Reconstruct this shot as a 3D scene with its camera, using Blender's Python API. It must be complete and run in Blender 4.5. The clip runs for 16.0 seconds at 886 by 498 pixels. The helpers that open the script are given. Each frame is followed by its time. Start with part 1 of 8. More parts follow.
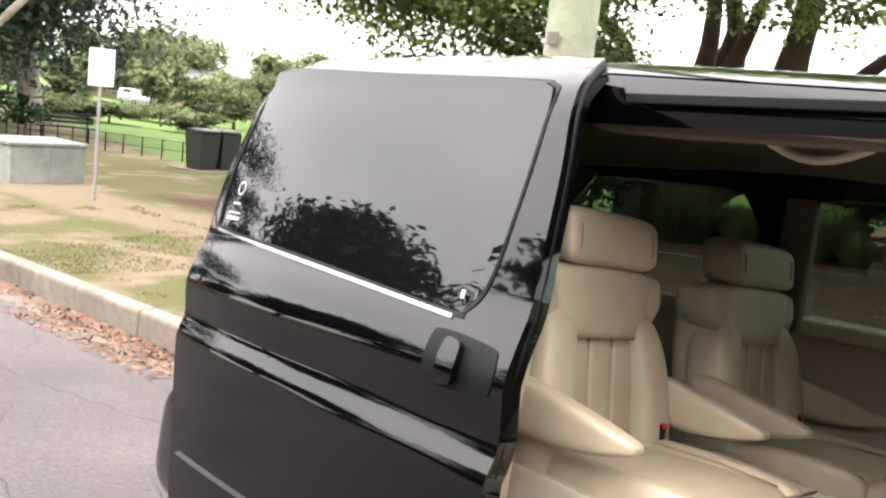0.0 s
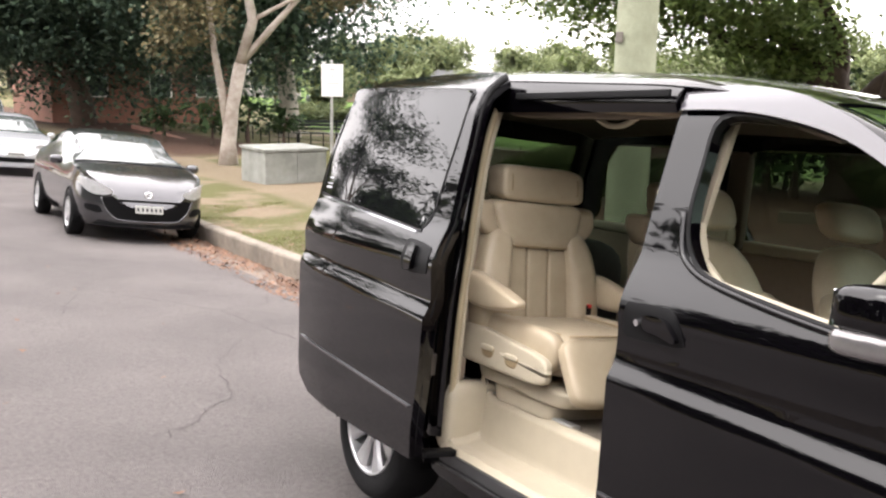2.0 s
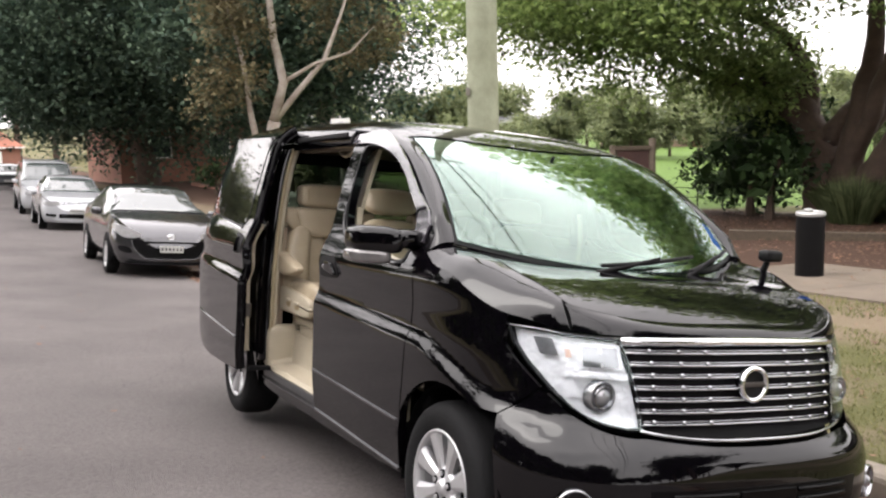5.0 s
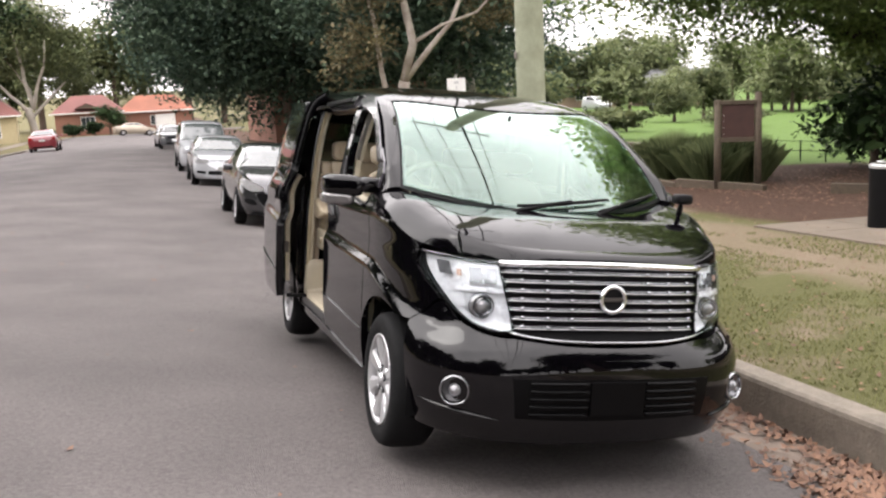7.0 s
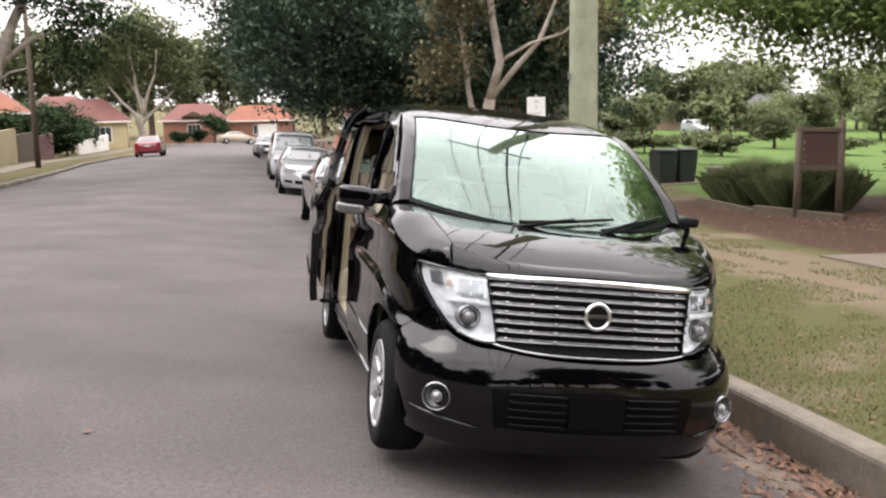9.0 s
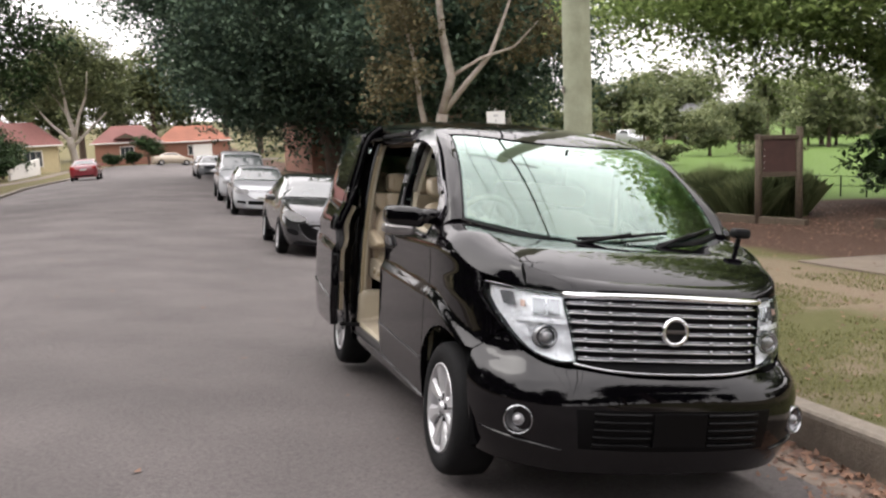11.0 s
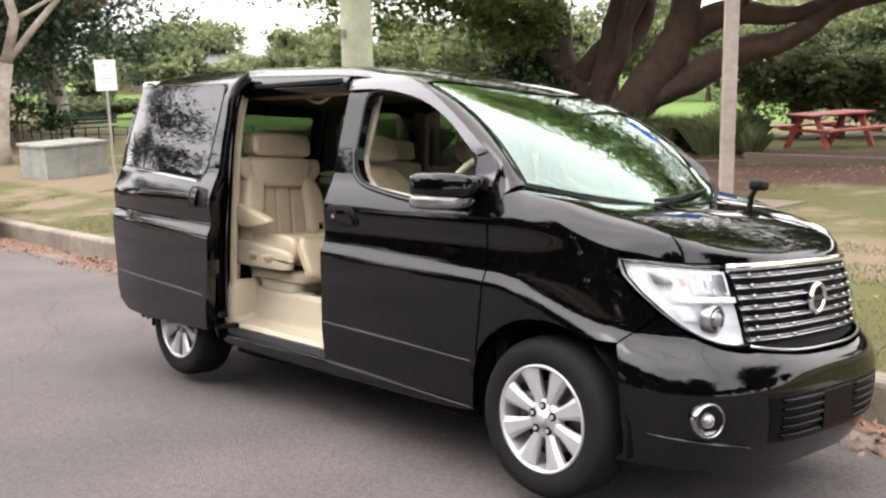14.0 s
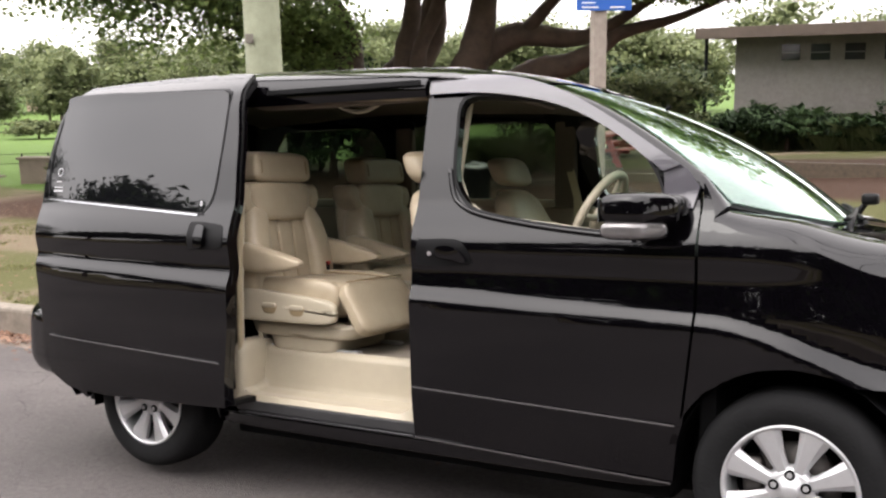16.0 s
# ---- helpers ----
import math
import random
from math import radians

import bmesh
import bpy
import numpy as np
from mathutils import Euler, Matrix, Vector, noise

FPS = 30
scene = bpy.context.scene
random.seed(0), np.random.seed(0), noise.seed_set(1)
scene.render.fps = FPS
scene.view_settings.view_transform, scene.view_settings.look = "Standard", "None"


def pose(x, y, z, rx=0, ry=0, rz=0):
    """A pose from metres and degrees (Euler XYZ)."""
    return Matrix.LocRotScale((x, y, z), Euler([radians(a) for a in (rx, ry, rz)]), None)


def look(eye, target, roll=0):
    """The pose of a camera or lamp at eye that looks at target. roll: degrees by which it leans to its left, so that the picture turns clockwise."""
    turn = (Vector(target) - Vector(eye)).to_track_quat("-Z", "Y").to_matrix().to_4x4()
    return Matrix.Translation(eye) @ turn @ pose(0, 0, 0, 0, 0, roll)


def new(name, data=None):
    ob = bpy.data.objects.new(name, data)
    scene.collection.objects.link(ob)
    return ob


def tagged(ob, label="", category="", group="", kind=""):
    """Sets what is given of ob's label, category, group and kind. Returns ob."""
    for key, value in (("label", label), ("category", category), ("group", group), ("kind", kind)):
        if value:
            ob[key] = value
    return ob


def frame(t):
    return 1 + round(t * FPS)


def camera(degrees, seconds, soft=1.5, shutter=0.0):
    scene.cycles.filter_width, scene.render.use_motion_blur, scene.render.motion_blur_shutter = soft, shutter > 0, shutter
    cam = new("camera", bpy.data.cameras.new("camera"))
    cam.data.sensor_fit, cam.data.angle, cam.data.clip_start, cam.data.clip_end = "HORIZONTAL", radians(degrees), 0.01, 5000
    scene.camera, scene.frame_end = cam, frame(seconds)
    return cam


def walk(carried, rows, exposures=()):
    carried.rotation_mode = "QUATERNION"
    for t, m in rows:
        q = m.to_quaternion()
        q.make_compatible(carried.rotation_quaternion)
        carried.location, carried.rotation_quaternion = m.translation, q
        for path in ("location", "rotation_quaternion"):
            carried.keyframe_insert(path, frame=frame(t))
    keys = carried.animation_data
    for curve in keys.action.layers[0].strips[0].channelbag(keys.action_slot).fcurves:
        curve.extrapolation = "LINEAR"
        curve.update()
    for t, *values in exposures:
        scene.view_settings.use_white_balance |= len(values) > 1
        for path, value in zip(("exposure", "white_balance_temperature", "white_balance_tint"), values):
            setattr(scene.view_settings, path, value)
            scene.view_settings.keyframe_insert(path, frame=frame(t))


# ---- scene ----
cam = camera(49.18, 16.0, soft=2.3)
# seconds, eye, then yaw, pitch and roll in degrees
ROWS = [
    (0.0, 0.356, -2.336, 1.769, 43.64, -9.13, 6.49),
    (0.5, 0.724, -2.35, 1.841, 48.48, -9.47, 7.25),
    (1.0, 1.159, -2.478, 1.865, 52.49, -11.31, 6.74),
    (1.5, 1.616, -2.512, 1.871, 56.12, -11.69, 5.25),
    (2.0, 2.085, -2.592, 1.916, 58.79, -10.85, 1.52),
    (2.5, 2.514, -2.531, 1.946, 63.12, -8.54, -3.18),
    (3.0, 2.999, -2.6, 1.942, 65.55, -6.66, -4.44),
    (3.5, 3.43, -2.61, 1.96, 67.47, -7.12, -0.18),
    (4.0, 3.811, -2.51, 1.939, 65.33, -9.35, -0.19),
    (4.5, 4.27, -2.478, 1.969, 60.93, -9.42, -0.22),
    (4.7, 4.421, -2.424, 1.955, 61.72, -8.89, -0.87),
    (6.8, 5.805, -1.833, 1.966, 71.63, -9.63, -0.14),
    (7.0, 5.906, -1.785, 1.987, 72.83, -10.33, -2.68),
    (7.5, 6.054, -1.541, 1.974, 76.48, -8.79, -2.0),
    (8.0, 6.161, -1.396, 1.975, 79.39, -8.14, -0.7),
    (8.5, 6.177, -1.361, 1.969, 77.55, -9.07, -1.79),
    (9.0, 6.183, -1.38, 1.975, 78.44, -9.15, -1.11),
    (9.2, 6.184, -1.38, 1.975, 78.55, -9.48, -1.25),
    (11.3, 5.844, -2.151, 2.022, 72.99, -8.44, -3.32),
    (11.5, 5.762, -2.296, 2.046, 70.9, -10.35, -4.46),
    (12.0, 5.467, -2.658, 2.051, 63.85, -11.94, -3.26),
    (12.5, 5.103, -2.972, 2.048, 58.4, -11.59, -0.7),
    (13.0, 4.736, -3.229, 2.047, 56.9, -12.12, -0.8),
    (13.5, 4.343, -3.455, 2.054, 50.8, -13.54, -2.51),
    (14.0, 3.851, -3.57, 2.027, 46.4, -12.12, -1.62),
    (14.5, 3.386, -3.737, 1.999, 43.09, -11.55, -0.5),
    (15.0, 2.911, -3.795, 1.957, 38.98, -10.79, -1.18),
    (15.5, 2.434, -3.855, 1.939, 34.61, -11.17, -0.34),
    (16.0, 1.96, -3.885, 1.932, 30.04, -11.01, -1.0),
]


def eye_pose(x, y, z, yaw, pitch, roll):
    return pose(x, y, z, 0, 0, yaw) @ pose(0, 0, 0, 90 + pitch, 0, 0) @ pose(0, 0, 0, 0, 0, roll)


walk(cam, [(t, eye_pose(*r)) for t, *r in ROWS], exposures=[(0.0, 2.9), (1.0, 2.6), (2.0, 2.6), (3.5, 2.46), (4.5, 2.1), (7.0, 2.06), (9.0, 1.95), (11.5, 1.72), (12.5, 2.1), (13.5, 2.35), (14.0, 2.42), (15.0, 2.36), (16.0, 2.22)])

SKY_STRENGTH, SUN_STRENGTH = 0.15, 0.15

# ---- light: an overcast sky with a soft, wide sun ----
world = bpy.data.worlds.new("overcast")
scene.world = world
world.use_nodes = True
wn, wl = world.node_tree.nodes, world.node_tree.links
sky = wn.new("ShaderNodeTexSky")
sky.sky_type = "NISHITA"
sky.sun_disc = False
sky.sun_elevation, sky.sun_rotation = radians(52), radians(200)
sky.air_density, sky.dust_density, sky.ozone_density = 1.6, 4.0, 1.0
soften = wn.new("ShaderNodeHueSaturation")
soften.inputs["Saturation"].default_value = 0.22
clouds = wn.new("ShaderNodeTexNoise")
clouds.inputs["Scale"].default_value = 2.4
clouds.inputs["Detail"].default_value = 6
cramp = wn.new("ShaderNodeValToRGB")
cramp.color_ramp.elements[0].position, cramp.color_ramp.elements[0].color = 0.3, (4.55, 4.33, 4.43, 1)
cramp.color_ramp.elements[1].position, cramp.color_ramp.elements[1].color = 0.7, (7.05, 6.6, 6.6, 1)
cmix = wn.new("ShaderNodeMixRGB")
cmix.inputs[0].default_value = 0.88
wco = wn.new("ShaderNodeTexCoord")
wl.new(wco.outputs["Generated"], clouds.inputs["Vector"])
wl.new(clouds.outputs["Fac"], cramp.inputs[0])
wl.new(sky.outputs[0], soften.inputs["Color"])
wl.new(soften.outputs[0], cmix.inputs[1])
# the cloud deck is brightest overhead
wsep = wn.new("ShaderNodeSeparateXYZ")
wl.new(wco.outputs["Generated"], wsep.inputs[0])
lift = wn.new("ShaderNodeMapRange")
lift.inputs["From Min"].default_value, lift.inputs["From Max"].default_value = 0.0, 1.0
lift.inputs["To Min"].default_value, lift.inputs["To Max"].default_value = 0.7, 1.35
wl.new(wsep.outputs[2], lift.inputs["Value"])
deck = wn.new("ShaderNodeMixRGB")
deck.blend_type = "MULTIPLY"
deck.inputs[0].default_value = 1.0
wl.new(cramp.outputs[0], deck.inputs[1])
wl.new(lift.outputs[0], deck.inputs[2])
wl.new(deck.outputs[0], cmix.inputs[2])
wl.new(cmix.outputs[0], wn["Background"].inputs[0])
wn["Background"].inputs[1].default_value = SKY_STRENGTH
sun_data = bpy.data.lights.new("sun", "SUN")
sun_data.energy, sun_data.angle, sun_data.color = SUN_STRENGTH, radians(25), (1.0, 0.97, 0.92)
sun = new("sun", sun_data)
sun.matrix_world = look((0, 0, 30), (0.25, 0.55, 29.0))


# ---- material helpers ----
def rgb(c):
    return (c[0], c[1], c[2], 1.0)


def mat(name, col, rough=0.5, metal=0.0, vary=0.0, vscale=3.0, bump=0.0, bscale=40.0, coat=0.0, col2=None, island=False,
        spec=0.5, big=0.0, bigscale=0.4, sheen=0.0):
    """A surface with a base colour that wanders to col2 at a fine and a coarse scale, and a fine relief."""
    m = bpy.data.materials.new(name)
    m.use_nodes = True
    n, l = m.node_tree.nodes, m.node_tree.links
    b = n["Principled BSDF"]
    b.inputs["Roughness"].default_value, b.inputs["Metallic"].default_value = rough, metal
    b.inputs["Specular IOR Level"].default_value = spec
    b.inputs["Coat Weight"].default_value, b.inputs["Coat Roughness"].default_value = coat, 0.03
    b.inputs["Sheen Weight"].default_value = sheen
    b.inputs["Base Color"].default_value = rgb(col)
    co = n.new("ShaderNodeTexCoord")
    last = None
    if vary or big or island:
        col2 = col2 or tuple(c * (1 - vary) for c in col)
        tex = n.new("ShaderNodeTexNoise")
        tex.inputs["Scale"].default_value, tex.inputs["Detail"].default_value = vscale, 8
        tex.inputs["Roughness"].default_value = 0.65
        l.new(co.outputs["Object"], tex.inputs["Vector"])
        r = n.new("ShaderNodeValToRGB")
        r.color_ramp.elements[0].position, r.color_ramp.elements[0].color = 0.3, rgb(col2)
        r.color_ramp.elements[1].position, r.color_ramp.elements[1].color = 0.7, rgb(col)
        l.new(tex.outputs["Fac"], r.inputs[0])
        last = r.outputs[0]
        if island:
            geo = n.new("ShaderNodeNewGeometry")
            mx = n.new("ShaderNodeMath")
            mx.operation = "ADD"
            half = n.new("ShaderNodeMath")
            half.operation = "MULTIPLY"
            half.inputs[1].default_value = 0.45
            l.new(geo.outputs["Random Per Island"], half.inputs[0])
            l.new(half.outputs[0], mx.inputs[0])
            mul = n.new("ShaderNodeMath")
            mul.operation = "MULTIPLY_ADD"
            mul.inputs[1].default_value, mul.inputs[2].default_value = 1.3, -0.37
            l.new(tex.outputs["Fac"], mul.inputs[0])
            l.new(mul.outputs[0], mx.inputs[1])
            l.new(mx.outputs[0], r.inputs[0])
        if big:
            t2 = n.new("ShaderNodeTexNoise")
            t2.inputs["Scale"].default_value, t2.inputs["Detail"].default_value = bigscale, 3
            l.new(co.outputs["Object"], t2.inputs["Vector"])
            mr = n.new("ShaderNodeMapRange")
            mr.inputs["From Min"].default_value, mr.inputs["From Max"].default_value = 0.3, 0.7
            mr.inputs["To Min"].default_value, mr.inputs["To Max"].default_value = 1 - big, 1 + big * 0.5
            l.new(t2.outputs["Fac"], mr.inputs["Value"])
            mm = n.new("ShaderNodeMixRGB")
            mm.blend_type = "MULTIPLY"
            mm.inputs[0].default_value = 1.0
            l.new(last, mm.inputs[1])
            l.new(mr.outputs[0], mm.inputs[2])
            last = mm.outputs[0]
        l.new(last, b.inputs["Base Color"])
    if bump:
        bt = n.new("ShaderNodeTexNoise")
        bt.inputs["Scale"].default_value, bt.inputs["Detail"].default_value = bscale, 6
        l.new(co.outputs["Object"], bt.inputs["Vector"])
        bp = n.new("ShaderNodeBump")
        bp.inputs["Strength"].default_value, bp.inputs["Distance"].default_value = bump, 0.02
        l.new(bt.outputs["Fac"], bp.inputs["Height"])
        l.new(bp.outputs[0], b.inputs["Normal"])
    return m


def glass(name, tint, ior=1.45, gain=1.0):
    """A thin pane: it tints what is behind it and mirrors what stands before it."""
    m = bpy.data.materials.new(name)
    m.use_nodes = True
    n, l = m.node_tree.nodes, m.node_tree.links
    n.remove(n["Principled BSDF"])
    # the same gloss from both sides of the pane, rising towards grazing view
    face = n.new("ShaderNodeLayerWeight")
    face.inputs["Blend"].default_value = 0.5
    fifth = n.new("ShaderNodeMath")
    fifth.operation, fifth.inputs[1].default_value = "POWER", 5.0
    l.new(face.outputs["Facing"], fifth.inputs[0])
    f0 = ((ior - 1) / (ior + 1)) ** 2
    fr = n.new("ShaderNodeMath")
    fr.operation = "MULTIPLY_ADD"
    fr.inputs[1].default_value, fr.inputs[2].default_value = 1 - f0, f0
    l.new(fifth.outputs[0], fr.inputs[0])
    tr = n.new("ShaderNodeBsdfTransparent")
    tr.inputs[0].default_value = rgb(tint)
    gl = n.new("ShaderNodeBsdfGlossy")
    gl.inputs["Roughness"].default_value = 0.0
    gl.inputs[0].default_value = (0.80, 0.93, 0.88, 1)
    k = n.new("ShaderNodeMath")
    k.operation, k.use_clamp = "MULTIPLY", True
    k.inputs[1].default_value = gain
    mx = n.new("ShaderNodeMixShader")
    l.new(fr.outputs[0], k.inputs[0])
    l.new(k.outputs[0], mx.inputs[0])
    l.new(tr.outputs[0], mx.inputs[1])
    l.new(gl.outputs[0], mx.inputs[2])
    l.new(mx.outputs[0], n["Material Output"].inputs[0])
    return m


def leafy(name, col, col2, through_light=0.3):
    m = mat(name, col, rough=0.6, col2=col2, island=True, vscale=0.6, spec=0.15)
    n, l = m.node_tree.nodes, m.node_tree.links
    b = n["Principled BSDF"]
    src = b.inputs["Base Color"].links[0].from_socket
    t = n.new("ShaderNodeBsdfTranslucent")
    l.new(src, t.inputs[0])
    mx = n.new("ShaderNodeMixShader")
    mx.inputs[0].default_value = through_light
    l.new(b.outputs[0], mx.inputs[1])
    l.new(t.outputs[0], mx.inputs[2])
    l.new(mx.outputs[0], n["Material Output"].inputs[0])
    return m


# ---- mesh helpers ----
def link_mesh(name, me, material, parent=None, label="", smooth=False):
    if material:
        me.materials.append(material)
    if smooth:
        me.polygons.foreach_set("use_smooth", [True] * len(me.polygons))
    ob = new(name, me)
    if parent:
        ob.parent = parent
    if label:
        tagged(ob, label)
    return ob


def part(name, bm, material, parent=None, label="", smooth=False):
    me = bpy.data.meshes.new(name)
    bm.to_mesh(me)
    bm.free()
    return link_mesh(name, me, material, parent, label, smooth)


def raw(name, verts, faces, material, parent=None, label="", smooth=False):
    me = bpy.data.meshes.new(name)
    me.from_pydata([tuple(v) for v in verts], [], [tuple(f) for f in faces])
    me.update()
    return link_mesh(name, me, material, parent, label, smooth)


def fast(name, verts, quads, material, parent=None, label="", smooth=False, normals=None):
    """A mesh out of numpy arrays: n x 3 corners and m x k faces."""
    me = bpy.data.meshes.new(name)
    verts, quads = np.asarray(verts, np.float32), np.asarray(quads, np.int32)
    m, k = quads.shape
    me.vertices.add(len(verts))
    me.vertices.foreach_set("co", verts.ravel())
    me.loops.add(m * k)
    me.loops.foreach_set("vertex_index", quads.ravel())
    me.polygons.add(m)
    me.polygons.foreach_set("loop_start", np.arange(0, m * k, k, dtype=np.int32))
    me.update(calc_edges=True)
    me.validate()
    if normals is not None:
        me.polygons.foreach_set("use_smooth", [True] * m)
        me.normals_split_custom_set_from_vertices(normals.tolist())
    return link_mesh(name, me, material, parent, label, smooth)


def thing(name, label, category, m=None, group="", kind=""):
    ob = new(name)
    ob.empty_display_size = 0.1
    ob.matrix_world = m or Matrix()
    return tagged(ob, label, category, group, kind)


def box(x0, x1, y0, y1, z0, z1, bevel=0.0, seg=2):
    bm = bmesh.new()
    bmesh.ops.create_cube(bm, size=1.0)
    for v in bm.verts:
        v.co = Vector((x0 + (v.co.x + 0.5) * (x1 - x0), y0 + (v.co.y + 0.5) * (y1 - y0), z0 + (v.co.z + 0.5) * (z1 - z0)))
    if bevel:
        bmesh.ops.bevel(bm, geom=bm.edges[:], offset=bevel, segments=seg, profile=0.6, affect="EDGES")
    return bm


def soft_box(x0, x1, y0, y1, z0, z1, power=5.0, n=10, warp=None):
    """A cushion: a box with fully rounded edges and slightly crowned faces."""
    bm = bmesh.new()
    bmesh.ops.create_cube(bm, size=2.0)
    bmesh.ops.subdivide_edges(bm, edges=bm.edges[:], cuts=n, use_grid_fill=True)
    c, hl = Vector(((x0 + x1) / 2, (y0 + y1) / 2, (z0 + z1) / 2)), Vector(((x1 - x0) / 2, (y1 - y0) / 2, (z1 - z0) / 2))
    for v in bm.verts:
        p = v.co
        r = (abs(p.x) ** power + abs(p.y) ** power + abs(p.z) ** power) ** (1 / power)
        p = p / r
        v.co = Vector((c.x + p.x * hl.x, c.y + p.y * hl.y, c.z + p.z * hl.z))
        if warp:
            v.co = warp(v.co)
    return bm


def cyl(p0, p1, r0, r1=None, seg=16, caps=True):
    r1 = r0 if r1 is None else r1
    bm = bmesh.new()
    p0, p1 = Vector(p0), Vector(p1)
    d = p1 - p0
    bmesh.ops.create_cone(bm, cap_ends=caps, cap_tris=False, segments=seg, radius1=r0, radius2=r1, depth=d.length)
    m = Matrix.Translation((p0 + p1) / 2) @ d.to_track_quat("Z", "Y").to_matrix().to_4x4()
    bmesh.ops.transform(bm, matrix=m, verts=bm.verts[:])
    return bm


def merge(*bms):
    out = bmesh.new()
    for b in bms:
        me = bpy.data.meshes.new("tmp")
        b.to_mesh(me)
        b.free()
        out.from_mesh(me)
        bpy.data.meshes.remove(me)
    return out


def tube(paths, seg=10, jitter=0.0, seed=1):
    """Swept round limbs; each path is a list of (x, y, z, radius)."""
    rng = np.random.default_rng(seed)
    verts, faces = [], []
    for path in paths:
        base = len(verts)
        pts = [Vector(p[:3]) for p in path]
        for i, p in enumerate(pts):
            d = (pts[min(i + 1, len(pts) - 1)] - pts[max(i - 1, 0)]).normalized()
            a = d.cross(Vector((0.3, 0.9, 0.2))).normalized()
            b = d.cross(a)
            for k in range(seg):
                t = 2 * math.pi * k / seg
                r = path[i][3] * (1 + jitter * rng.normal())
                verts.append(p + a * math.cos(t) * r + b * math.sin(t) * r)
        for i in range(len(pts) - 1):
            for k in range(seg):
                k2 = (k + 1) % seg
                faces.append((base + i * seg + k, base + i * seg + k2, base + (i + 1) * seg + k2, base + (i + 1) * seg + k))
        faces.append(tuple(base + k for k in range(seg - 1, -1, -1)))
        faces.append(tuple(base + (len(pts) - 1) * seg + k for k in range(seg)))
    return verts, faces


def lathe(profile, seg=32, axis="y"):
    """Turns (radius, along) pairs round an axis."""
    verts, faces = [], []
    for r, h_ in profile:
        for k in range(seg):
            t = 2 * math.pi * k / seg
            c, s_ = r * math.cos(t), r * math.sin(t)
            verts.append({"y": (c, h_, s_), "z": (c, s_, h_), "x": (h_, c, s_)}[axis])
    for i in range(len(profile) - 1):
        for k in range(seg):
            k2 = (k + 1) % seg
            faces.append((i * seg + k, i * seg + k2, (i + 1) * seg + k2, (i + 1) * seg + k))
    return verts, faces


def grow(p0, direction, length, r0, r1, n=6, bend=0.25, seed=0, droop=0.0):
    """A wandering limb as a list of (x, y, z, radius)."""
    rng = np.random.default_rng(seed)
    p, d, out = Vector(p0), Vector(direction).normalized(), []
    for i in range(n + 1):
        f = i / n
        out.append((p.x, p.y, p.z, r0 + (r1 - r0) * f))
        d = (d + Vector(rng.normal(0, bend, 3)) * 0.5 + Vector((0, 0, -droop))).normalized()
        p = p + d * (length / n)
    return out


def leaves(clumps, size, seed, flat=0.35, sub=0.22, hollow=0.55, core=0.0):
    """Leaf corners and faces for clumps (x, y, z, rx, ry, rz, count): twigs of leaves gathered near the skin of each clump."""
    rng = np.random.default_rng(seed)
    out, mids = [], []
    for x, y, z, rx, ry, rz, count in clumps:
        twigs = max(6, int(count / 28))
        d = rng.normal(size=(twigs, 3))
        d /= np.linalg.norm(d, axis=1)[:, None]
        r = hollow + (1.12 - hollow) * rng.random(twigs) ** 0.8
        c = d * r[:, None]
        who = rng.integers(0, twigs, count)
        p = c[who] + rng.normal(size=(count, 3)) * sub * np.array([1, 1, 0.7])
        out.append(p * np.array([rx, ry, rz]) + np.array([x, y, z]))
        mids.append(p * np.array([0.55, 0.55, 0.75]) + (p - c[who]) * 2.0)
    # dense inner twigs that close the crown
    inner = []
    for x, y, z, rx, ry, rz, count in clumps:
        k = int(count * core)
        d = rng.normal(size=(k, 3))
        d *= (rng.random(k) ** 0.4 * 0.72 / np.linalg.norm(d, axis=1))[:, None]
        inner.append(d * np.array([rx, ry, rz]) + np.array([x, y, z]))
        mids.append(d)
    n_out = sum(len(a) for a in out)
    p = np.concatenate(out + inner)
    n = len(p)
    ax = rng.normal(size=(n, 3)) * np.array([1, 1, 0.6]) + np.array([0, 0, -0.35])
    ax /= np.linalg.norm(ax, axis=1)[:, None]
    nrm = rng.normal(size=(n, 3)) * flat + np.array([0, 0, 1.0])
    side = np.cross(ax, nrm)
    side /= np.linalg.norm(side, axis=1)[:, None] + 1e-9
    s = size * (0.6 + 0.8 * rng.random(n))[:, None]
    s[n_out:] *= 3.2
    up = np.cross(side, ax) * s * 0.12
    verts = np.stack([p - ax * s * 0.5, p + side * s * 0.3 + up, p + ax * s * 0.55, p - side * s * 0.3 + up], 1).reshape(-1, 3)
    own = np.cross(ax, side)
    own *= np.where(own[:, 2:] < 0, -1.0, 1.0)
    out_n = np.concatenate([m for m in mids[:len(clumps)]] + [m for m in mids[len(clumps):]])
    out_n = out_n / (np.linalg.norm(out_n, axis=1)[:, None] + 1e-9) + own * 0.45 + np.array([0, 0, 0.55])
    out_n /= np.linalg.norm(out_n, axis=1)[:, None] + 1e-9
    leaves.normals = np.repeat(out_n, 4, axis=0)
    return verts, np.arange(4 * n).reshape(-1, 4)


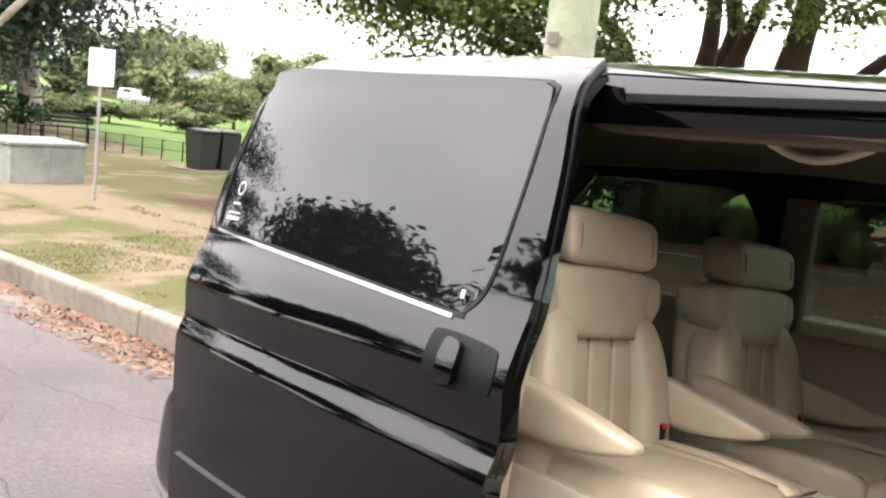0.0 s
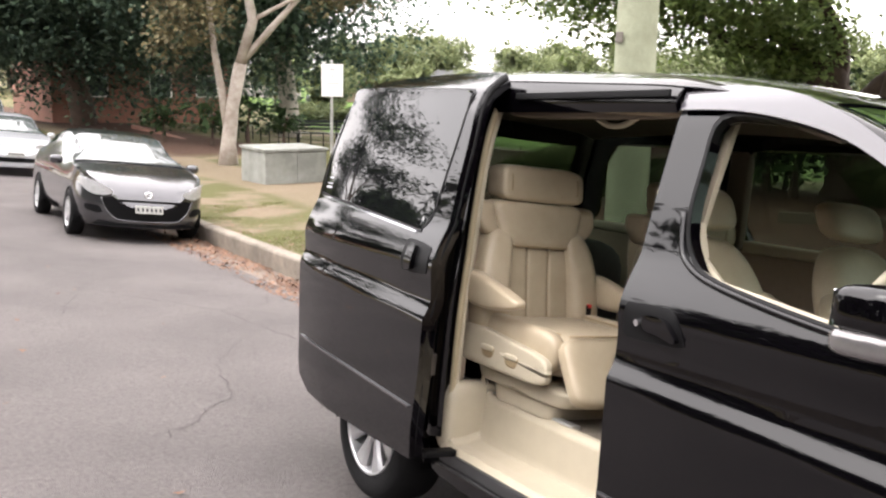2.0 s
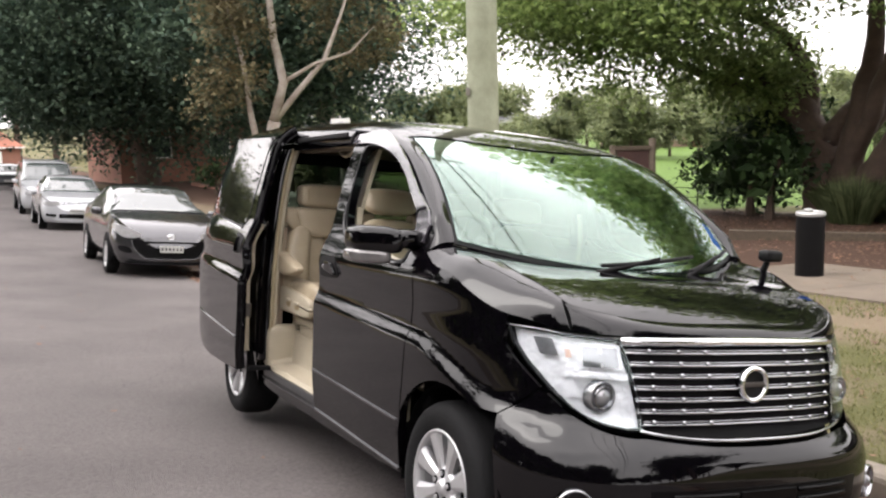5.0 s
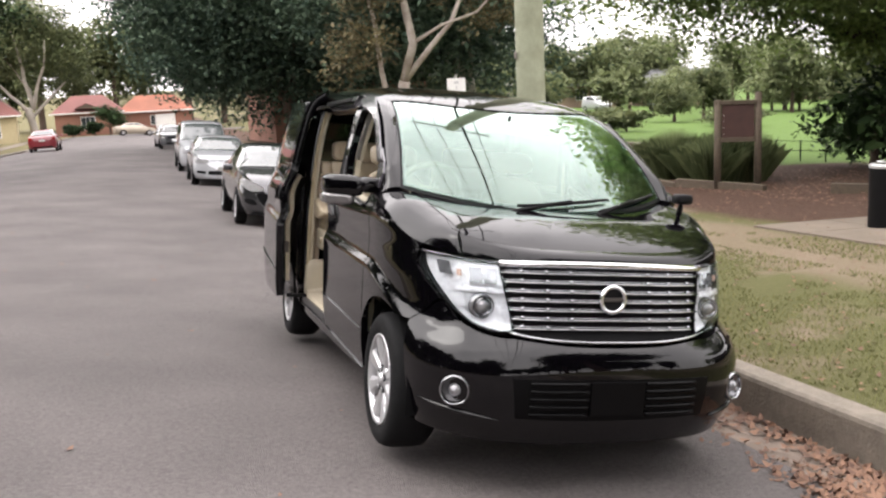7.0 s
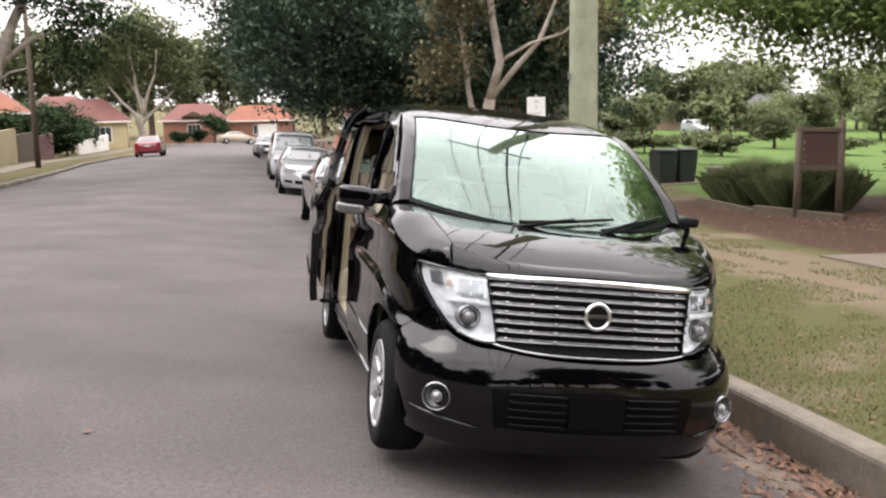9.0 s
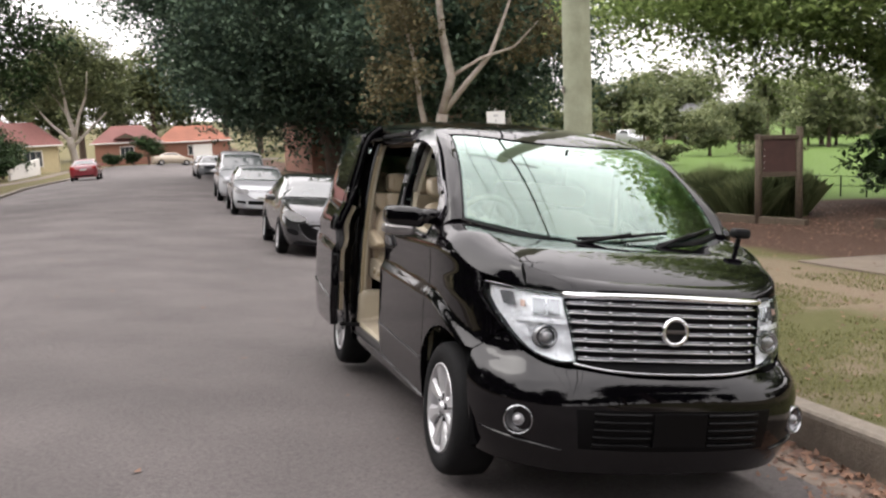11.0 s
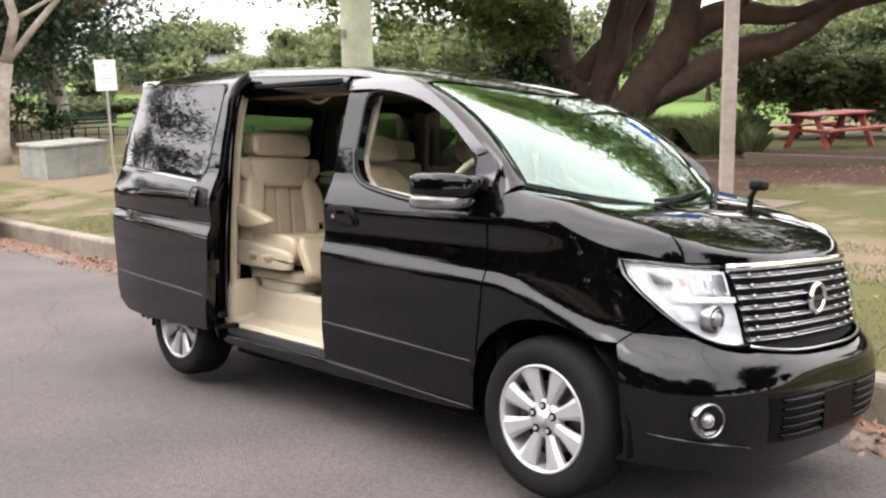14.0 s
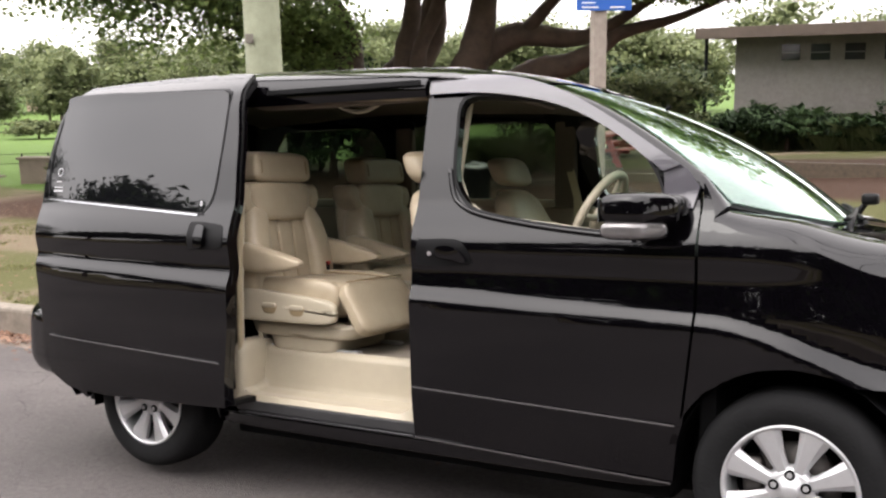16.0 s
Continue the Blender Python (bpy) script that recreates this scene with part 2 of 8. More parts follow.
# ---- the lie of the land ----
HX = (-200, -120, -100, -75, -62, -56, -45, -25, -12, -3, 0, 7, 20, 60)
HZ = (-4.4, -3.75, -3.2, -2.5, -2.05, -1.8, -1.38, -0.97, -0.55, -0.155, 0, 0.36, 0.7, 0.9)
CY = (-30, -8.6, -7, -5.5, -4, -2.5, 1.62)
CZ = (0.2, 0.30, 0.36, 0.38, 0.36, 0.27, -0.186)
KERB_Y, LEFT_KERB = 1.62, -9.0


def ease(a, b, x):
    t = min(1.0, max(0.0, (x - a) / (b - a)))
    return t * t * (3 - 2 * t)


def run(x):
    return float((np.interp(x - 1.5, HX, HZ) + np.interp(x, HX, HZ) * 2 + np.interp(x + 1.5, HX, HZ)) / 4)


def level(x):
    """The park lies flatter than the street."""
    return float(np.interp(x, (-200, -95, -45, -25), (-2.2, -1.8, -1.38, -0.97))) if x < -26 else run(x)


def road_z(x, y):
    return run(x) + float(np.interp(y, CY, CZ)) * (0.55 + 0.45 * ease(-40, -14, x)) - 0.02


def park_z(x, y):
    k = ease(9, 22, y)
    return run(x) * (1 - k) + level(x) * k + 0.03 - 0.012 * max(0, y - 5) * ease(5, 12, y) - 0.03 * max(0.0, min(y, 70) - 14)


def left_z(x, y):
    return run(x) + 0.46 * (0.55 + 0.45 * ease(-40, -14, x)) + 0.03 * ease(-12, -30, y)


def land_z(x, y):
    if y >= KERB_Y:
        return park_z(x, y)
    if y > LEFT_KERB:
        return road_z(x, y)
    return left_z(x, y)

# ---- materials of the street and park ----
ASPHALT = mat("asphalt", (0.146, 0.128, 0.124), 0.85, vary=0.75, vscale=42, bump=1.0, bscale=110, big=0.3, bigscale=0.6, col2=(0.069, 0.060, 0.058))
CONCRETE = mat("kerb_concrete", (0.24, 0.205, 0.165), 0.85, vary=0.4, vscale=9, bump=0.35, bscale=50, big=0.3, bigscale=1.2)
SLAB = mat("slab_concrete", (0.165, 0.132, 0.10), 0.85, vary=0.25, vscale=3, bump=0.08, bscale=60, big=0.2, bigscale=0.8)
GUTTER = mat("gutter", (0.22, 0.17, 0.135), 0.9, vary=0.5, vscale=7, bump=0.4, bscale=50, big=0.35, bigscale=1.5)
TIMBER = mat("weathered_timber", (0.095, 0.070, 0.046), 0.8, vary=0.5, vscale=14, bump=0.3, bscale=60)
GREY_TIMBER = mat("silvered_timber", (0.33, 0.28, 0.245), 0.8, vary=0.35, vscale=10, bump=0.3, bscale=50)
POLE_WOOD = mat("green_treated_pole", (0.36, 0.38, 0.27), 0.85, vary=0.3, vscale=5, bump=0.35, bscale=30, col2=(0.24, 0.25, 0.17), big=0.15)
BARK_GUM = mat("smooth_gum_bark", (0.50, 0.45, 0.40), 0.8, vary=0.4, vscale=3.5, bump=0.3, bscale=12, col2=(0.25, 0.20, 0.165))
BARK_FIG = mat("fig_bark", (0.095, 0.062, 0.045), 0.85, vary=0.5, vscale=3.5, bump=0.6, bscale=9)
BARK_PALE = mat("pale_bark", (0.42, 0.38, 0.33), 0.8, vary=0.4, vscale=2, bump=0.2, bscale=10)
LEAF_DARK = leafy("dark_fig_leaf", (0.115, 0.165, 0.105), (0.038, 0.066, 0.048), 0.3)
LEAF_FIG = leafy("broad_fig_leaf", (0.34, 0.43, 0.155), (0.14, 0.195, 0.07), 0.65)
LEAF_GUM = leafy("gum_leaf", (0.22, 0.19, 0.105), (0.10, 0.088, 0.05), 0.35)
LEAF_OLIVE = leafy("olive_leaf", (0.17, 0.19, 0.085), (0.075, 0.095, 0.045), 0.3)
LEAF_SHRUB = leafy("shrub_leaf", (0.05, 0.085, 0.03), (0.016, 0.03, 0.012), 0.2)
# the haze of distance is put into this paler, low-contrast leaf colour
LEAF_HAZED = leafy("hazed_far_leaf", (0.23, 0.26, 0.125), (0.125, 0.15, 0.075), 0.35)
BLADE = leafy("tussock_blade", (0.25, 0.29, 0.14), (0.11, 0.14, 0.065), 0.4)
LITTER = mat("fallen_leaf", (0.21, 0.115, 0.07), 0.75, col2=(0.08, 0.04, 0.025), island=True, vscale=2)
BRICK = mat("brown_brick", (0.27, 0.13, 0.09), 0.9, vary=0.35, vscale=12, bump=0.3, bscale=30, big=0.2)
RED_TILE = mat("terracotta_tile", (0.18, 0.070, 0.060), 0.8, vary=0.3, vscale=8, bump=0.3, bscale=20, big=0.2)
ORANGE_TILE = mat("orange_tile", (0.27, 0.10, 0.06), 0.8, vary=0.3, vscale=8, bump=0.3, bscale=20, big=0.2)
PEACH = mat("peach_render", (0.34, 0.25, 0.18), 0.85, vary=0.15, vscale=4, big=0.15)
CREAM = mat("cream_render", (0.44, 0.37, 0.22), 0.85, vary=0.15, vscale=4, big=0.15)
BLOCK = mat("grey_block_wall", (0.29, 0.265, 0.255), 0.9, vary=0.2, vscale=8, bump=0.3, bscale=25, big=0.15)
TIN = mat("grey_tin_roof", (0.24, 0.24, 0.25), 0.5, metal=0.3, vary=0.2, vscale=3)
DARK_GLASS = mat("far_window", (0.03, 0.035, 0.04), 0.08, spec=0.7)
WHITE_TRIM = mat("white_trim", (0.72, 0.70, 0.66), 0.5, vary=0.1, vscale=5)
RED_PAINT = mat("red_table_paint", (0.35, 0.055, 0.045), 0.55, vary=0.35, vscale=10, bump=0.15, bscale=40)
BIN_GREEN = mat("dark_green_bin", (0.010, 0.016, 0.013), 0.5, vary=0.3, vscale=5)
BLACK_POWDER = mat("black_powder_coat", (0.007, 0.007, 0.008), 0.6, spec=0.15, vary=0.3, vscale=6)
GALV = mat("galvanised_steel", (0.48, 0.48, 0.47), 0.45, metal=0.7, vary=0.2, vscale=10)
SIGN_WHITE = mat("white_sign", (0.80, 0.80, 0.78), 0.45, vary=0.05)
SIGN_BLUE = mat("blue_sign", (0.02, 0.10, 0.42), 0.4, vary=0.1)
KIOSK = mat("grey_green_kiosk", (0.27, 0.275, 0.25), 0.7, vary=0.25, vscale=4, big=0.2, bigscale=2)
MULCH_BROWN = (0.115, 0.06, 0.042)


def ground_material():
    """Grass, bare earth and mulch that give way to one another; a mown oval lies farther off."""
    m = bpy.data.materials.new("park_ground")
    m.use_nodes = True
    n, l = m.node_tree.nodes, m.node_tree.links
    b = n["Principled BSDF"]
    b.inputs["Roughness"].default_value = 0.95
    b.inputs["Specular IOR Level"].default_value = 0.15
    co = n.new("ShaderNodeTexCoord")
    sep = n.new("ShaderNodeSeparateXYZ")
    l.new(co.outputs["Object"], sep.inputs[0])

    def noise_tex(scale, detail=6, rough=0.6):
        t = n.new("ShaderNodeTexNoise")
        t.inputs["Scale"].default_value, t.inputs["Detail"].default_value, t.inputs["Roughness"].default_value = scale, detail, rough
        l.new(co.outputs["Object"], t.inputs["Vector"])
        return t.outputs["Fac"]

    def ramp(src, a, ca, b_, cb):
        r = n.new("ShaderNodeValToRGB")
        r.color_ramp.elements[0].position, r.color_ramp.elements[0].color = a, rgb(ca)
        r.color_ramp.elements[1].position, r.color_ramp.elements[1].color = b_, rgb(cb)
        l.new(src, r.inputs[0])
        return r.outputs[0]

    def mix(fac, a, b_):
        x = n.new("ShaderNodeMixRGB")
        l.new(fac, x.inputs[0])
        for s, i in ((a, 1), (b_, 2)):
            if isinstance(s, tuple):
                x.inputs[i].default_value = rgb(s)
            else:
                l.new(s, x.inputs[i])
        return x.outputs[0]

    def band(src, lo, hi):
        r = n.new("ShaderNodeMapRange")
        r.interpolation_type = "SMOOTHSTEP"
        r.inputs["From Min"].default_value, r.inputs["From Max"].default_value = lo, hi
        l.new(src, r.inputs["Value"])
        return r.outputs[0]

    def math_node(op, a, b_):
        x = n.new("ShaderNodeMath")
        x.operation = op
        for s, i in ((a, 0), (b_, 1)):
            if isinstance(s, (int, float)):
                x.inputs[i].default_value = s
            else:
                l.new(s, x.inputs[i])
        return x.outputs[0]

    grass = mix(noise_tex(28, 8), (0.06, 0.068, 0.024), (0.13, 0.12, 0.055))
    dirt = mix(noise_tex(16, 8), (0.145, 0.11, 0.075), (0.225, 0.18, 0.13))
    patch = band(noise_tex(0.55, 5), 0.50, 0.64)
    verge = mix(patch, grass, dirt)
    # a trodden earth path runs along the verge
    wob = math_node("ADD", sep.outputs[1], math_node("MULTIPLY", noise_tex(0.35, 3), 0.9))
    path = math_node("MULTIPLY", band(wob, 4.3, 4.8), math_node("SUBTRACT", 1.0, band(wob, 6.0, 6.5)))
    verge = mix(math_node("MULTIPLY", path, 0.85), verge, dirt)
    # mulch beds under the big trees
    mulch = mix(noise_tex(30, 8), (0.032, 0.019, 0.014), (0.105, 0.062, 0.044))
    wob2 = math_node("ADD", sep.outputs[1], math_node("MULTIPLY", noise_tex(0.4, 3), 1.2))
    wob3 = math_node("ADD", sep.outputs[0], math_node("MULTIPLY", noise_tex(0.5, 3), 1.6))
    bed = math_node("MULTIPLY", band(wob2, 6.7, 7.2), math_node("SUBTRACT", 1.0, band(wob2, 15.5, 17.0)))
    bed = math_node("MULTIPLY", bed, math_node("MULTIPLY", band(wob3, -15.5, -13.5), math_node("SUBTRACT", 1.0, band(wob3, -2.5, -1.5))))
    bed2 = math_node("MULTIPLY", band(wob2, 5.2, 6.4), math_node("SUBTRACT", 1.0, band(wob3, -26.5, -24.5)))
    bed2 = math_node("MULTIPLY", bed2, math_node("SUBTRACT", 1.0, band(wob2, 9.5, 10.5)))
    bed3 = math_node("MULTIPLY", math_node("MULTIPLY", band(wob2, 10.3, 10.9), math_node("SUBTRACT", 1.0, band(wob2, 19.0, 20.0))), math_node("MULTIPLY", band(wob3, -4.0, -3.0), math_node("SUBTRACT", 1.0, band(wob3, 12.0, 13.0))))
    verge = mix(bed, verge, mulch)
    verge = mix(bed3, verge, mulch)
    verge = mix(bed2, verge, mulch)
    # the mown oval
    oval = mix(noise_tex(3.0, 6), (0.075, 0.125, 0.028), (0.105, 0.165, 0.042))
    line = math_node("ADD", sep.outputs[1], math_node("MULTIPLY", sep.outputs[0], 0.28))
    far = math_node("MULTIPLY", band(line, 5.2, 5.5), band(sep.outputs[1], 9.0, 9.4))
    far = math_node("MULTIPLY", far, math_node("SUBTRACT", 1.0, bed3))
    far = math_node("MULTIPLY", far, math_node("SUBTRACT", 1.0, band(sep.outputs[0], -15.5, -14.5)))
    out = mix(far, verge, oval)
    leftside = math_node("SUBTRACT", 1.0, band(sep.outputs[1], -9.2, -9.0))
    dull = mix(noise_tex(20, 8), (0.08, 0.08, 0.03), (0.17, 0.14, 0.075))
    out = mix(leftside, out, dull)
    l.new(out, b.inputs["Base Color"])
    bp = n.new("ShaderNodeBump")
    bp.inputs["Strength"].default_value, bp.inputs["Distance"].default_value = 0.7, 0.03
    l.new(noise_tex(70, 6), bp.inputs["Height"])
    l.new(bp.outputs[0], b.inputs["Normal"])
    return m


def grid_sheet(name, xs, ys, zf, material, label="", kind="structure", category=""):
    xs, ys = list(xs), list(ys)
    verts = [(x, y, zf(x, y)) for x in xs for y in ys]
    k = len(ys)
    faces = [(i * k + j, (i + 1) * k + j, (i + 1) * k + j + 1, i * k + j + 1) for i in range(len(xs) - 1) for j in range(k - 1)]
    return tagged(raw(name, verts, faces, material, smooth=True), label, category or name, kind=kind)


def spaced(*stops):
    """Runs of even steps: (from, to, step), ..."""
    out = []
    for a, b, s in stops:
        n = max(1, round((b - a) / s))
        out += [a + (b - a) * i / n for i in range(n)]
    return out + [stops[-1][1]]


GROUND = ground_material()


def under(x, y):
    if LEFT_KERB - 0.05 < y < KERB_Y + 0.10 and x > -112:
        return run(x) - 0.45
    return land_z(x, y) if y > 0 or x > -112 else left_z(x, y) - 0.15


XS = spaced((-900, -200, 100), (-200, -100, 20), (-100, -30, 3), (-30, 12, 1), (12, 60, 6), (60, 900, 140))
grid_sheet("ground", XS, spaced((-900, -200, 100), (-200, -30, 17), (-30, -9.06, 3)) + [-9.02] + spaced((-8, 1, 1.5)) + [1.70, 1.76]
           + spaced((1.8, 20, 0.7), (20, 60, 3), (60, 200, 14), (200, 900, 140)), under, GROUND, "grass and bare earth beside the street, running to an oval", category="ground")
grid_sheet("road", spaced((-112, -30, 2), (-30, 14, 0.5), (14, 60, 4)), spaced((LEFT_KERB, -3, 0.5), (-3, 1.1, 0.2)) + [1.2], road_z, ASPHALT, "worn grey asphalt street with hairline cracks", category="road")
grid_sheet("gutter", spaced((-112, -30, 2), (-30, 14, 0.5), (14, 60, 4)), [1.2, 1.3, 1.42, 1.52, 1.62], lambda x, y: road_z(x, y) - 0.012 * math.sin((y - 1.2) / 0.42 * math.pi), GUTTER, "dirty concrete gutter beside the kerb", category="gutter")
# the side street at the far end
grid_sheet("side_street", [-121, -118, -115, -112.0], spaced((-40, 40, 4)), lambda x, y: run(x) + 0.08, ASPHALT, "cross street at the end of the road", category="road")


def kerb_line(name, x0, x1, y0, toward):
    """Kerb stones of 2.4 m, each its own piece, with rounded top edges."""
    holder = tagged(new(name), "worn concrete kerb in long cast lengths", "kerb", kind="structure")
    n = int((x1 - x0) / 2.4)
    rng = random.Random(5)
    for i in range(n):
        a, b = x0 + i * 2.4 + 0.006, x0 + (i + 1) * 2.4 - 0.006
        prof = [(0.0, -0.30), (0.0, -0.035), (0.008, -0.012), (0.03, 0.0), (0.15, 0.004), (0.15, -0.30)]
        verts, m = [], len(prof)
        dz = rng.uniform(-0.006, 0.006)
        for x in (a, (a * 2 + b) / 3, (a + 2 * b) / 3, b):
            zt = (park_z(x, y0 + 0.2) if toward > 0 else left_z(x, y0 - 0.2)) + 0.012 + dz
            verts += [(x, y0 + toward * p, zt + q) for p, q in prof]
        faces = [(i2 * m + j, i2 * m + j + 1, (i2 + 1) * m + j + 1, (i2 + 1) * m + j) for i2 in range(3) for j in range(m - 1)]
        faces += [tuple(range(m)), tuple(3 * m + j for j in range(m - 1, -1, -1))]
        if toward < 0:
            faces = [f[::-1] for f in faces]
        raw("kerb_stone", verts, faces, CONCRETE, holder)
    return holder


kerb_line("kerb", -110, 14, KERB_Y, 1)
kerb_line("far_kerb", -110, 14, LEFT_KERB, -1)


# ---- trees ----
def tree(name, label, base, limbs, clumps, leaf_size, bark, leaf, seed=1, category="tree", seg=9, group="", **kw):
    """Limbs and clumps are given from the foot of the trunk."""
    x, y = base
    ob = thing(name, label, category, Matrix.Translation((x, y, land_z(x, y) - 0.05)), group)
    v, f = tube(limbs, seg, 0.05, seed)
    raw("trunk", v, f, bark, ob, smooth=True)
    v, q = leaves(clumps, leaf_size, seed, **kw)
    fast("crown", v, q, leaf, ob, normals=leaves.normals)
    return ob


def spread_limbs(trunk_h, r, n, reach, rise, seed):
    rng = random.Random(seed)
    out = [grow((0, 0, 0), (0, 0, 1), trunk_h, r, r * 0.8, 5, 0.12, seed)]
    top = out[0][-1][:3]
    for i in range(n):
        a = 2 * math.pi * (i + rng.random() * 0.6) / n
        out.append(grow(top, (math.cos(a) * reach, math.sin(a) * reach, rise), math.hypot(reach, rise), r * 0.5, r * 0.12, 7, 0.3, seed * 31 + i))
    return out


# the dark figs over the street
DARK = "massive dark green fig tree overhanging the street"
tree("fig_tree", DARK, (-46.5, 6.7), spread_limbs(3.2, 0.62, 6, 6, 7, 3),
     [(-2.5, -0.6, 8, 8.5, 7.0, 6.3, 36000), (-11, -0.2, 9, 7.5, 6.2, 6.6, 14000), (3.5, 3.8, 8, 6, 7, 7, 24000), (-1.5, -4.6, 6.4, 4.6, 4.0, 3.2, 15000), (-2.5, 1.8, 15, 9, 8, 5, 14000), (5.5, -2.2, 12, 6, 6, 6, 15000), (-1.5, -1.6, 4.6, 6.5, 5.2, 2.2, 14000), (-4.5, -7.6, 11.4, 5.4, 4.8, 4.0, 15000)], 0.24, BARK_FIG, LEAF_DARK, 3, core=0.07, sub=0.15)
tree("fig_tree", "dark round-headed fig tree with a grey trunk by the oval", (-36, 12.9), spread_limbs(3.0, 0.45, 6, 4, 6, 4),
     [(0, -1, 7.2, 7, 5.4, 5.0, 30000), (2, -4, 6.8, 6, 4.0, 3.0, 20000), (0, -1, 12.5, 6.5, 5.6, 5, 14000), (-3, -6, 10, 5, 4, 5, 13000), (4, -4, 10, 4, 4, 5, 12000)], 0.23, BARK_PALE, LEAF_DARK, 4, core=0.08, sub=0.17)

# the gum beside the parked cars
rng = random.Random(17)
GUM_SPRAYS = []
for cx_, cy_, cz_, sx_, sy_, sz_, n_ in ((0.3, -1.3, 6.0, 1.2, 0.9, 0.9, 7), (0.5, 0.5, 7.8, 1.5, 1.2, 0.9, 8), (0.7, 2.3, 6.4, 1.3, 1.1, 0.9, 8), (0.3, -1.1, 4.3, 0.6, 0.6, 0.9, 4), (0.9, 2.9, 5.0, 0.9, 0.9, 0.5, 4), (0.4, 0.9, 9.8, 2.0, 1.8, 1.0, 9), (0.2, -1.9, 8.4, 1.4, 1.2, 0.9, 6)):
    for _ in range(n_):
        q_ = rng.uniform(0.55, 0.95)
        GUM_SPRAYS.append((cx_ + rng.uniform(-1, 1) * sx_, cy_ + rng.uniform(-1, 1) * sy_, cz_ + rng.uniform(-1, 1) * sz_, q_ * 0.8, q_ * 0.8, q_, int(430 * q_)))
tree("gum_tree", "tall forked gum tree with smooth pale bark and sparse brown-green leaves", (-22.8, 5.75),
     [[(0, 0, 0, 0.274), (0.05, 0.02, 0.6, 0.205), (0.12, 0.1, 1.6, 0.182), (0.3, 0.28, 2.7, 0.167)],
      [(0.3, 0.28, 2.7, 0.152), (0.5, 0.55, 3.8, 0.129), (0.4, 0.35, 5.0, 0.114), (0.6, 0.2, 6.2, 0.0912), (0.3, 0.5, 7.6, 0.0684), (0.5, 0.9, 9.4, 0.0304)],
      [(0.3, 0.28, 2.7, 0.0988), (0.6, 1.0, 3.6, 0.0912), (0.8, 1.7, 4.4, 0.076), (0.9, 2.1, 5.4, 0.0532), (0.8, 2.6, 6.6, 0.0228)],
      [(0.05, 0, 0.9, 0.122), (0.0, -0.12, 1.9, 0.0988), (0.1, -0.35, 3.0, 0.0836), (0.0, -0.45, 4.4, 0.0684), (0.2, -0.9, 6.0, 0.038), (0.1, -1.5, 7.2, 0.0152)],
      [(0.5, 0.55, 3.8, 0.0608), (0.8, 1.4, 4.3, 0.0456), (1.0, 2.4, 4.6, 0.038), (1.1, 3.2, 5.4, 0.0152)]],
     GUM_SPRAYS, 0.15, BARK_GUM, LEAF_GUM, 7, sub=0.3)

def bow_limb(path, n=4):
    """The same limb, bent smoothly."""
    out, m = [], len(path)
    for i in range(m - 1):
        p0, p1, p2, p3 = path[max(0, i - 1)], path[i], path[i + 1], path[min(m - 1, i + 2)]
        for k in range(n):
            t = k / n
            out.append(tuple(0.5 * (2 * b_ + (c - a) * t + (2 * a - 5 * b_ + 4 * c - d) * t * t + (3 * b_ - a - 3 * c + d) * t ** 3) for a, b_, c, d in zip(p0, p1, p2, p3)))
    return out + [path[-1]]


# the spreading fig by the picnic table
FIG = thing("spreading_fig", "broad old fig tree with heavy low limbs over mulch", "tree", Matrix.Translation((-10.85, 15.1, park_z(-10.85, 15.1) - 0.1)))
stem_limbs = [
    [(0.75, 0.1, -0.3, 0.85), (0.95, 0.1, 0.4, 0.66), (1.35, 0.1, 1.0, 0.60), (1.85, 0.1, 1.6, 0.58), (2.35, 0.15, 2.2, 0.54), (2.6, 0.2, 2.8, 0.46), (2.75, 0.3, 3.6, 0.38), (2.9, 0.4, 5.0, 0.27), (3.2, 0.4, 8.0, 0.09)],
    [(0.0, 0.1, -0.3, 0.9), (0.0, 0.1, 0.4, 0.64), (-0.15, 0.05, 1.0, 0.52), (-0.3, 0.0, 1.6, 0.44), (-0.5, -0.1, 2.2, 0.36), (-1.0, -0.4, 2.7, 0.28), (-1.9, -0.9, 3.1, 0.2), (-3.4, -1.8, 3.8, 0.1)],
    [(0.35, 0.1, -0.2, 0.7), (0.40, 0.1, 0.8, 0.46), (0.60, 0.1, 1.6, 0.36), (0.80, 0.1, 2.3, 0.32), (0.85, 0.15, 3.0, 0.28), (1.05, 0.2, 4.0, 0.23), (0.9, 0.2, 6.5, 0.12)],
    [(0.6, 0.1, 1.4, 0.3), (0.95, 0.0, 1.9, 0.25), (1.25, -0.05, 2.4, 0.24), (1.35, 0.0, 3.0, 0.22), (1.7, 0.1, 3.7, 0.2), (2.2, 0.0, 5.0, 0.12)],
]
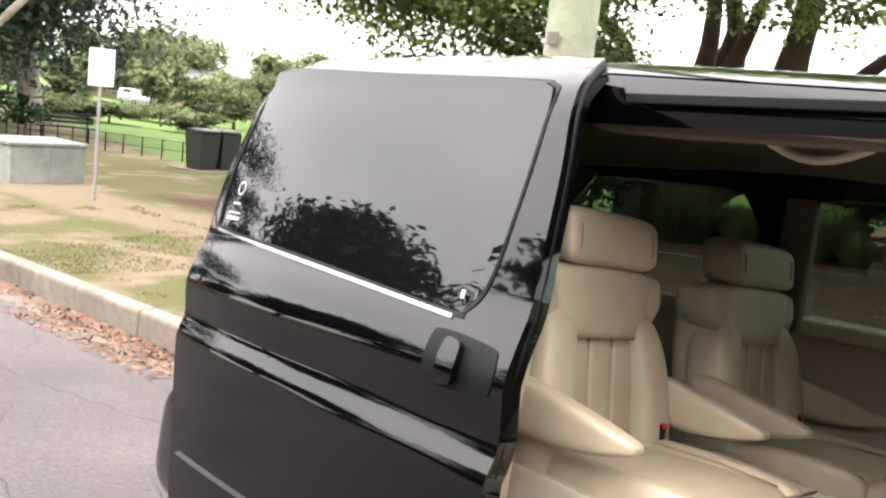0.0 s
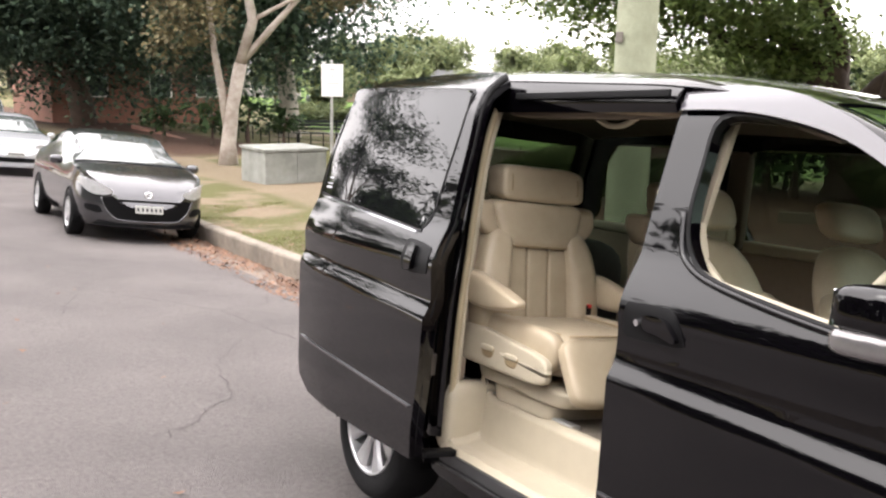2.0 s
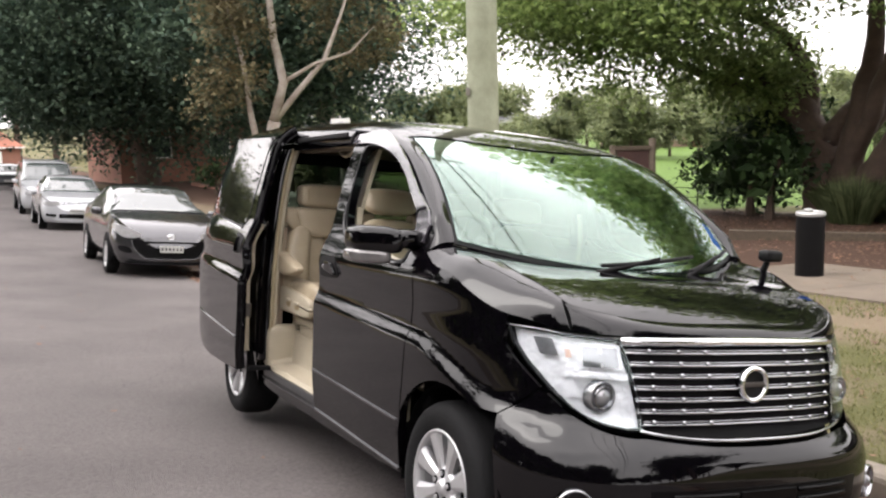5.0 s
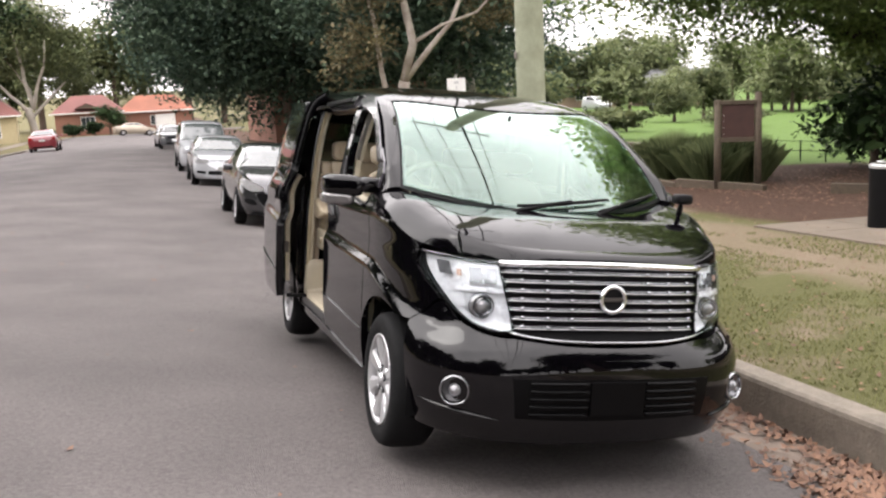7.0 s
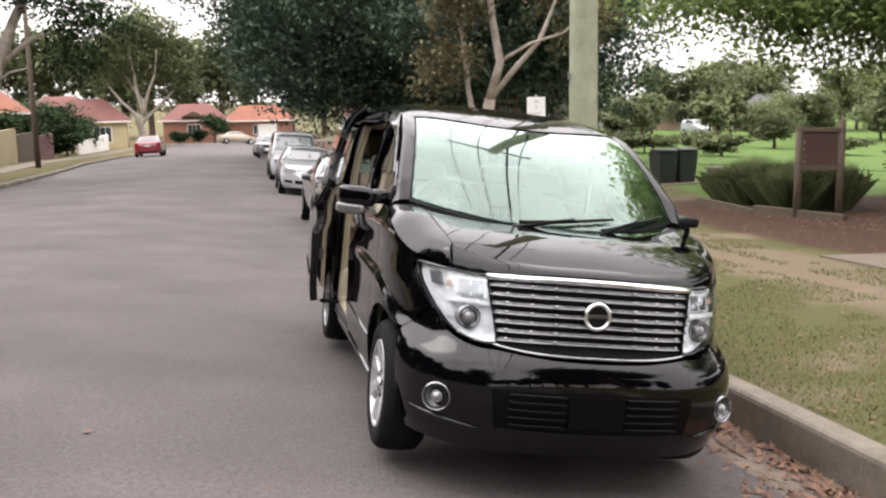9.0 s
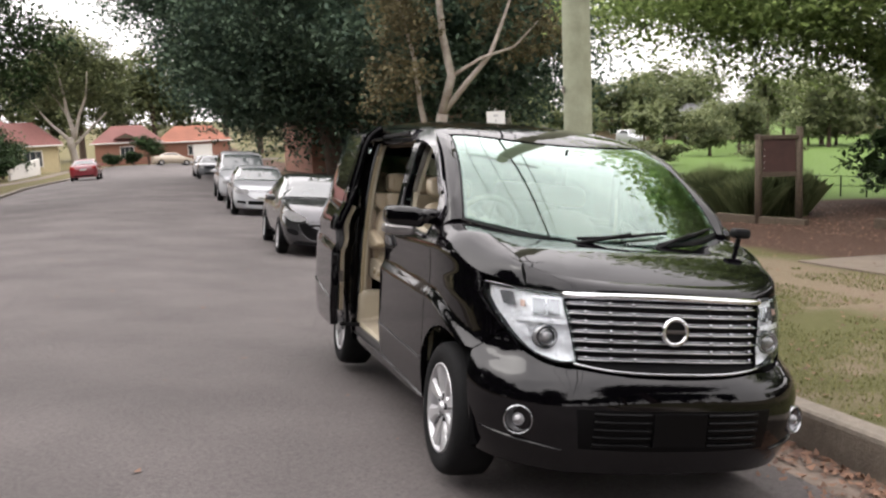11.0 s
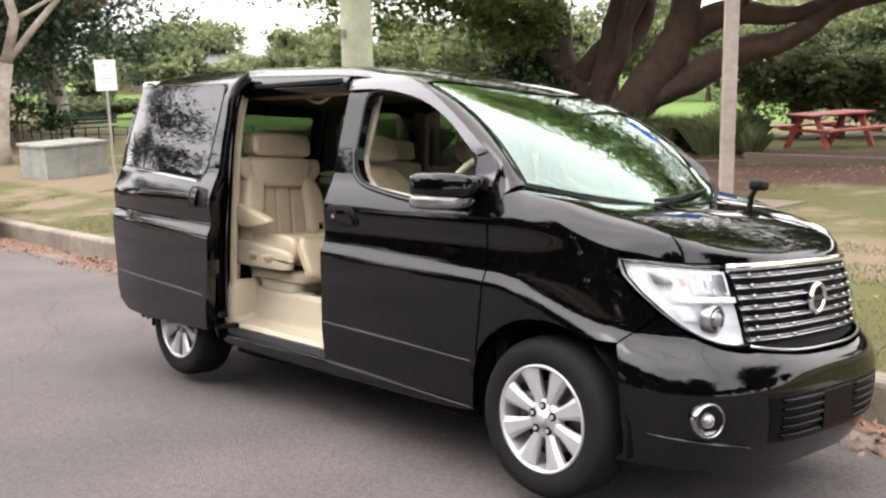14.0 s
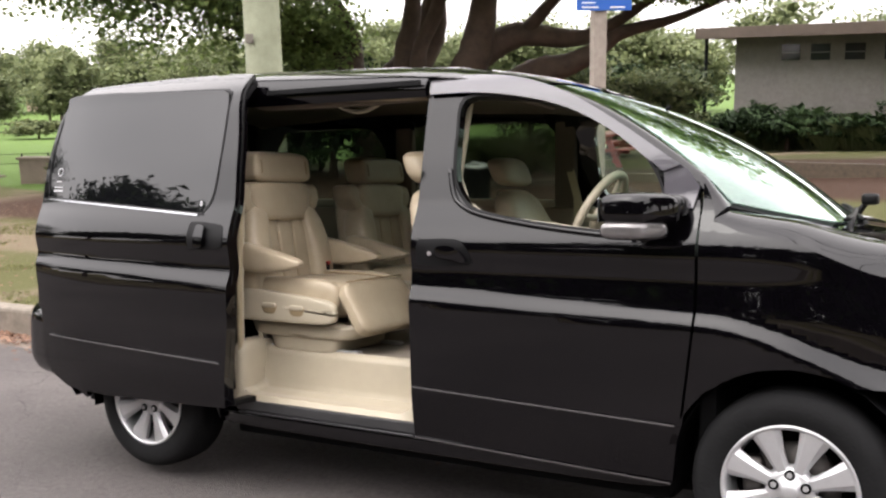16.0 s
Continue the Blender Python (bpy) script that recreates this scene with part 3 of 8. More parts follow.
right_limbs = [
    [(0.70, 0.95, 1.25, 0.46), (1.2, 1.05, 1.55, 0.44), (1.85, 1.4, 1.85, 0.42), (2.3, 1.7, 2.15, 0.385), (2.8, 2.0, 2.4, 0.36), (3.3, 2.3, 2.5, 0.31), (3.9, 2.5, 2.8, 0.25), (4.4, 2.8, 3.2, 0.19), (5.6, 3.1, 3.5, 0.11), (7.4, 3.2, 4.2, 0.04)],
    [(1.5, 1.2, 2.6, 0.4), (2.0, 1.5, 3.0, 0.37), (2.5, 1.8, 3.2, 0.33), (3.2, 2.2, 3.1, 0.26), (3.9, 2.6, 3.2, 0.2), (5.0, 3.0, 3.9, 0.12), (6.6, 3.0, 4.8, 0.04)],
    [(2.5, 1.8, 3.2, 0.2), (3.3, 1.6, 3.9, 0.16), (4.4, 1.0, 4.4, 0.12), (6.2, 0.2, 5.0, 0.05)],
]
left_limbs = [
    [(0.72, 0.12, 1.9, 0.30), (0.95, 0.55, 2.5, 0.31), (1.1, 0.9, 3.0, 0.30), (1.2, 1.0, 3.7, 0.28), (1.0, 0.9, 5.0, 0.19), (0.6, -0.6, 6.6, 0.08)],
    [(-0.1, 0.1, 1.8, 0.34), (0.3, 0.4, 2.4, 0.29), (0.7, 0.7, 2.8, 0.28), (0.9, 0.8, 3.3, 0.24), (1.2, 0.8, 4.6, 0.15), (2.2, -1.4, 6.0, 0.06)],
    [(0.0, 0.2, 1.2, 0.44), (-0.4, -0.1, 2.2, 0.38), (-0.5, -0.2, 2.7, 0.28), (-1.0, -0.6, 3.1, 0.2), (-2.0, -1.4, 3.7, 0.14), (-4.4, -3.0, 4.3, 0.07)],
    [(-0.4, -0.02, 1.9, 0.28), (-0.42, -0.05, 2.6, 0.26), (-0.5, -0.1, 3.3, 0.23), (-0.9, -0.5, 4.2, 0.18), (-2.2, -1.7, 5.2, 0.12), (-4.0, -4.2, 5.8, 0.05)],
    [(-1.0, -0.6, 3.1, 0.14), (-3.0, -0.4, 3.8, 0.11), (-6.0, -1.2, 4.6, 0.06), (-9.5, -2.6, 5.2, 0.03)],
]
right_limbs = [[(a + 0.95, b - 0.85, c, r) for a, b, c, r in q] for q in right_limbs]
for i, path in enumerate(stem_limbs + right_limbs + left_limbs):
    v, f = tube([bow_limb([(a, b, c, r * 0.82) for a, b, c, r in path])], 12, 0.05, 11 + i)
    raw("trunk" if i < len(stem_limbs) else "limb", v, f, BARK_FIG, FIG, smooth=True)
low_crown = [(-2.6, -3.2, 4.2, 2.4, 2.0, 1.4, 4200), (-5.2, -2.8, 5.2, 2.4, 2.2, 1.4, 3800), (-0.6, -3.0, 4.8, 2.2, 2.0, 1.2, 3400), (-8.0, -3.2, 6.0, 1.8, 1.6, 1.2, 3600),
             (-1.2, -1.0, 3.3, 1.4, 1.2, 1.0, 2600), (-4.0, -5.6, 5.2, 2.6, 2.0, 1.4, 4000),
             (0.8, -2.6, 5.3, 2.0, 1.6, 0.9, 1500), (3.6, -1.4, 4.9, 2.0, 1.6, 0.7, 1500), (6.4, 1.6, 4.2, 1.8, 1.4, 0.45, 1900), (9.4, 1.8, 4.3, 2.2, 1.6, 0.5, 2900), (12.6, 2.0, 4.5, 2.4, 1.8, 0.6, 3200), (7.8, -0.4, 5.0, 2.4, 1.8, 0.7, 1600), (11.0, 0.0, 5.4, 2.6, 1.8, 0.8, 2600), (14.5, 1.2, 5.2, 2.4, 1.8, 0.6, 2400), (9.0, 3.4, 5.1, 2.2, 1.6, 0.6, 2000)]
high_crown = [(-4, 0, 8.0, 5.0, 4.6, 2.6, 7500), (2.5, -4.5, 6.9, 3.6, 3.0, 1.7, 6500), (6.5, -2.0, 6.8, 3.4, 3.0, 1.7, 5000), (2.0, 1.0, 8.0, 4.6, 4.0, 2.4, 6000), (8.0, 2.2, 6.4, 3.0, 3.0, 1.6, 4000),
              (3.5, 3.2, 4.9, 2.2, 1.4, 0.7, 1300)]
top_crown = [(-1, -0.5, 10.6, 5.5, 5.0, 2.4, 7000), (4.5, -2.2, 9.6, 4.2, 3.6, 2.2, 5500), (9.0, 0.5, 9.2, 5.0, 4.0, 2.6, 7000)]
low_crown = [(*c[:6], int(c[6] * 1.75)) for c in low_crown]
high_crown = [(*c[:6], int(c[6] * 0.85)) for c in high_crown]
top_crown = [(*c[:6], int(c[6] * 0.7)) for c in top_crown]
v, q = leaves(low_crown + high_crown, 0.145, 21, sub=0.2, hollow=0.35)
n1 = leaves.normals
v2, q2 = leaves(top_crown, 0.42, 22, sub=0.2, hollow=0.3)
q = np.concatenate([q, q2 + len(v)])
v = np.concatenate([v, v2])
fast("crown", v, q, LEAF_FIG, FIG, normals=np.concatenate([n1, leaves.normals]))

# a dense dark shrub stands against its trunk
tree("shrub", "dense dark evergreen shrub against the fig trunk", (-12.6, 15.3), [[(0, 0, 0, 0.06), (0.1, 0, 1.4, 0.04), (0, 0.2, 2.6, 0.02)]],
     [(0, 0, 1.5, 1.1, 1.0, 1.2, 2600), (-0.9, -0.3, 1.0, 0.9, 0.9, 0.8, 1300), (0.3, 0.0, 2.6, 0.9, 0.8, 0.7, 1200)], 0.17, BARK_FIG, LEAF_SHRUB, 23, category="shrub")

# unseen trees on both sides of the street, added for the van's reflections
for i, (bx, by, s) in enumerate([(-27.0, -17.0, 0.95), (-62, -24, 1.1), (16.5, 7.0, 1.15), (27, 7.5, 1.3), (24, -14, 1.2)]):
    tree("street_tree", "tall dark spreading tree beside the street", (bx, by), spread_limbs(3.0 * s, 0.3 * s, 5, 3.5 * s, 4.5 * s, 40 + i),
         [(0, 0, 7.2 * s, 4.6 * s, 4.2 * s, 2.6 * s, 4200), (1.8 * s, 0.8, 5.4 * s, 3.2 * s, 3 * s, 1.7 * s, 2000), (-2.2 * s, -0.5, 5.8 * s, 2.8 * s, 3 * s, 1.7 * s, 1800), (0, 0, 9.4 * s, 3.2 * s, 3 * s, 1.7 * s, 1500)], 0.5, BARK_FIG, LEAF_SHRUB, 50 + i, group="trees across the street", core=0.16)

# pale gum at the end of the street and its neighbours
tree("gum_tree", "broad pale-trunked gum tree in front of the far houses", (-100, -11.4), [grow((0, 0, 0), (0.1, 0.05, 1), 3.4, 0.42, 0.34, 5, 0.1, 61)] + [grow((0.15, 0.1, h0), d0, l0, r0, 0.06, 8, 0.22, 610 + k) for k, (h0, d0, l0, r0) in enumerate((
    (2.4, (0, -0.75, 0.8), 6.0, 0.22), (3.2, (0, -0.15, 1), 8.0, 0.26), (3.2, (0.2, 0.35, 1), 7.5, 0.22), (2.6, (-0.2, 0.8, 0.8), 5.5, 0.18), (5.0, (0, -0.6, 0.9), 5.0, 0.12)))],
     [(0, -0.2, 9.4, 3.6, 4.2, 2.0, 5200), (0, -3.2, 7.8, 3, 2.6, 1.8, 2600), (0.5, 3.4, 8.2, 3, 2.6, 1.7, 2600), (0, 0.6, 12.2, 3.4, 3.4, 1.5, 3600), (0, -2.6, 10.8, 2.6, 2.4, 1.3, 2200), (0, 4.6, 6.2, 2.4, 1.8, 1.1, 1200), (0, 3.6, 10.4, 2.4, 2.0, 1.2, 1600)], 0.3, BARK_PALE, LEAF_OLIVE, 61, sub=0.24, hollow=0.3)
tree("gum_tree", "leaning gum tree at the edge of the street", (-31, -10.4), [[(0, 0, -0.1, 0.34), (0.1, 0.1, 1.0, 0.27), (0.2, 0.35, 2.4, 0.24), (0.3, 0.8, 4.0, 0.21), (0.5, 1.5, 5.6, 0.17), (0.8, 2.4, 7.2, 0.10), (1.0, 3.2, 9.0, 0.04)],
    [(0.2, 0.45, 2.8, 0.10), (0.6, -0.5, 3.6, 0.07), (0.9, -1.6, 4.2, 0.04)], [(0.3, 0.8, 4.0, 0.11), (0.8, 2.0, 4.9, 0.08), (1.2, 3.4, 5.4, 0.05), (1.4, 4.6, 5.2, 0.02)],
    [(0.4, 1.1, 4.8, 0.09), (0.2, 0.2, 6.0, 0.06), (0.1, -0.8, 7.2, 0.03)], [(0.2, 0.6, 3.4, 0.06), (0.9, 1.3, 3.8, 0.04), (1.6, 2.0, 3.9, 0.02)]],
     [(0.8, 2.2, 6.9, 2.0, 1.8, 0.9, 3000), (1.2, 4.0, 5.6, 1.6, 1.3, 0.8, 2200), (1.3, 3.6, 4.3, 1.2, 0.9, 0.8, 1300), (0.2, -0.6, 7.2, 1.8, 1.5, 0.8, 2000), (0.9, -1.2, 4.6, 1.0, 0.9, 0.5, 500), (1.0, 3.4, 8.8, 2.4, 2.0, 1.0, 2600), (0.4, 0.8, 9.2, 2.0, 1.8, 1.0, 2000)], 0.17, BARK_GUM, LEAF_SHRUB, 73, sub=0.3, hollow=0.3)

# the far tree belts
rng = random.Random(8)


def belt(name, label, spots, leaf, size, seed, thick=1.0, low=False):
    limbs, clumps = [], []
    for i, (x, y, ht, w) in enumerate(spots):
        z = land_z(x, y)
        limbs.append([(x, y, z - 0.2, 0.02 * ht + 0.1), (x, y, z + ht * 0.35, 0.02 * ht), (x + 0.3, y, z + ht * 0.7, 0.05)])
        for a in range(3):
            o = Vector((math.cos(a * 2.1 + i) * w * 0.45, math.sin(a * 2.1 + i) * w * 0.45, 0))
            clumps.append((x + o.x, y + o.y, z + ht * (0.58 + 0.09 * a), w * 0.68, w * 0.68, ht * 0.22, int(120 * w * thick)))
        if low:
            clumps.append((x, y, z + ht * 0.2, w * 1.05, w * 0.9, ht * 0.24, int(170 * w * thick)))
        clumps.append((x + rng.uniform(-1, 1) * w * 0.6, y + rng.uniform(-1, 1) * w * 0.6, z + ht * 0.42, w * 0.7, w * 0.7, ht * 0.24, int(150 * w * thick)))
    ob = thing(name, label, "trees", kind="stuff")
    v, f = tube(limbs, 6)
    raw("trunk", v, f, BARK_FIG, ob)
    v, q = leaves([(*c[:6], int(c[6] * 0.84)) for c in clumps], size * 1.07, seed, core=0.06)
    fast("crown", v, q, leaf, ob, normals=leaves.normals)
    return ob


belt("far_trees", "belt of olive-green trees beyond the oval", [(-140 + rng.uniform(-8, 8) + k * 1.3, 14 + k * 5.2 + rng.uniform(-3, 3), rng.uniform(9, 13), rng.uniform(3.2, 5.0)) for k in range(24)], LEAF_HAZED, 0.45, 91, 1.7)
belt("far_trees", "light green trees along the oval's far edge", [(-88 + k * 5.6 + rng.uniform(-2, 2), 66 + k * 1.0 + rng.uniform(-4, 4), rng.uniform(7, 10), rng.uniform(3.0, 4.4)) for k in range(13)], LEAF_HAZED, 0.4, 85, 2.0)
belt("far_trees", "smaller trees before the far houses", [(-104 + k * 1.2 + rng.uniform(-8, 6), 22 + k * 4.0 + rng.uniform(-2, 2), rng.uniform(3.6, 6.4), rng.uniform(1.7, 3.0)) for k in range(22)], LEAF_HAZED, 0.34, 90, 2.4)
belt("far_trees", "belt of green trees behind the park", [(-70 + k * 6.5 + rng.uniform(-3, 3), 88 + rng.uniform(-8, 14), rng.uniform(8, 12), rng.uniform(3.5, 5.5)) for k in range(17)], LEAF_HAZED, 0.45, 92, 1.7)
belt("far_trees", "tall trees behind the far houses", [(-146 + rng.uniform(-8, 8), -54 + k * 5.0, rng.uniform(13, 20), rng.uniform(4.0, 6.0)) for k in range(18)], LEAF_OLIVE, 0.5, 93, 1.8)
# unseen rows added so the doors mirror dark; the hedge covers the trunks
belt("unseen_street_hedge", "unseen dense hedge added across the street to cover reflected trunks", [(-22 + k * 2.8 + rng.uniform(-0.6, 0.6), -19.5 + rng.uniform(-0.5, 0.5), rng.uniform(4.0, 5.2), 2.2) for k in range(24)], LEAF_SHRUB, 0.4, 87, 1.6, low=True)
belt("unseen_street_trees", "unseen row of dark trees across the street, mirrored in the van's doors", [(-20 + k * 4.0 + rng.uniform(-1.2, 1.2), -23.5 + rng.uniform(-1.5, 1.5), rng.uniform(11, 14.5), rng.uniform(3.4, 4.4)) for k in range(16)], LEAF_SHRUB, 0.55, 88, 1.6)
belt("park_trees", "scattered park trees along the oval", [(-74, 27, 4.2, 1.8), (-80, 34, 4.0, 2.0), (-66, 44, 4.6, 2.2), (-77, 51, 5, 2.4), (-60, 60, 6.5, 2.8), (-52, 70, 6, 2.8), (-60, 37.6, 3.2, 2.0), (-60, 25.2, 2.2, 1.1)], LEAF_OLIVE, 0.2, 94, 6)
belt("garden_shrubs", "leafy garden shrubs before the houses", [(-55, -16.2, 3.4, 2.2), (-59, -16, 3.8, 2.4), (-65, -15.8, 4.2, 2.6), (-71, -15.6, 4.0, 2.6), (-67, -13.6, 1.6, 1.3), (-78, -15, 3.0, 2.0), (-112.5, -8.6, 1.5, 1.2), (-116, -4.6, 3.6, 1.5), (-113, -6.2, 1.7, 1.0)], LEAF_SHRUB, 0.2, 95, 5)
# added out of view to darken what the bumper and bonnet mirror
belt("unseen_end_trees", "unseen dark trees added to close the street behind the camera", [(46 + rng.uniform(-3, 6), -34 + k * 4.6, rng.uniform(9, 13), rng.uniform(3.2, 4.4)) for k in range(17)], LEAF_SHRUB, 0.6, 86, 1.6)
belt("low_shrubs", "dark low shrubs on the mulch bed", [(-30.5, 7.8, 1.6, 1.1), (-32, 9.6, 1.8, 1.2), (-29, 9.8, 1.5, 1.0), (-33, 6.8, 1.5, 1.0), (-10.8, 13.4, 2.0, 1.3), (-12.2, 14.2, 2.2, 1.4)], LEAF_SHRUB, 0.14, 96)
belt("oval_bushes", "round bushes at the rim of the oval", [(-52, 20, 1.0, 1.6), (-49, 22.5, 1.1, 1.8), (-55, 22, 1.2, 2.0), (-46, 26, 1.2, 1.6), (-57, 30, 1.2, 2.2), (-50, 36, 1.2, 2.0)], LEAF_OLIVE, 0.18, 97, 3)
belt("building_shrubs", "dense dark shrubs along the amenities block", [(-7.5 + k * 1.1, 25.4 - k * 0.35 + rng.uniform(-0.4, 0.4), rng.uniform(0.9, 1.5), 0.9) for k in range(13)], LEAF_SHRUB, 0.13, 98, 3)
belt("park_shrubs", "dark shrubs beyond the picnic table", [(-9.2 + k * 1.5, 22.6 + rng.uniform(-0.6, 0.8), rng.uniform(2.4, 3.4), 1.3) for k in range(3)], LEAF_SHRUB, 0.12, 89, 6)
belt("hedge", "dark hedge behind the picnic table", [(-9.5 + k * 1.2, 20.8 + 0.25 * k + rng.uniform(-0.3, 0.3), rng.uniform(2.2, 3.0), 1.25) for k in range(4)], LEAF_OLIVE, 0.12, 99, 4)

# ---- the black van ----
PAINT = mat("black_car_paint", (0.0016, 0.0013, 0.0020), 0.35, coat=1.0, spec=0.0, vary=0.15, vscale=2.0)
PAINT.node_tree.nodes["Principled BSDF"].inputs["Coat IOR"].default_value = 1.46
INTAKE_BLACK = mat("intake_black", (0.0018, 0.0017, 0.002), 0.35, spec=0.12, vary=0.2, vscale=12)
RUBBER = mat("tyre_rubber", (0.009, 0.009, 0.0095), 0.8, spec=0.15, vary=0.3, vscale=20, bump=0.15, bscale=80)
TRIM_BLACK = mat("black_trim", (0.004, 0.004, 0.0045), 0.5, spec=0.18, vary=0.2, vscale=10)
DARK_INNER = mat("dark_inner_shell", (0.003, 0.003, 0.0033), 0.75, spec=0.1, vary=0.2, vscale=6)
CHROME = mat("chrome", (0.82, 0.83, 0.85), 0.06, metal=1.0, vary=0.04, vscale=4)
BAR_CHROME = mat("bar_chrome", (0.36, 0.365, 0.38), 0.12, metal=1.0, vary=0.06, vscale=6)
ALLOY = mat("alloy_rim", (0.52, 0.52, 0.53), 0.34, metal=0.6, vary=0.1, vscale=12)
BRAKE = mat("brake_iron", (0.10, 0.09, 0.085), 0.5, metal=0.8, vary=0.3, vscale=20)
LEATHER = mat("cream_leather", (0.40, 0.335, 0.24), 0.42, vary=0.12, vscale=7, bump=0.12, bscale=260, big=0.08, bigscale=4, col2=(0.34, 0.28, 0.195))
SEAM = mat("leather_seam", (0.28, 0.21, 0.12), 0.6, vary=0.2, vscale=30)
CREAM_PLASTIC = mat("cream_plastic", (0.40, 0.352, 0.265), 0.45, vary=0.1, vscale=8, bump=0.05, bscale=200)
CARPET = mat("beige_carpet", (0.20, 0.17, 0.135), 0.95, vary=0.3, vscale=30, bump=0.4, bscale=200)
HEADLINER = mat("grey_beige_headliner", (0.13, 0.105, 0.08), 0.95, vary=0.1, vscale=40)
LINING = mat("brown_beige_side_lining", (0.30, 0.24, 0.185), 0.8, vary=0.12, vscale=30)
SILL_METAL = mat("ribbed_sill", (0.05, 0.05, 0.052), 0.35, metal=0.4, vary=0.2, vscale=10)
VISOR = mat("smoked_wind_deflector", (0.06, 0.056, 0.066), 0.16, coat=1.0, vary=0.1)
TINT_GLASS = glass("privacy_glass", (0.10, 0.11, 0.105), 1.5, 1.35)
CLEAR_GLASS = glass("windscreen_glass", (0.78, 0.86, 0.81), 1.55, 2.0)
SCREEN_PANE = glass("laminated_screen", (0.60, 0.69, 0.64), 1.6, 2.2)
FAR_TINT = glass("far_tinted_glass", (0.36, 0.40, 0.36), 1.5, 0.6)
LENS = glass("clear_lens", (0.95, 0.96, 0.97), 1.35, 1.0)
# near-white diffuse base stands in for the sky mirrored in chrome bowls
REFLECTOR = mat("whitened_lamp_reflector", (0.95, 0.95, 0.96), 0.2, metal=0.1, vary=0.25, vscale=26, bump=0.6, bscale=26)
AMBER = mat("amber_bulb", (0.55, 0.36, 0.28), 0.25, vary=0.1)
RED_LENS = mat("red_lens", (0.30, 0.012, 0.010), 0.15, coat=1.0, vary=0.1)
WHITE_PRINT = mat("white_print", (0.42, 0.42, 0.43), 0.6, vary=0.05)

VAN_TILT = Matrix(((0.9985, 0.007, -0.0549), (0.0, 0.9919, 0.1272), (0.0554, -0.127, 0.9904))).to_4x4()
van = thing("van", "glossy black people mover with its sliding door open, parked", "van", VAN_TILT @ Matrix.Translation((0, 0.045, 0)))

NX = 1.2
BZ = (0.15, 0.22, 0.30, 0.42, 0.53, 0.56, 0.75, 0.92, 1.02, 1.06, 1.15, 1.22, 1.28, 1.45, 1.70, 1.78, 1.84, 1.90)
BW = (0.78, 0.82, 0.850, 0.872, 0.886, 0.886, 0.893, 0.900, 0.899, 0.893, 0.880, 0.852, 0.822, 0.790, 0.728, 0.690, 0.62, 0.52)
FZ = (0.15, 0.25, 0.33, 0.45, 0.58, 0.635, 0.675, 0.70, 0.76, 0.90, 1.00, 1.06, 1.12, 1.30)
FX = (2.17, 2.24, 2.285, 2.30, 2.292, 2.278, 2.245, 2.21, 2.205, 2.18, 2.135, 2.09, 2.03, 1.90)
HP = (1.0, 1.45, 1.56, 1.75, 1.90, 2.00, 2.08, 2.14, 2.3)
HH = (1.27, 1.215, 1.20, 1.175, 1.135, 1.095, 1.045, 0.985, 0.80)


def smooth_interp(x, xs, ys, w=0.03):
    return float(sum(np.interp(x + d * w, xs, ys) for d in (-1.0, -0.5, 0.0, 0.5, 1.0)) / 5)


def half_width(z):
    return smooth_interp(z, BZ, BW, 0.022)


def nose_x(z):
    return smooth_interp(z, FZ, FX, 0.03)


def nose_power(z):
    return 3.2 - 0.43 * ease(0.52, 0.74, z)


def ledge(x, z):
    """A shallow ledge runs along the doors and dips over the front wheel."""
    zc = 0.935 - 0.036 * max(-2.2, min(x, 1.18)) - 0.30 * max(0.0, x - 1.25) ** 2 - 0.10 * ease(1.18, 1.7, x)
    return 0.026 * ease(zc - 0.04, zc + 0.04, z) * (1 - ease(1.0, 1.14, z)) * (1 - ease(1.85, 2.0, x))


def wall(u, z):
    """The van's skin, its right side and nose: u runs along the side to NX, then round the nose to its middle."""
    b = half_width(z) - ledge(NX + u if u <= 0 else NX + 0.95 * math.sin(min(u / 1.3, math.pi / 2)) ** 0.75, z)
    if u <= 0:
        x = NX + u
        tail = max(0.0, (-1.55 - x) / 0.95)
        return Vector((x, -b * (1 - 0.10 * tail ** 2.2), z))
    t, e = min(u / 1.3, math.pi / 2), nose_power(z)
    a = nose_x(z) - NX
    b *= 1 + 0.035 * ease(0.15, 0.7, t) * (1 - ease(0.60, 0.78, z))
    return Vector((NX + a * math.sin(t) ** (2 / e), -b * max(0.0, math.cos(t)) ** (2 / e), z))


U_MID = 1.3 * math.pi / 2


def nose(u, z):
    """The skin carried on over the middle of the nose to the left side."""
    if u <= U_MID:
        return wall(u, z)
    p = wall(2 * U_MID - u, z)
    return Vector((p.x, -p.y, p.z))


def whole(loop):
    """A half outline that ends on the middle line, made whole."""
    inner = [p for p in loop if p[0] < U_MID - 1e-6]
    k = next(i for i, p in enumerate(loop) if p[0] >= U_MID - 1e-6)
    m = k
    while m + 1 < len(loop) and loop[m + 1][0] >= U_MID - 1e-6:
        m += 1
    flip = [(2 * U_MID - p[0], p[1]) for p in loop]
    return loop[:k + 1] + flip[:k][::-1] + flip[m + 1:][::-1] + loop[m:]


def u_at_x(x, z):
    if x <= NX:
        return x - NX
    return 1.3 * math.asin(min(1.0, ((x - NX) / (nose_x(z) - NX))) ** (nose_power(z) / 2))


def u_at_y(y, z):
    return 1.3 * math.acos(min(1.0, abs(y) / half_width(z)) ** (nose_power(z) / 2))


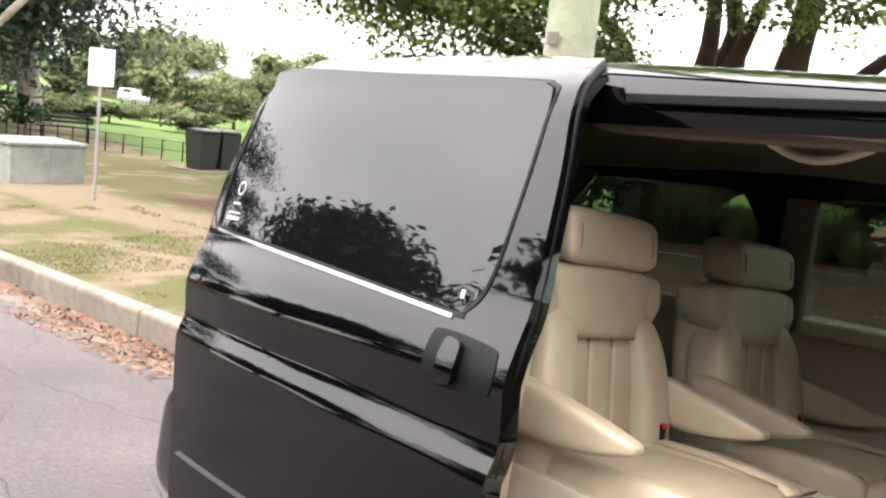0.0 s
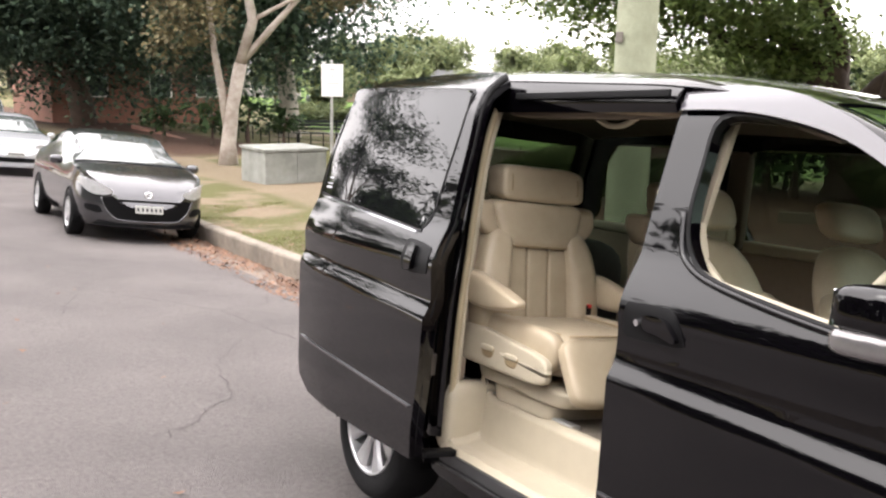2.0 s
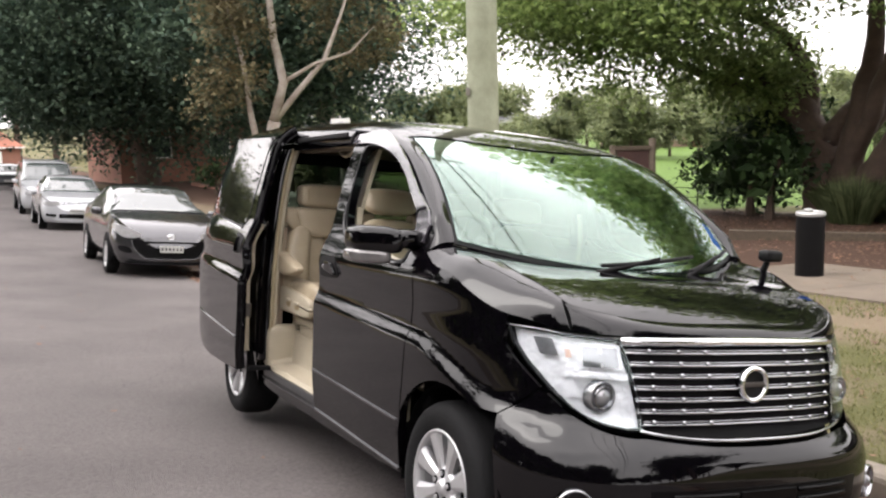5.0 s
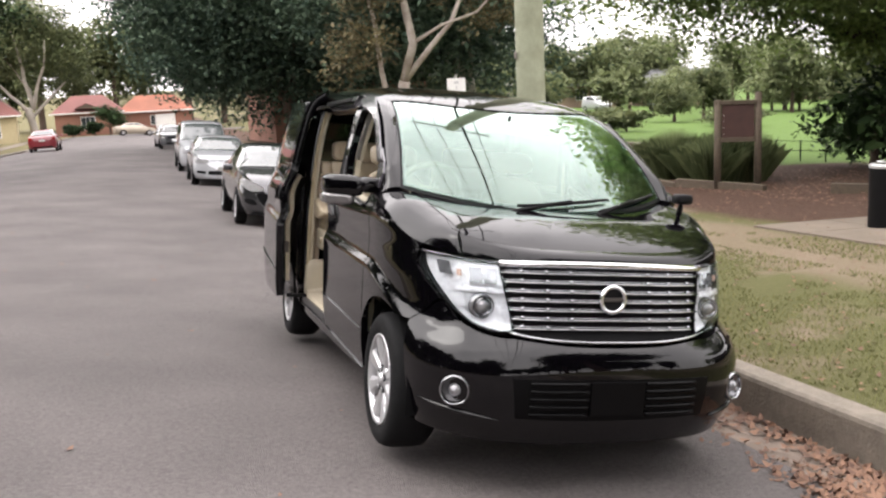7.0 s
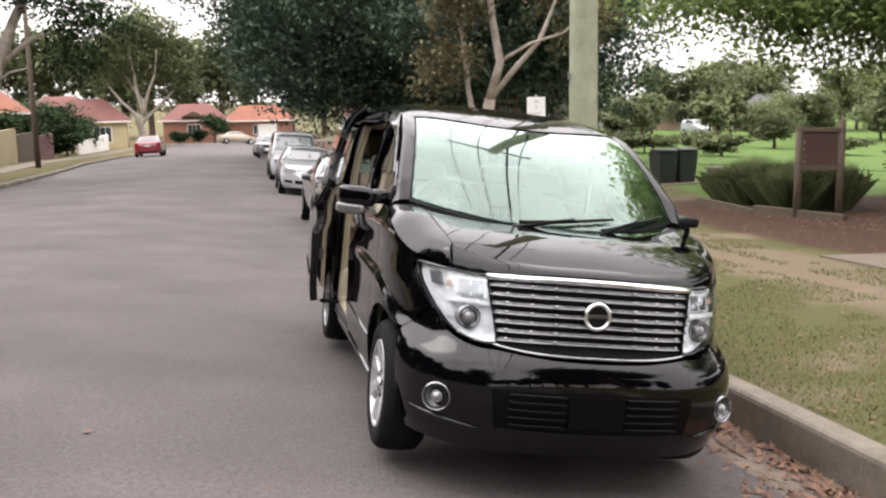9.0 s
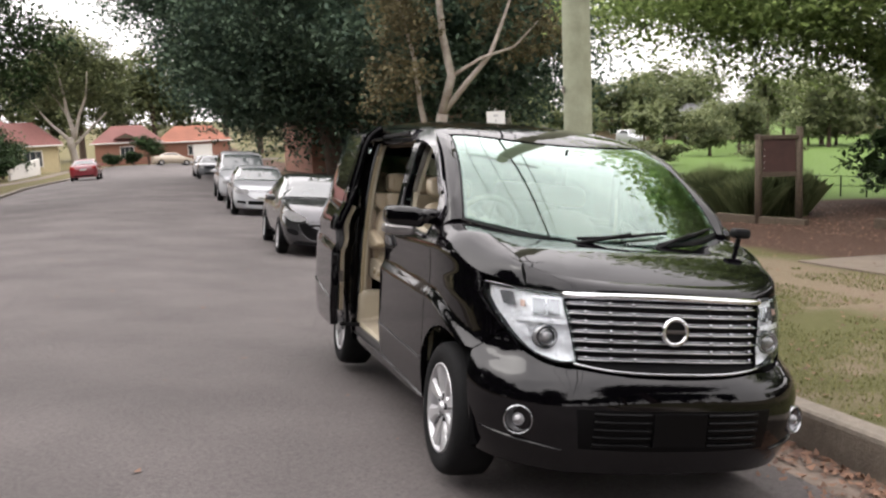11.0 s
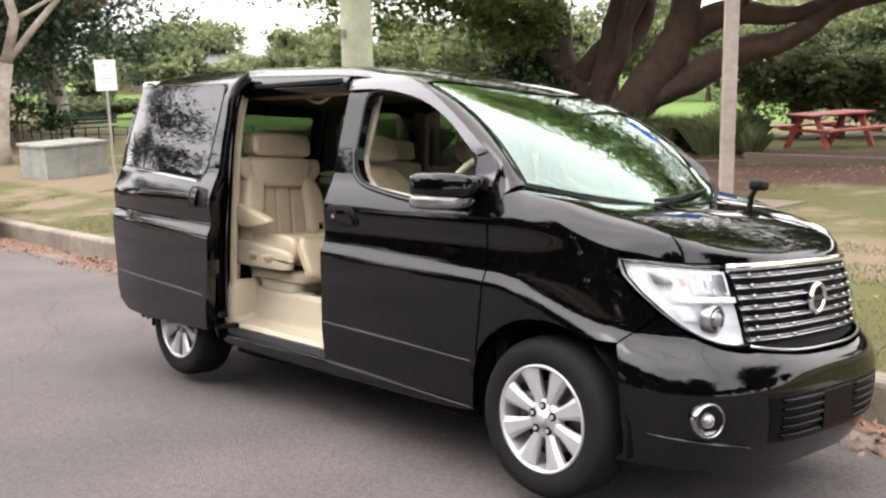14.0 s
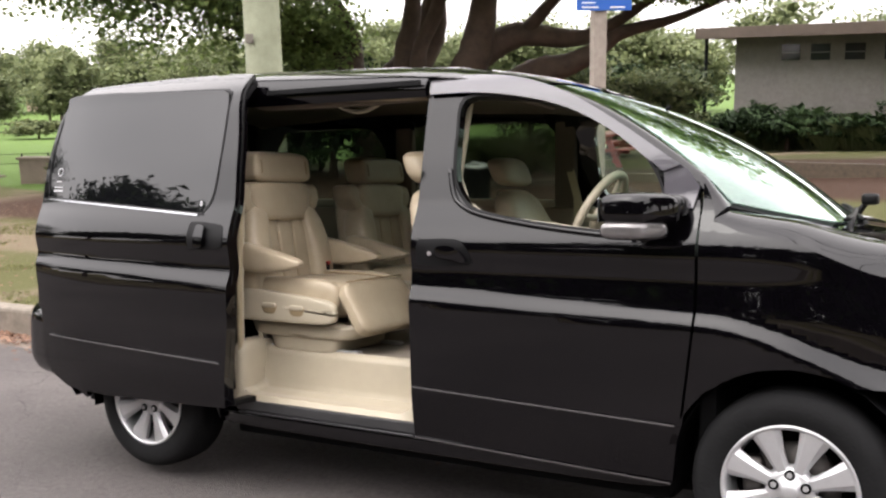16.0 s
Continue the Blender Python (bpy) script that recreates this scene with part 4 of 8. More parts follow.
def hood_z(x, y):
    k = min(1.0, abs(y) / 0.7)
    return smooth_interp(x + 0.08 * (y / 0.7) ** 2, HP, HH, 0.05) + 0.03 * ease(1.7, 1.45, x) * k ** 4 - 1.5 * max(0.0, abs(y) - 0.72) ** 2


def wall_top(u):
    z = 1.08
    for _ in range(12):
        p = wall(u, z)
        z = 0.5 * z + 0.5 * hood_z(p.x, p.y)
    return z


def roof_mid(x):
    return smooth_interp(x, (-2.6, -2.3, -2.0, -1.0, 0.0, 0.4, 0.66, 0.9), (1.70, 1.83, 1.885, 1.925, 1.885, 1.825, 1.745, 1.62), 0.12)


def roof_z(x, y):
    k = min(1.0, abs(y) / 0.72)
    return roof_mid(x) - 0.03 * k ** 2 - 0.055 * k ** 9


def dense(loop, step=0.04):
    out = []
    for a, b in zip(loop, loop[1:] + loop[:1]):
        n = max(1, int(math.dist(a, b) / step))
        out += [(a[0] + (b[0] - a[0]) * i / n, a[1] + (b[1] - a[1]) * i / n) for i in range(n)]
    return out


def bow(pts, n=5, closed=False):
    """A smooth line through the points."""
    out, m = [], len(pts)
    for i in range(m if closed else m - 1):
        p0, p1 = pts[(i - 1) % m] if closed or i else pts[0], pts[i]
        p2, p3 = pts[(i + 1) % m], pts[(i + 2) % m] if closed or i + 2 < m else pts[-1]
        for k in range(n):
            t = k / n
            out.append(tuple(0.5 * (2 * b + (c - a) * t + (2 * a - 5 * b + 4 * c - d) * t * t + (3 * b - a - 3 * c + d) * t ** 3) for a, b, c, d in zip(p0, p1, p2, p3)))
    return out if closed else out + [pts[-1]]


def panel(name, loops, surf, material, parent, grid=(0.06, 0.05), thick=0.02, mirror=False, label="", centre=(0, 0, 0.9), both=False):
    """A sheet of thickness over a region of a curved surface, with holes; its normals are those of the true surface."""
    bm = bmesh.new()
    for loop in loops:
        vs = [bm.verts.new((p[0], p[1], 0)) for p in loop]
        for a, b in zip(vs, vs[1:] + vs[:1]):
            bm.edges.new((a, b))
    bmesh.ops.triangle_fill(bm, use_beauty=True, use_dissolve=False, edges=bm.edges[:])
    us, ws = [p[0] for p in loops[0]], [p[1] for p in loops[0]]
    for axis, lo, hi, step in ((0, min(us), max(us), grid[0]), (1, min(ws), max(ws), grid[1])):
        k = int((hi - lo) / step)
        for i in range(1, k + 1):
            c = lo + (hi - lo) * i / (k + 1)
            bmesh.ops.bisect_plane(bm, geom=bm.verts[:] + bm.edges[:] + bm.faces[:], dist=1e-5, plane_co=(c, 0, 0) if axis == 0 else (0, c, 0), plane_no=(1, 0, 0) if axis == 0 else (0, 1, 0))
    bm.verts.index_update()
    verts, norms = [], []
    e = 1e-3
    for v in bm.verts:
        u, w = v.co.x, v.co.y
        p = surf(u, w)
        nrm = (surf(u + e, w) - surf(u - e, w)).cross(surf(u, w + e) - surf(u, w - e))
        if nrm.length < 1e-12:
            nrm = p - Vector(centre)
        nrm.normalize()
        if nrm.dot(p - Vector(centre)) < 0:
            nrm.negate()
        verts.append(p)
        norms.append(nrm)
    faces = [[v.index for v in f.verts] for f in bm.faces if f.calc_area() > 1e-9]
    rim = [[v.index for v in ed.verts] for ed in bm.edges if len(ed.link_faces) == 1]
    bm.free()
    all_v, all_n, all_f = [], [], []
    for sgn in ((1, -1) if both else ((-1,) if mirror else (1,))):
        flip = lambda q: Vector((q.x, sgn * q.y, q.z))
        o = len(all_v)
        n = len(verts)
        outer, inner, nn = [flip(p) for p in verts], [flip(p - q * thick) for p, q in zip(verts, norms)], [flip(q) for q in norms]
        all_v += outer + inner
        all_n += nn + [-q for q in nn]
        for fc in faces:
            a, b, c = (outer[i] for i in fc[:3])
            g = fc if (b - a).cross(c - a).dot(nn[fc[0]]) > 0 else fc[::-1]
            all_f.append([o + i for i in g])
            all_f.append([o + n + i for i in g[::-1]])
        r = len(all_v)
        for i, (a, b) in enumerate(rim):
            all_v += [outer[a], outer[b], inner[b], inner[a]]
            all_n += [Vector()] * 4
            all_f.append([r + 4 * i + k for k in range(4)])
    me = bpy.data.meshes.new(name)
    me.from_pydata([tuple(p) for p in all_v], [], all_f)
    me.polygons.foreach_set("use_smooth", [True] * len(me.polygons))
    me.update()
    me.normals_split_custom_set_from_vertices([tuple(q) for q in all_n])
    return link_mesh(name, me, material, parent, label)


def ring(cx, cz, r, a0, a1, n=24):
    return [(cx + r * math.cos(radians(a0 + (a1 - a0) * i / n)), cz + r * math.sin(radians(a0 + (a1 - a0) * i / n))) for i in range(n + 1)]


def along(pts):
    """Points given as x and z turned into places on the skin's domain."""
    return [(u_at_x(x, z), z) for x, z in pts]


def side(x, z):
    return wall(x - NX, z)


# front door: frame and skin with the window cut out
door_out = [(0.035, 0.345), (0.03, 0.9), (0.03, 1.2), (0.03, 1.45), (0.025, 1.65), (0.02, 1.765)] + bow([(0.02, 1.765), (0.25, 1.762), (0.45, 1.735), (0.62, 1.675), (0.80, 1.575), (1.0, 1.455), (1.155, 1.36)], 4)[1:] \
    + [(1.165, 1.25), (1.155, 0.86), (1.115, 0.53), (1.085, 0.315)]
win = bow([(0.20, 1.695), (0.185, 1.55), (0.195, 1.40), (0.235, 1.315), (0.32, 1.26), (0.55, 1.222), (0.80, 1.195), (0.99, 1.185), (1.035, 1.22), (1.02, 1.345), (0.95, 1.455), (0.83, 1.55), (0.70, 1.62), (0.55, 1.672), (0.38, 1.698)], 4, True)
fdoor = panel("front_door", [dense(door_out), win], side, PAINT, van, (0.05, 0.02), 0.04, label="gloss black front door with its window wound down")
panel("front_door", [dense(door_out), win], side, PAINT, van, (0.08, 0.06), 0.04, mirror=True)
panel("window_pane", [win], lambda x, z: side(x, z) + Vector((0, 0.02, 0)), CLEAR_GLASS, van, (0.2, 0.2), 0.004, mirror=True)
grow_win = [(0.615 + (x - 0.615) * 1.03, 1.44 + (z - 1.44) * 1.05) for x, z in win]
panel("window_seal", [grow_win, win], lambda x, z: side(x, z) + Vector((0, -0.004, 0)), TRIM_BLACK, fdoor, (0.3, 0.3), 0.03)
# cream inner face of the door, seen through the window
panel("door_lining", [dense([(0.06, 0.50), (0.06, 1.42), (0.17, 1.40), (0.22, 1.30), (0.32, 1.245), (0.99, 1.17), (1.08, 1.17), (1.05, 0.5)])], lambda x, z: side(x, z) + Vector((0, 0.055, 0)), CREAM_PLASTIC, fdoor, (0.3, 0.3), 0.03)
panel("door_lining", [dense([(0.06, 0.50), (0.06, 1.30), (0.17, 1.25), (0.99, 1.165), (1.08, 1.17), (1.05, 0.5)])], lambda x, z: side(x, z) + Vector((0, 0.055, 0)), CREAM_PLASTIC, van, (0.3, 0.3), 0.03, mirror=True)
# bright strips along the foot of the door and the lower crease
for pts, nm in (([(0.04, 0.553), (1.10, 0.520)], "crease_strip"), ([(0.04, 0.345), (1.08, 0.308)], "sill_strip")):
    (xa, za), (xb, zb) = pts
    panel(nm, [dense([(xa, za), (xb, zb), (xb, zb + 0.007), (xa, za + 0.007)])], lambda x, z: side(x, z) + Vector((0, -0.007, 0)), BAR_CHROME, fdoor, (0.05, 0.2), 0.008)
belt_line = bow([(0.165, 1.42), (0.185, 1.335), (0.22, 1.285), (0.32, 1.243), (0.55, 1.205), (0.80, 1.178), (1.0, 1.165)], 4)
v_, f_ = tube([[(*(side(x, z) + Vector((0, -0.004, 0))), 0.010) for x, z in belt_line]], 8)
raw("belt_moulding", v_, f_, PAINT, fdoor, smooth=True)
# handle: a recess, a grip and the lock
v_, f_ = [], []
panel("handle_recess", [bow([(0.058, 1.055), (0.062, 1.135), (0.10, 1.145), (0.225, 1.148), (0.27, 1.128), (0.298, 1.075), (0.285, 1.048), (0.10, 1.040)], 3, True)], lambda x, z: side(x, z) + Vector((0, -0.003, 0)), TRIM_BLACK, fdoor, (0.1, 0.1), 0.003)
grip = panel("door_handle", [bow([(0.155, 1.095), (0.165, 1.118), (0.215, 1.122), (0.25, 1.108), (0.285, 1.070), (0.275, 1.058), (0.22, 1.070), (0.17, 1.075)], 3, True)], lambda x, z: side(x, z) + Vector((0, -0.024, 0)), PAINT, fdoor, (0.1, 0.1), 0.02)
part("lock", cyl((0.125, -0.880, 1.092), (0.125, -0.898, 1.090), 0.010, seg=14), CHROME, fdoor, "small chrome door lock")

# smoked wind deflector over the window
vis_hi = bow([(0.015, 1.80), (0.25, 1.798), (0.45, 1.768), (0.64, 1.70), (0.82, 1.60), (1.0, 1.482), (1.09, 1.42)], 4)
vis_lo = bow([(1.03, 1.40), (0.95, 1.46), (0.82, 1.555), (0.64, 1.645), (0.45, 1.695), (0.25, 1.722), (0.035, 1.725)], 4)
panel("wind_deflector", [dense(vis_hi + vis_lo)], lambda x, z: side(x, z) + Vector((0, -0.022, 0)), VISOR, van, (0.05, 0.03), 0.008, label="smoked grey wind deflector above the door window")
panel("mirror_sail", [dense([(1.0, 1.475), (1.115, 1.405), (1.16, 1.345), (1.14, 1.27), (1.04, 1.27), (1.03, 1.40)])], lambda x, z: side(x, z) + Vector((0, -0.010, 0)), VISOR, fdoor, (0.08, 0.08), 0.01)

# door mirror with its repeater lamp
mirror_arm = part("door_mirror", soft_box(0.875, 1.04, -1.095, -0.90, 1.215, 1.325, 4, 10, lambda p: Vector((p.x + 0.10 * (p.y + 1.10) / 0.2, p.y, p.z - 0.10 * max(0, p.y + 0.97)))), PAINT, van, "gloss black door mirror with a clear repeater lamp", True)
part("repeater_lamp", soft_box(0.878, 1.03, -1.098, -0.94, 1.165, 1.232, 3.5, 8, lambda p: Vector((p.x + 0.10 * (p.y + 1.10) / 0.2, p.y, p.z))), mat("lamp_plastic", (0.20, 0.19, 0.19), 0.12, metal=0.5, coat=1.0, vary=0.3, vscale=14), mirror_arm, "clear ribbed repeater lamp", True)
part("mirror_foot", soft_box(1.0, 1.13, -0.93, -0.81, 1.235, 1.318, 3.5, 6), PAINT, mirror_arm, "", True)
part("mirror_glass", box(0.884, 0.890, -1.07, -0.96, 1.225, 1.305, 0.003, 1), CHROME, mirror_arm)
mirror_l = part("door_mirror", soft_box(0.80, 1.02, 0.87, 0.985, 1.18, 1.32, 4, 8), PAINT, van, "", True)
part("mirror_foot", soft_box(0.98, 1.10, 0.82, 0.95, 1.22, 1.31, 3, 5), PAINT, mirror_l, "", True)

# the sliding door, run back along the side and standing off it
def slid(x, z):
    p = side(x, z)
    f = (x + 0.80) / -1.25
    return Vector((p.x, p.y - 0.185 + 0.055 * f, p.z))


sd_out = bow([(-0.868, 1.862), (-0.852, 1.80), (-0.832, 1.71), (-0.805, 1.58), (-0.785, 1.42), (-0.765, 1.20), (-0.757, 0.95), (-0.762, 0.75), (-0.785, 0.55), (-0.80, 0.408)], 4) + [(-1.2, 0.390), (-1.60, 0.378), (-1.87, 0.39), (-2.0, 0.45)] \
    + bow([(-2.02, 0.60), (-2.06, 0.80), (-2.10, 1.05), (-2.13, 1.30), (-2.125, 1.50), (-2.09, 1.66), (-2.04, 1.80), (-2.0, 1.868)], 4) + [(-1.4, 1.880), (-1.0, 1.874)]
sd_win = bow([(-0.898, 1.735), (-0.925, 1.775), (-1.0, 1.785), (-1.45, 1.80), (-1.98, 1.815), (-2.035, 1.76), (-2.06, 1.65), (-2.085, 1.48), (-2.07, 1.34), (-2.03, 1.312), (-1.55, 1.283), (-1.0, 1.245), (-0.945, 1.258), (-0.905, 1.33), (-0.892, 1.50)], 4, True)


def slid_pane(x, z):
    """The glass runs straighter than the skin round it."""
    f = (x + 0.80) / -1.25
    tail = max(0.0, (-1.55 - x) / 0.95)
    w = smooth_interp(z, (1.20, 1.45, 1.70, 1.85), (0.838, 0.790, 0.728, 0.690), 0.08)
    return Vector((x, -w * (1 - 0.10 * tail ** 2.2) - 0.185 + 0.055 * f, z))


sdoor = panel("sliding_door", [dense(sd_out), sd_win], slid, PAINT, van, (0.05, 0.02), 0.055, label="gloss black sliding side door pushed fully back")
panel("privacy_window", [sd_win], slid_pane, mat("dark_privacy_pane", (0.004, 0.004, 0.005), 0.02, spec=0.6, vary=0.1), sdoor, (0.08, 0.08), 0.006, label="dark privacy glass in the sliding door")
sd_seal = [(-1.46 + (x + 1.46) * 1.014, 1.53 + (z - 1.53) * 1.035) for x, z in sd_win]
panel("window_seal", [sd_seal, sd_win], lambda x, z: slid(x, z) + Vector((0, -0.003, 0)), TRIM_BLACK, sdoor, (0.3, 0.3), 0.01)
panel("window_strip", [dense([(-2.06, 1.298), (-0.97, 1.229), (-0.97, 1.238), (-2.06, 1.307)])], lambda x, z: slid(x, z) + Vector((0, -0.006, 0)), BAR_CHROME, sdoor, (0.2, 0.2), 0.006)
panel("crease_strip", [dense([(-1.98, 0.636), (-0.81, 0.600), (-0.81, 0.607), (-1.98, 0.643)])], lambda x, z: slid(x, z) + Vector((0, -0.007, 0)), BAR_CHROME, sdoor, (0.05, 0.2), 0.008)
panel("handle_recess", [bow([(-1.0, 1.10), (-1.005, 1.185), (-0.975, 1.205), (-0.83, 1.195), (-0.80, 1.175), (-0.795, 1.105), (-0.83, 1.09), (-0.97, 1.085)], 3, True)], lambda x, z: slid(x, z) + Vector((0, -0.003, 0)), TRIM_BLACK, sdoor, (0.1, 0.1), 0.003)
panel("door_handle", [bow([(-0.945, 1.10), (-0.945, 1.185), (-0.92, 1.193), (-0.895, 1.18), (-0.895, 1.105), (-0.92, 1.095)], 3, True)], lambda x, z: slid(x, z) + Vector((0, -0.022, 0)), PAINT, sdoor, (0.1, 0.1), 0.03)
# stickers in the corner of the glass
for cx, cz, w, h_ in ((-2.0, 1.343, 0.075, 0.010), (-2.0, 1.360, 0.075, 0.005), (-2.0, 1.388, 0.045, 0.007), (-0.972, 1.283, 0.012, 0.020)):
    panel("window_sticker", [dense([(cx - w / 2, cz - h_ / 2), (cx + w / 2, cz - h_ / 2), (cx + w / 2, cz + h_ / 2), (cx - w / 2, cz + h_ / 2)])], lambda x, z: slid_pane(x, z) + Vector((0, -0.0015, 0)), WHITE_PRINT, sdoor, (0.2, 0.2), 0.001)
rg = ring(-2.0, 1.435, 0.022, 0, 360, 20)[:-1]
panel("window_sticker", [rg, ring(-2.0, 1.435, 0.016, 0, 360, 20)[:-1]], lambda x, z: slid_pane(x, z) + Vector((0, -0.0015, 0)), WHITE_PRINT, sdoor, (0.2, 0.2), 0.001)
# the leading edge of the open door: rubber seal, latch, cream lining inside
edge = [(-0.864, 1.845), (-0.850, 1.79), (-0.832, 1.71), (-0.805, 1.58), (-0.785, 1.42), (-0.765, 1.20), (-0.757, 0.95), (-0.762, 0.75), (-0.785, 0.55), (-0.80, 0.415)]
v_, f_ = tube([[(*(slid(x, z) + Vector((-0.014, 0.030, 0))), 0.016) for x, z in bow(edge, 3)]], 8)
raw("edge_seal", v_, f_, TRIM_BLACK, sdoor, smooth=True)
panel("door_lining", [dense([(-0.93, 0.5), (-0.93, 1.1), (-0.92, 1.27), (-1.2, 1.27), (-1.9, 1.3), (-1.9, 0.5)])], lambda x, z: slid(x, z) + Vector((0, 0.085, 0)), CREAM_PLASTIC, sdoor, (0.3, 0.3), 0.03)
part("latch", box(-0.815, -0.785, -1.035, -1.0, 1.06, 1.15, 0.005), BRAKE, sdoor, "steel door latch")
part("latch", box(-0.82, -0.792, -1.02, -0.985, 0.72, 0.80, 0.005), BRAKE, sdoor)
part("lower_roller", box(-0.86, -0.81, -0.98, -0.84, 0.40, 0.425, 0.006), TRIM_BLACK, sdoor)

# the shell behind the open door and round the tail
quarter = [(-1.02, 0.30)] + ring(-1.475, 0.335, 0.43, 0, 180, 20)[1:-1] + [(-1.93, 0.30), (-2.08, 0.38), (-2.22, 0.55), (-2.28, 0.75), (-2.27, 1.05), (-2.22, 1.30), (-2.14, 1.52), (-2.05, 1.70), (-1.98, 1.80), (-1.02, 1.80)]
qwin = bow([(-1.25, 1.30), (-1.22, 1.72), (-1.88, 1.72), (-2.06, 1.35), (-2.04, 1.29)], 3, True)
for mir in (False, True):
    panel("rear_quarter", [dense(quarter), qwin], side, PAINT, van, (0.08, 0.06), 0.03, mirror=mir)
    panel("quarter_window", [qwin], lambda x, z: side(x, z) + Vector((0, 0.006, 0)), FAR_TINT if mir else TINT_GLASS, van, (0.1, 0.1), 0.005, mirror=mir)
v_, f_ = [], []
tz = (0.30, 0.38, 0.55, 0.75, 1.02, 1.13, 1.30, 1.52, 1.69, 1.80)
tx = (-2.02, -2.08, -2.22, -2.28, -2.272, -2.255, -2.22, -2.14, -2.055, -1.98)


def tail_surf(s_, z):
    x = float(np.interp(z, tz, tx))
    return Vector((x - 0.10 * (1 - abs(s_) ** 3), s_ * abs(side(x, z).y), z))


for z in tz:
    v_ += [tail_surf(-1 + k / 6, z) for k in range(13)]
for i in range(len(tz) - 1):
    for k in range(12):
        if not (5 <= i <= 7 and 1 <= k <= 10):
            f_.append((i * 13 + k, i * 13 + k + 1, (i + 1) * 13 + k + 1, (i + 1) * 13 + k))
tailgate = raw("tailgate", v_, f_, PAINT, van, smooth=True)
panel("rear_window", [dense([(-0.85, 1.12), (0.85, 1.12), (0.85, 1.70), (-0.85, 1.70)], 0.2)], lambda s_, z: tail_surf(s_, z) + Vector((-0.004, 0, 0)), FAR_TINT, tailgate, (0.2, 0.1), 0.005)
for sgn in (-1, 1):
    part("tail_lamp", soft_box(-2.33, -2.18, sgn * 0.74 - 0.06, sgn * 0.74 + 0.06, 0.98, 1.24, 4, 6), RED_LENS, van, "red tail lamp", True)
# rear bumper wrapping the corner
part("rear_bumper", soft_box(-2.42, -1.95, -0.905, 0.905, 0.36, 0.80, 6, 12, lambda p: Vector((p.x + 0.06 * max(0, (0.5 - p.z) / 0.14), p.y * (1 - 0.06 * max(0, (-2.15 - p.x) / 0.25)), p.z))), PAINT, van, "black rear bumper", True)

# left side: body with the far sliding door, windows in it
left_body = [(-1.02, 0.32), (0.02, 0.32), (0.02, 1.80), (-1.02, 1.80)]
lwin = bow([(-0.95, 1.28), (-0.93, 1.72), (-0.08, 1.71), (-0.07, 1.25)], 3, True)
panel("far_sliding_door", [dense(left_body), lwin], side, PAINT, van, (0.1, 0.06), 0.03, mirror=True)
panel("window_pane", [lwin], lambda x, z: side(x, z) + Vector((0, 0.006, 0)), FAR_TINT, van, (0.2, 0.2), 0.005, mirror=True)

# sills below the doors
for sgn in (-1, 1):
    part("side_sill", soft_box(-1.05, 1.07, min(sgn * 0.845, sgn * 0.70), max(sgn * 0.845, sgn * 0.70), 0.275, 0.350, 6, 10), PAINT, van, "", True)
for k in range(4):
    part("sill_rib", box(-0.90, 0.02, -0.862 + k * 0.018, -0.853 + k * 0.018, 0.345, 0.352, 0.002, 1), SILL_METAL, van)

# roof, header over the opening, windscreen, pillars
roof_loop = [(-2.06, -0.60), (-1.85, -0.715), (0.0, -0.715), (0.30, -0.70), (0.50, -0.635)] + [(0.665 - 0.16 * (y / 0.62) ** 2, y) for y in [(-0.62 + 1.24 * i / 16) for i in range(17)]] + [(0.50, 0.635), (0.30, 0.70), (0.0, 0.715), (-1.85, 0.715), (-2.06, 0.60)]
panel("roof", [dense(roof_loop, 0.06)], lambda x, y: Vector((x, y, roof_z(x, y))), PAINT, van, (0.08, 0.04), 0.03)


def header_surf(x, s_):
    """From the roof's edge down to the head of the opening."""
    return Vector((x, -0.715 - 0.02 * math.sin(s_ * math.pi) - 0.015 * s_, roof_z(x, 0.715) - 0.005 - (roof_z(x, 0.715) - 1.722) * s_))


for mir in (False, True):
    panel("door_header", [dense([(-2.0, 0.0), (0.015, 0.0), (0.015, 1.0), (-2.0, 1.0)], 0.1)], header_surf, PAINT, van, (0.2, 0.2), 0.02, mirror=mir)
part("door_rail", box(-0.80, 0.0, -0.760, -0.748, 1.762, 1.785, 0.003), TRIM_BLACK, van, "black upper door rail")


def screen(s_, t):
    """s_ across from -1 to 1, t up from the scuttle to the roof."""
    lo = Vector((1.575 - 0.325 * s_ ** 2, 0.745 * s_, 1.192 + 0.088 * s_ ** 2))
    hx = 0.672 - 0.16 * s_ ** 2
    hi = Vector((hx, 0.63 * s_, roof_z(hx, 0.63 * s_) - 0.004))
    p = lo.lerp(hi, t)
    return p + Vector((0.045, 0, 0.06)) * (4 * t * (1 - t)) * 0.8


panel("windscreen", [dense([(-0.985, 0.02), (0.985, 0.02), (0.985, 0.985), (-0.985, 0.985)], 0.1)], screen, SCREEN_PANE, van, (0.08, 0.08), 0.006, label="windscreen mirroring the pale sky and wires")
edge_l = dense([(-1.0, 0.0), (1.0, 0.0), (1.0, 1.0), (-1.0, 1.0)], 0.1)
panel("screen_band", [edge_l, dense([(-0.965, 0.045), (0.965, 0.045), (0.965, 0.95), (-0.965, 0.95)], 0.1)], lambda s_, t: screen(s_, t) + Vector((-0.008, 0, -0.006)), TRIM_BLACK, van, (0.3, 0.3), 0.006)


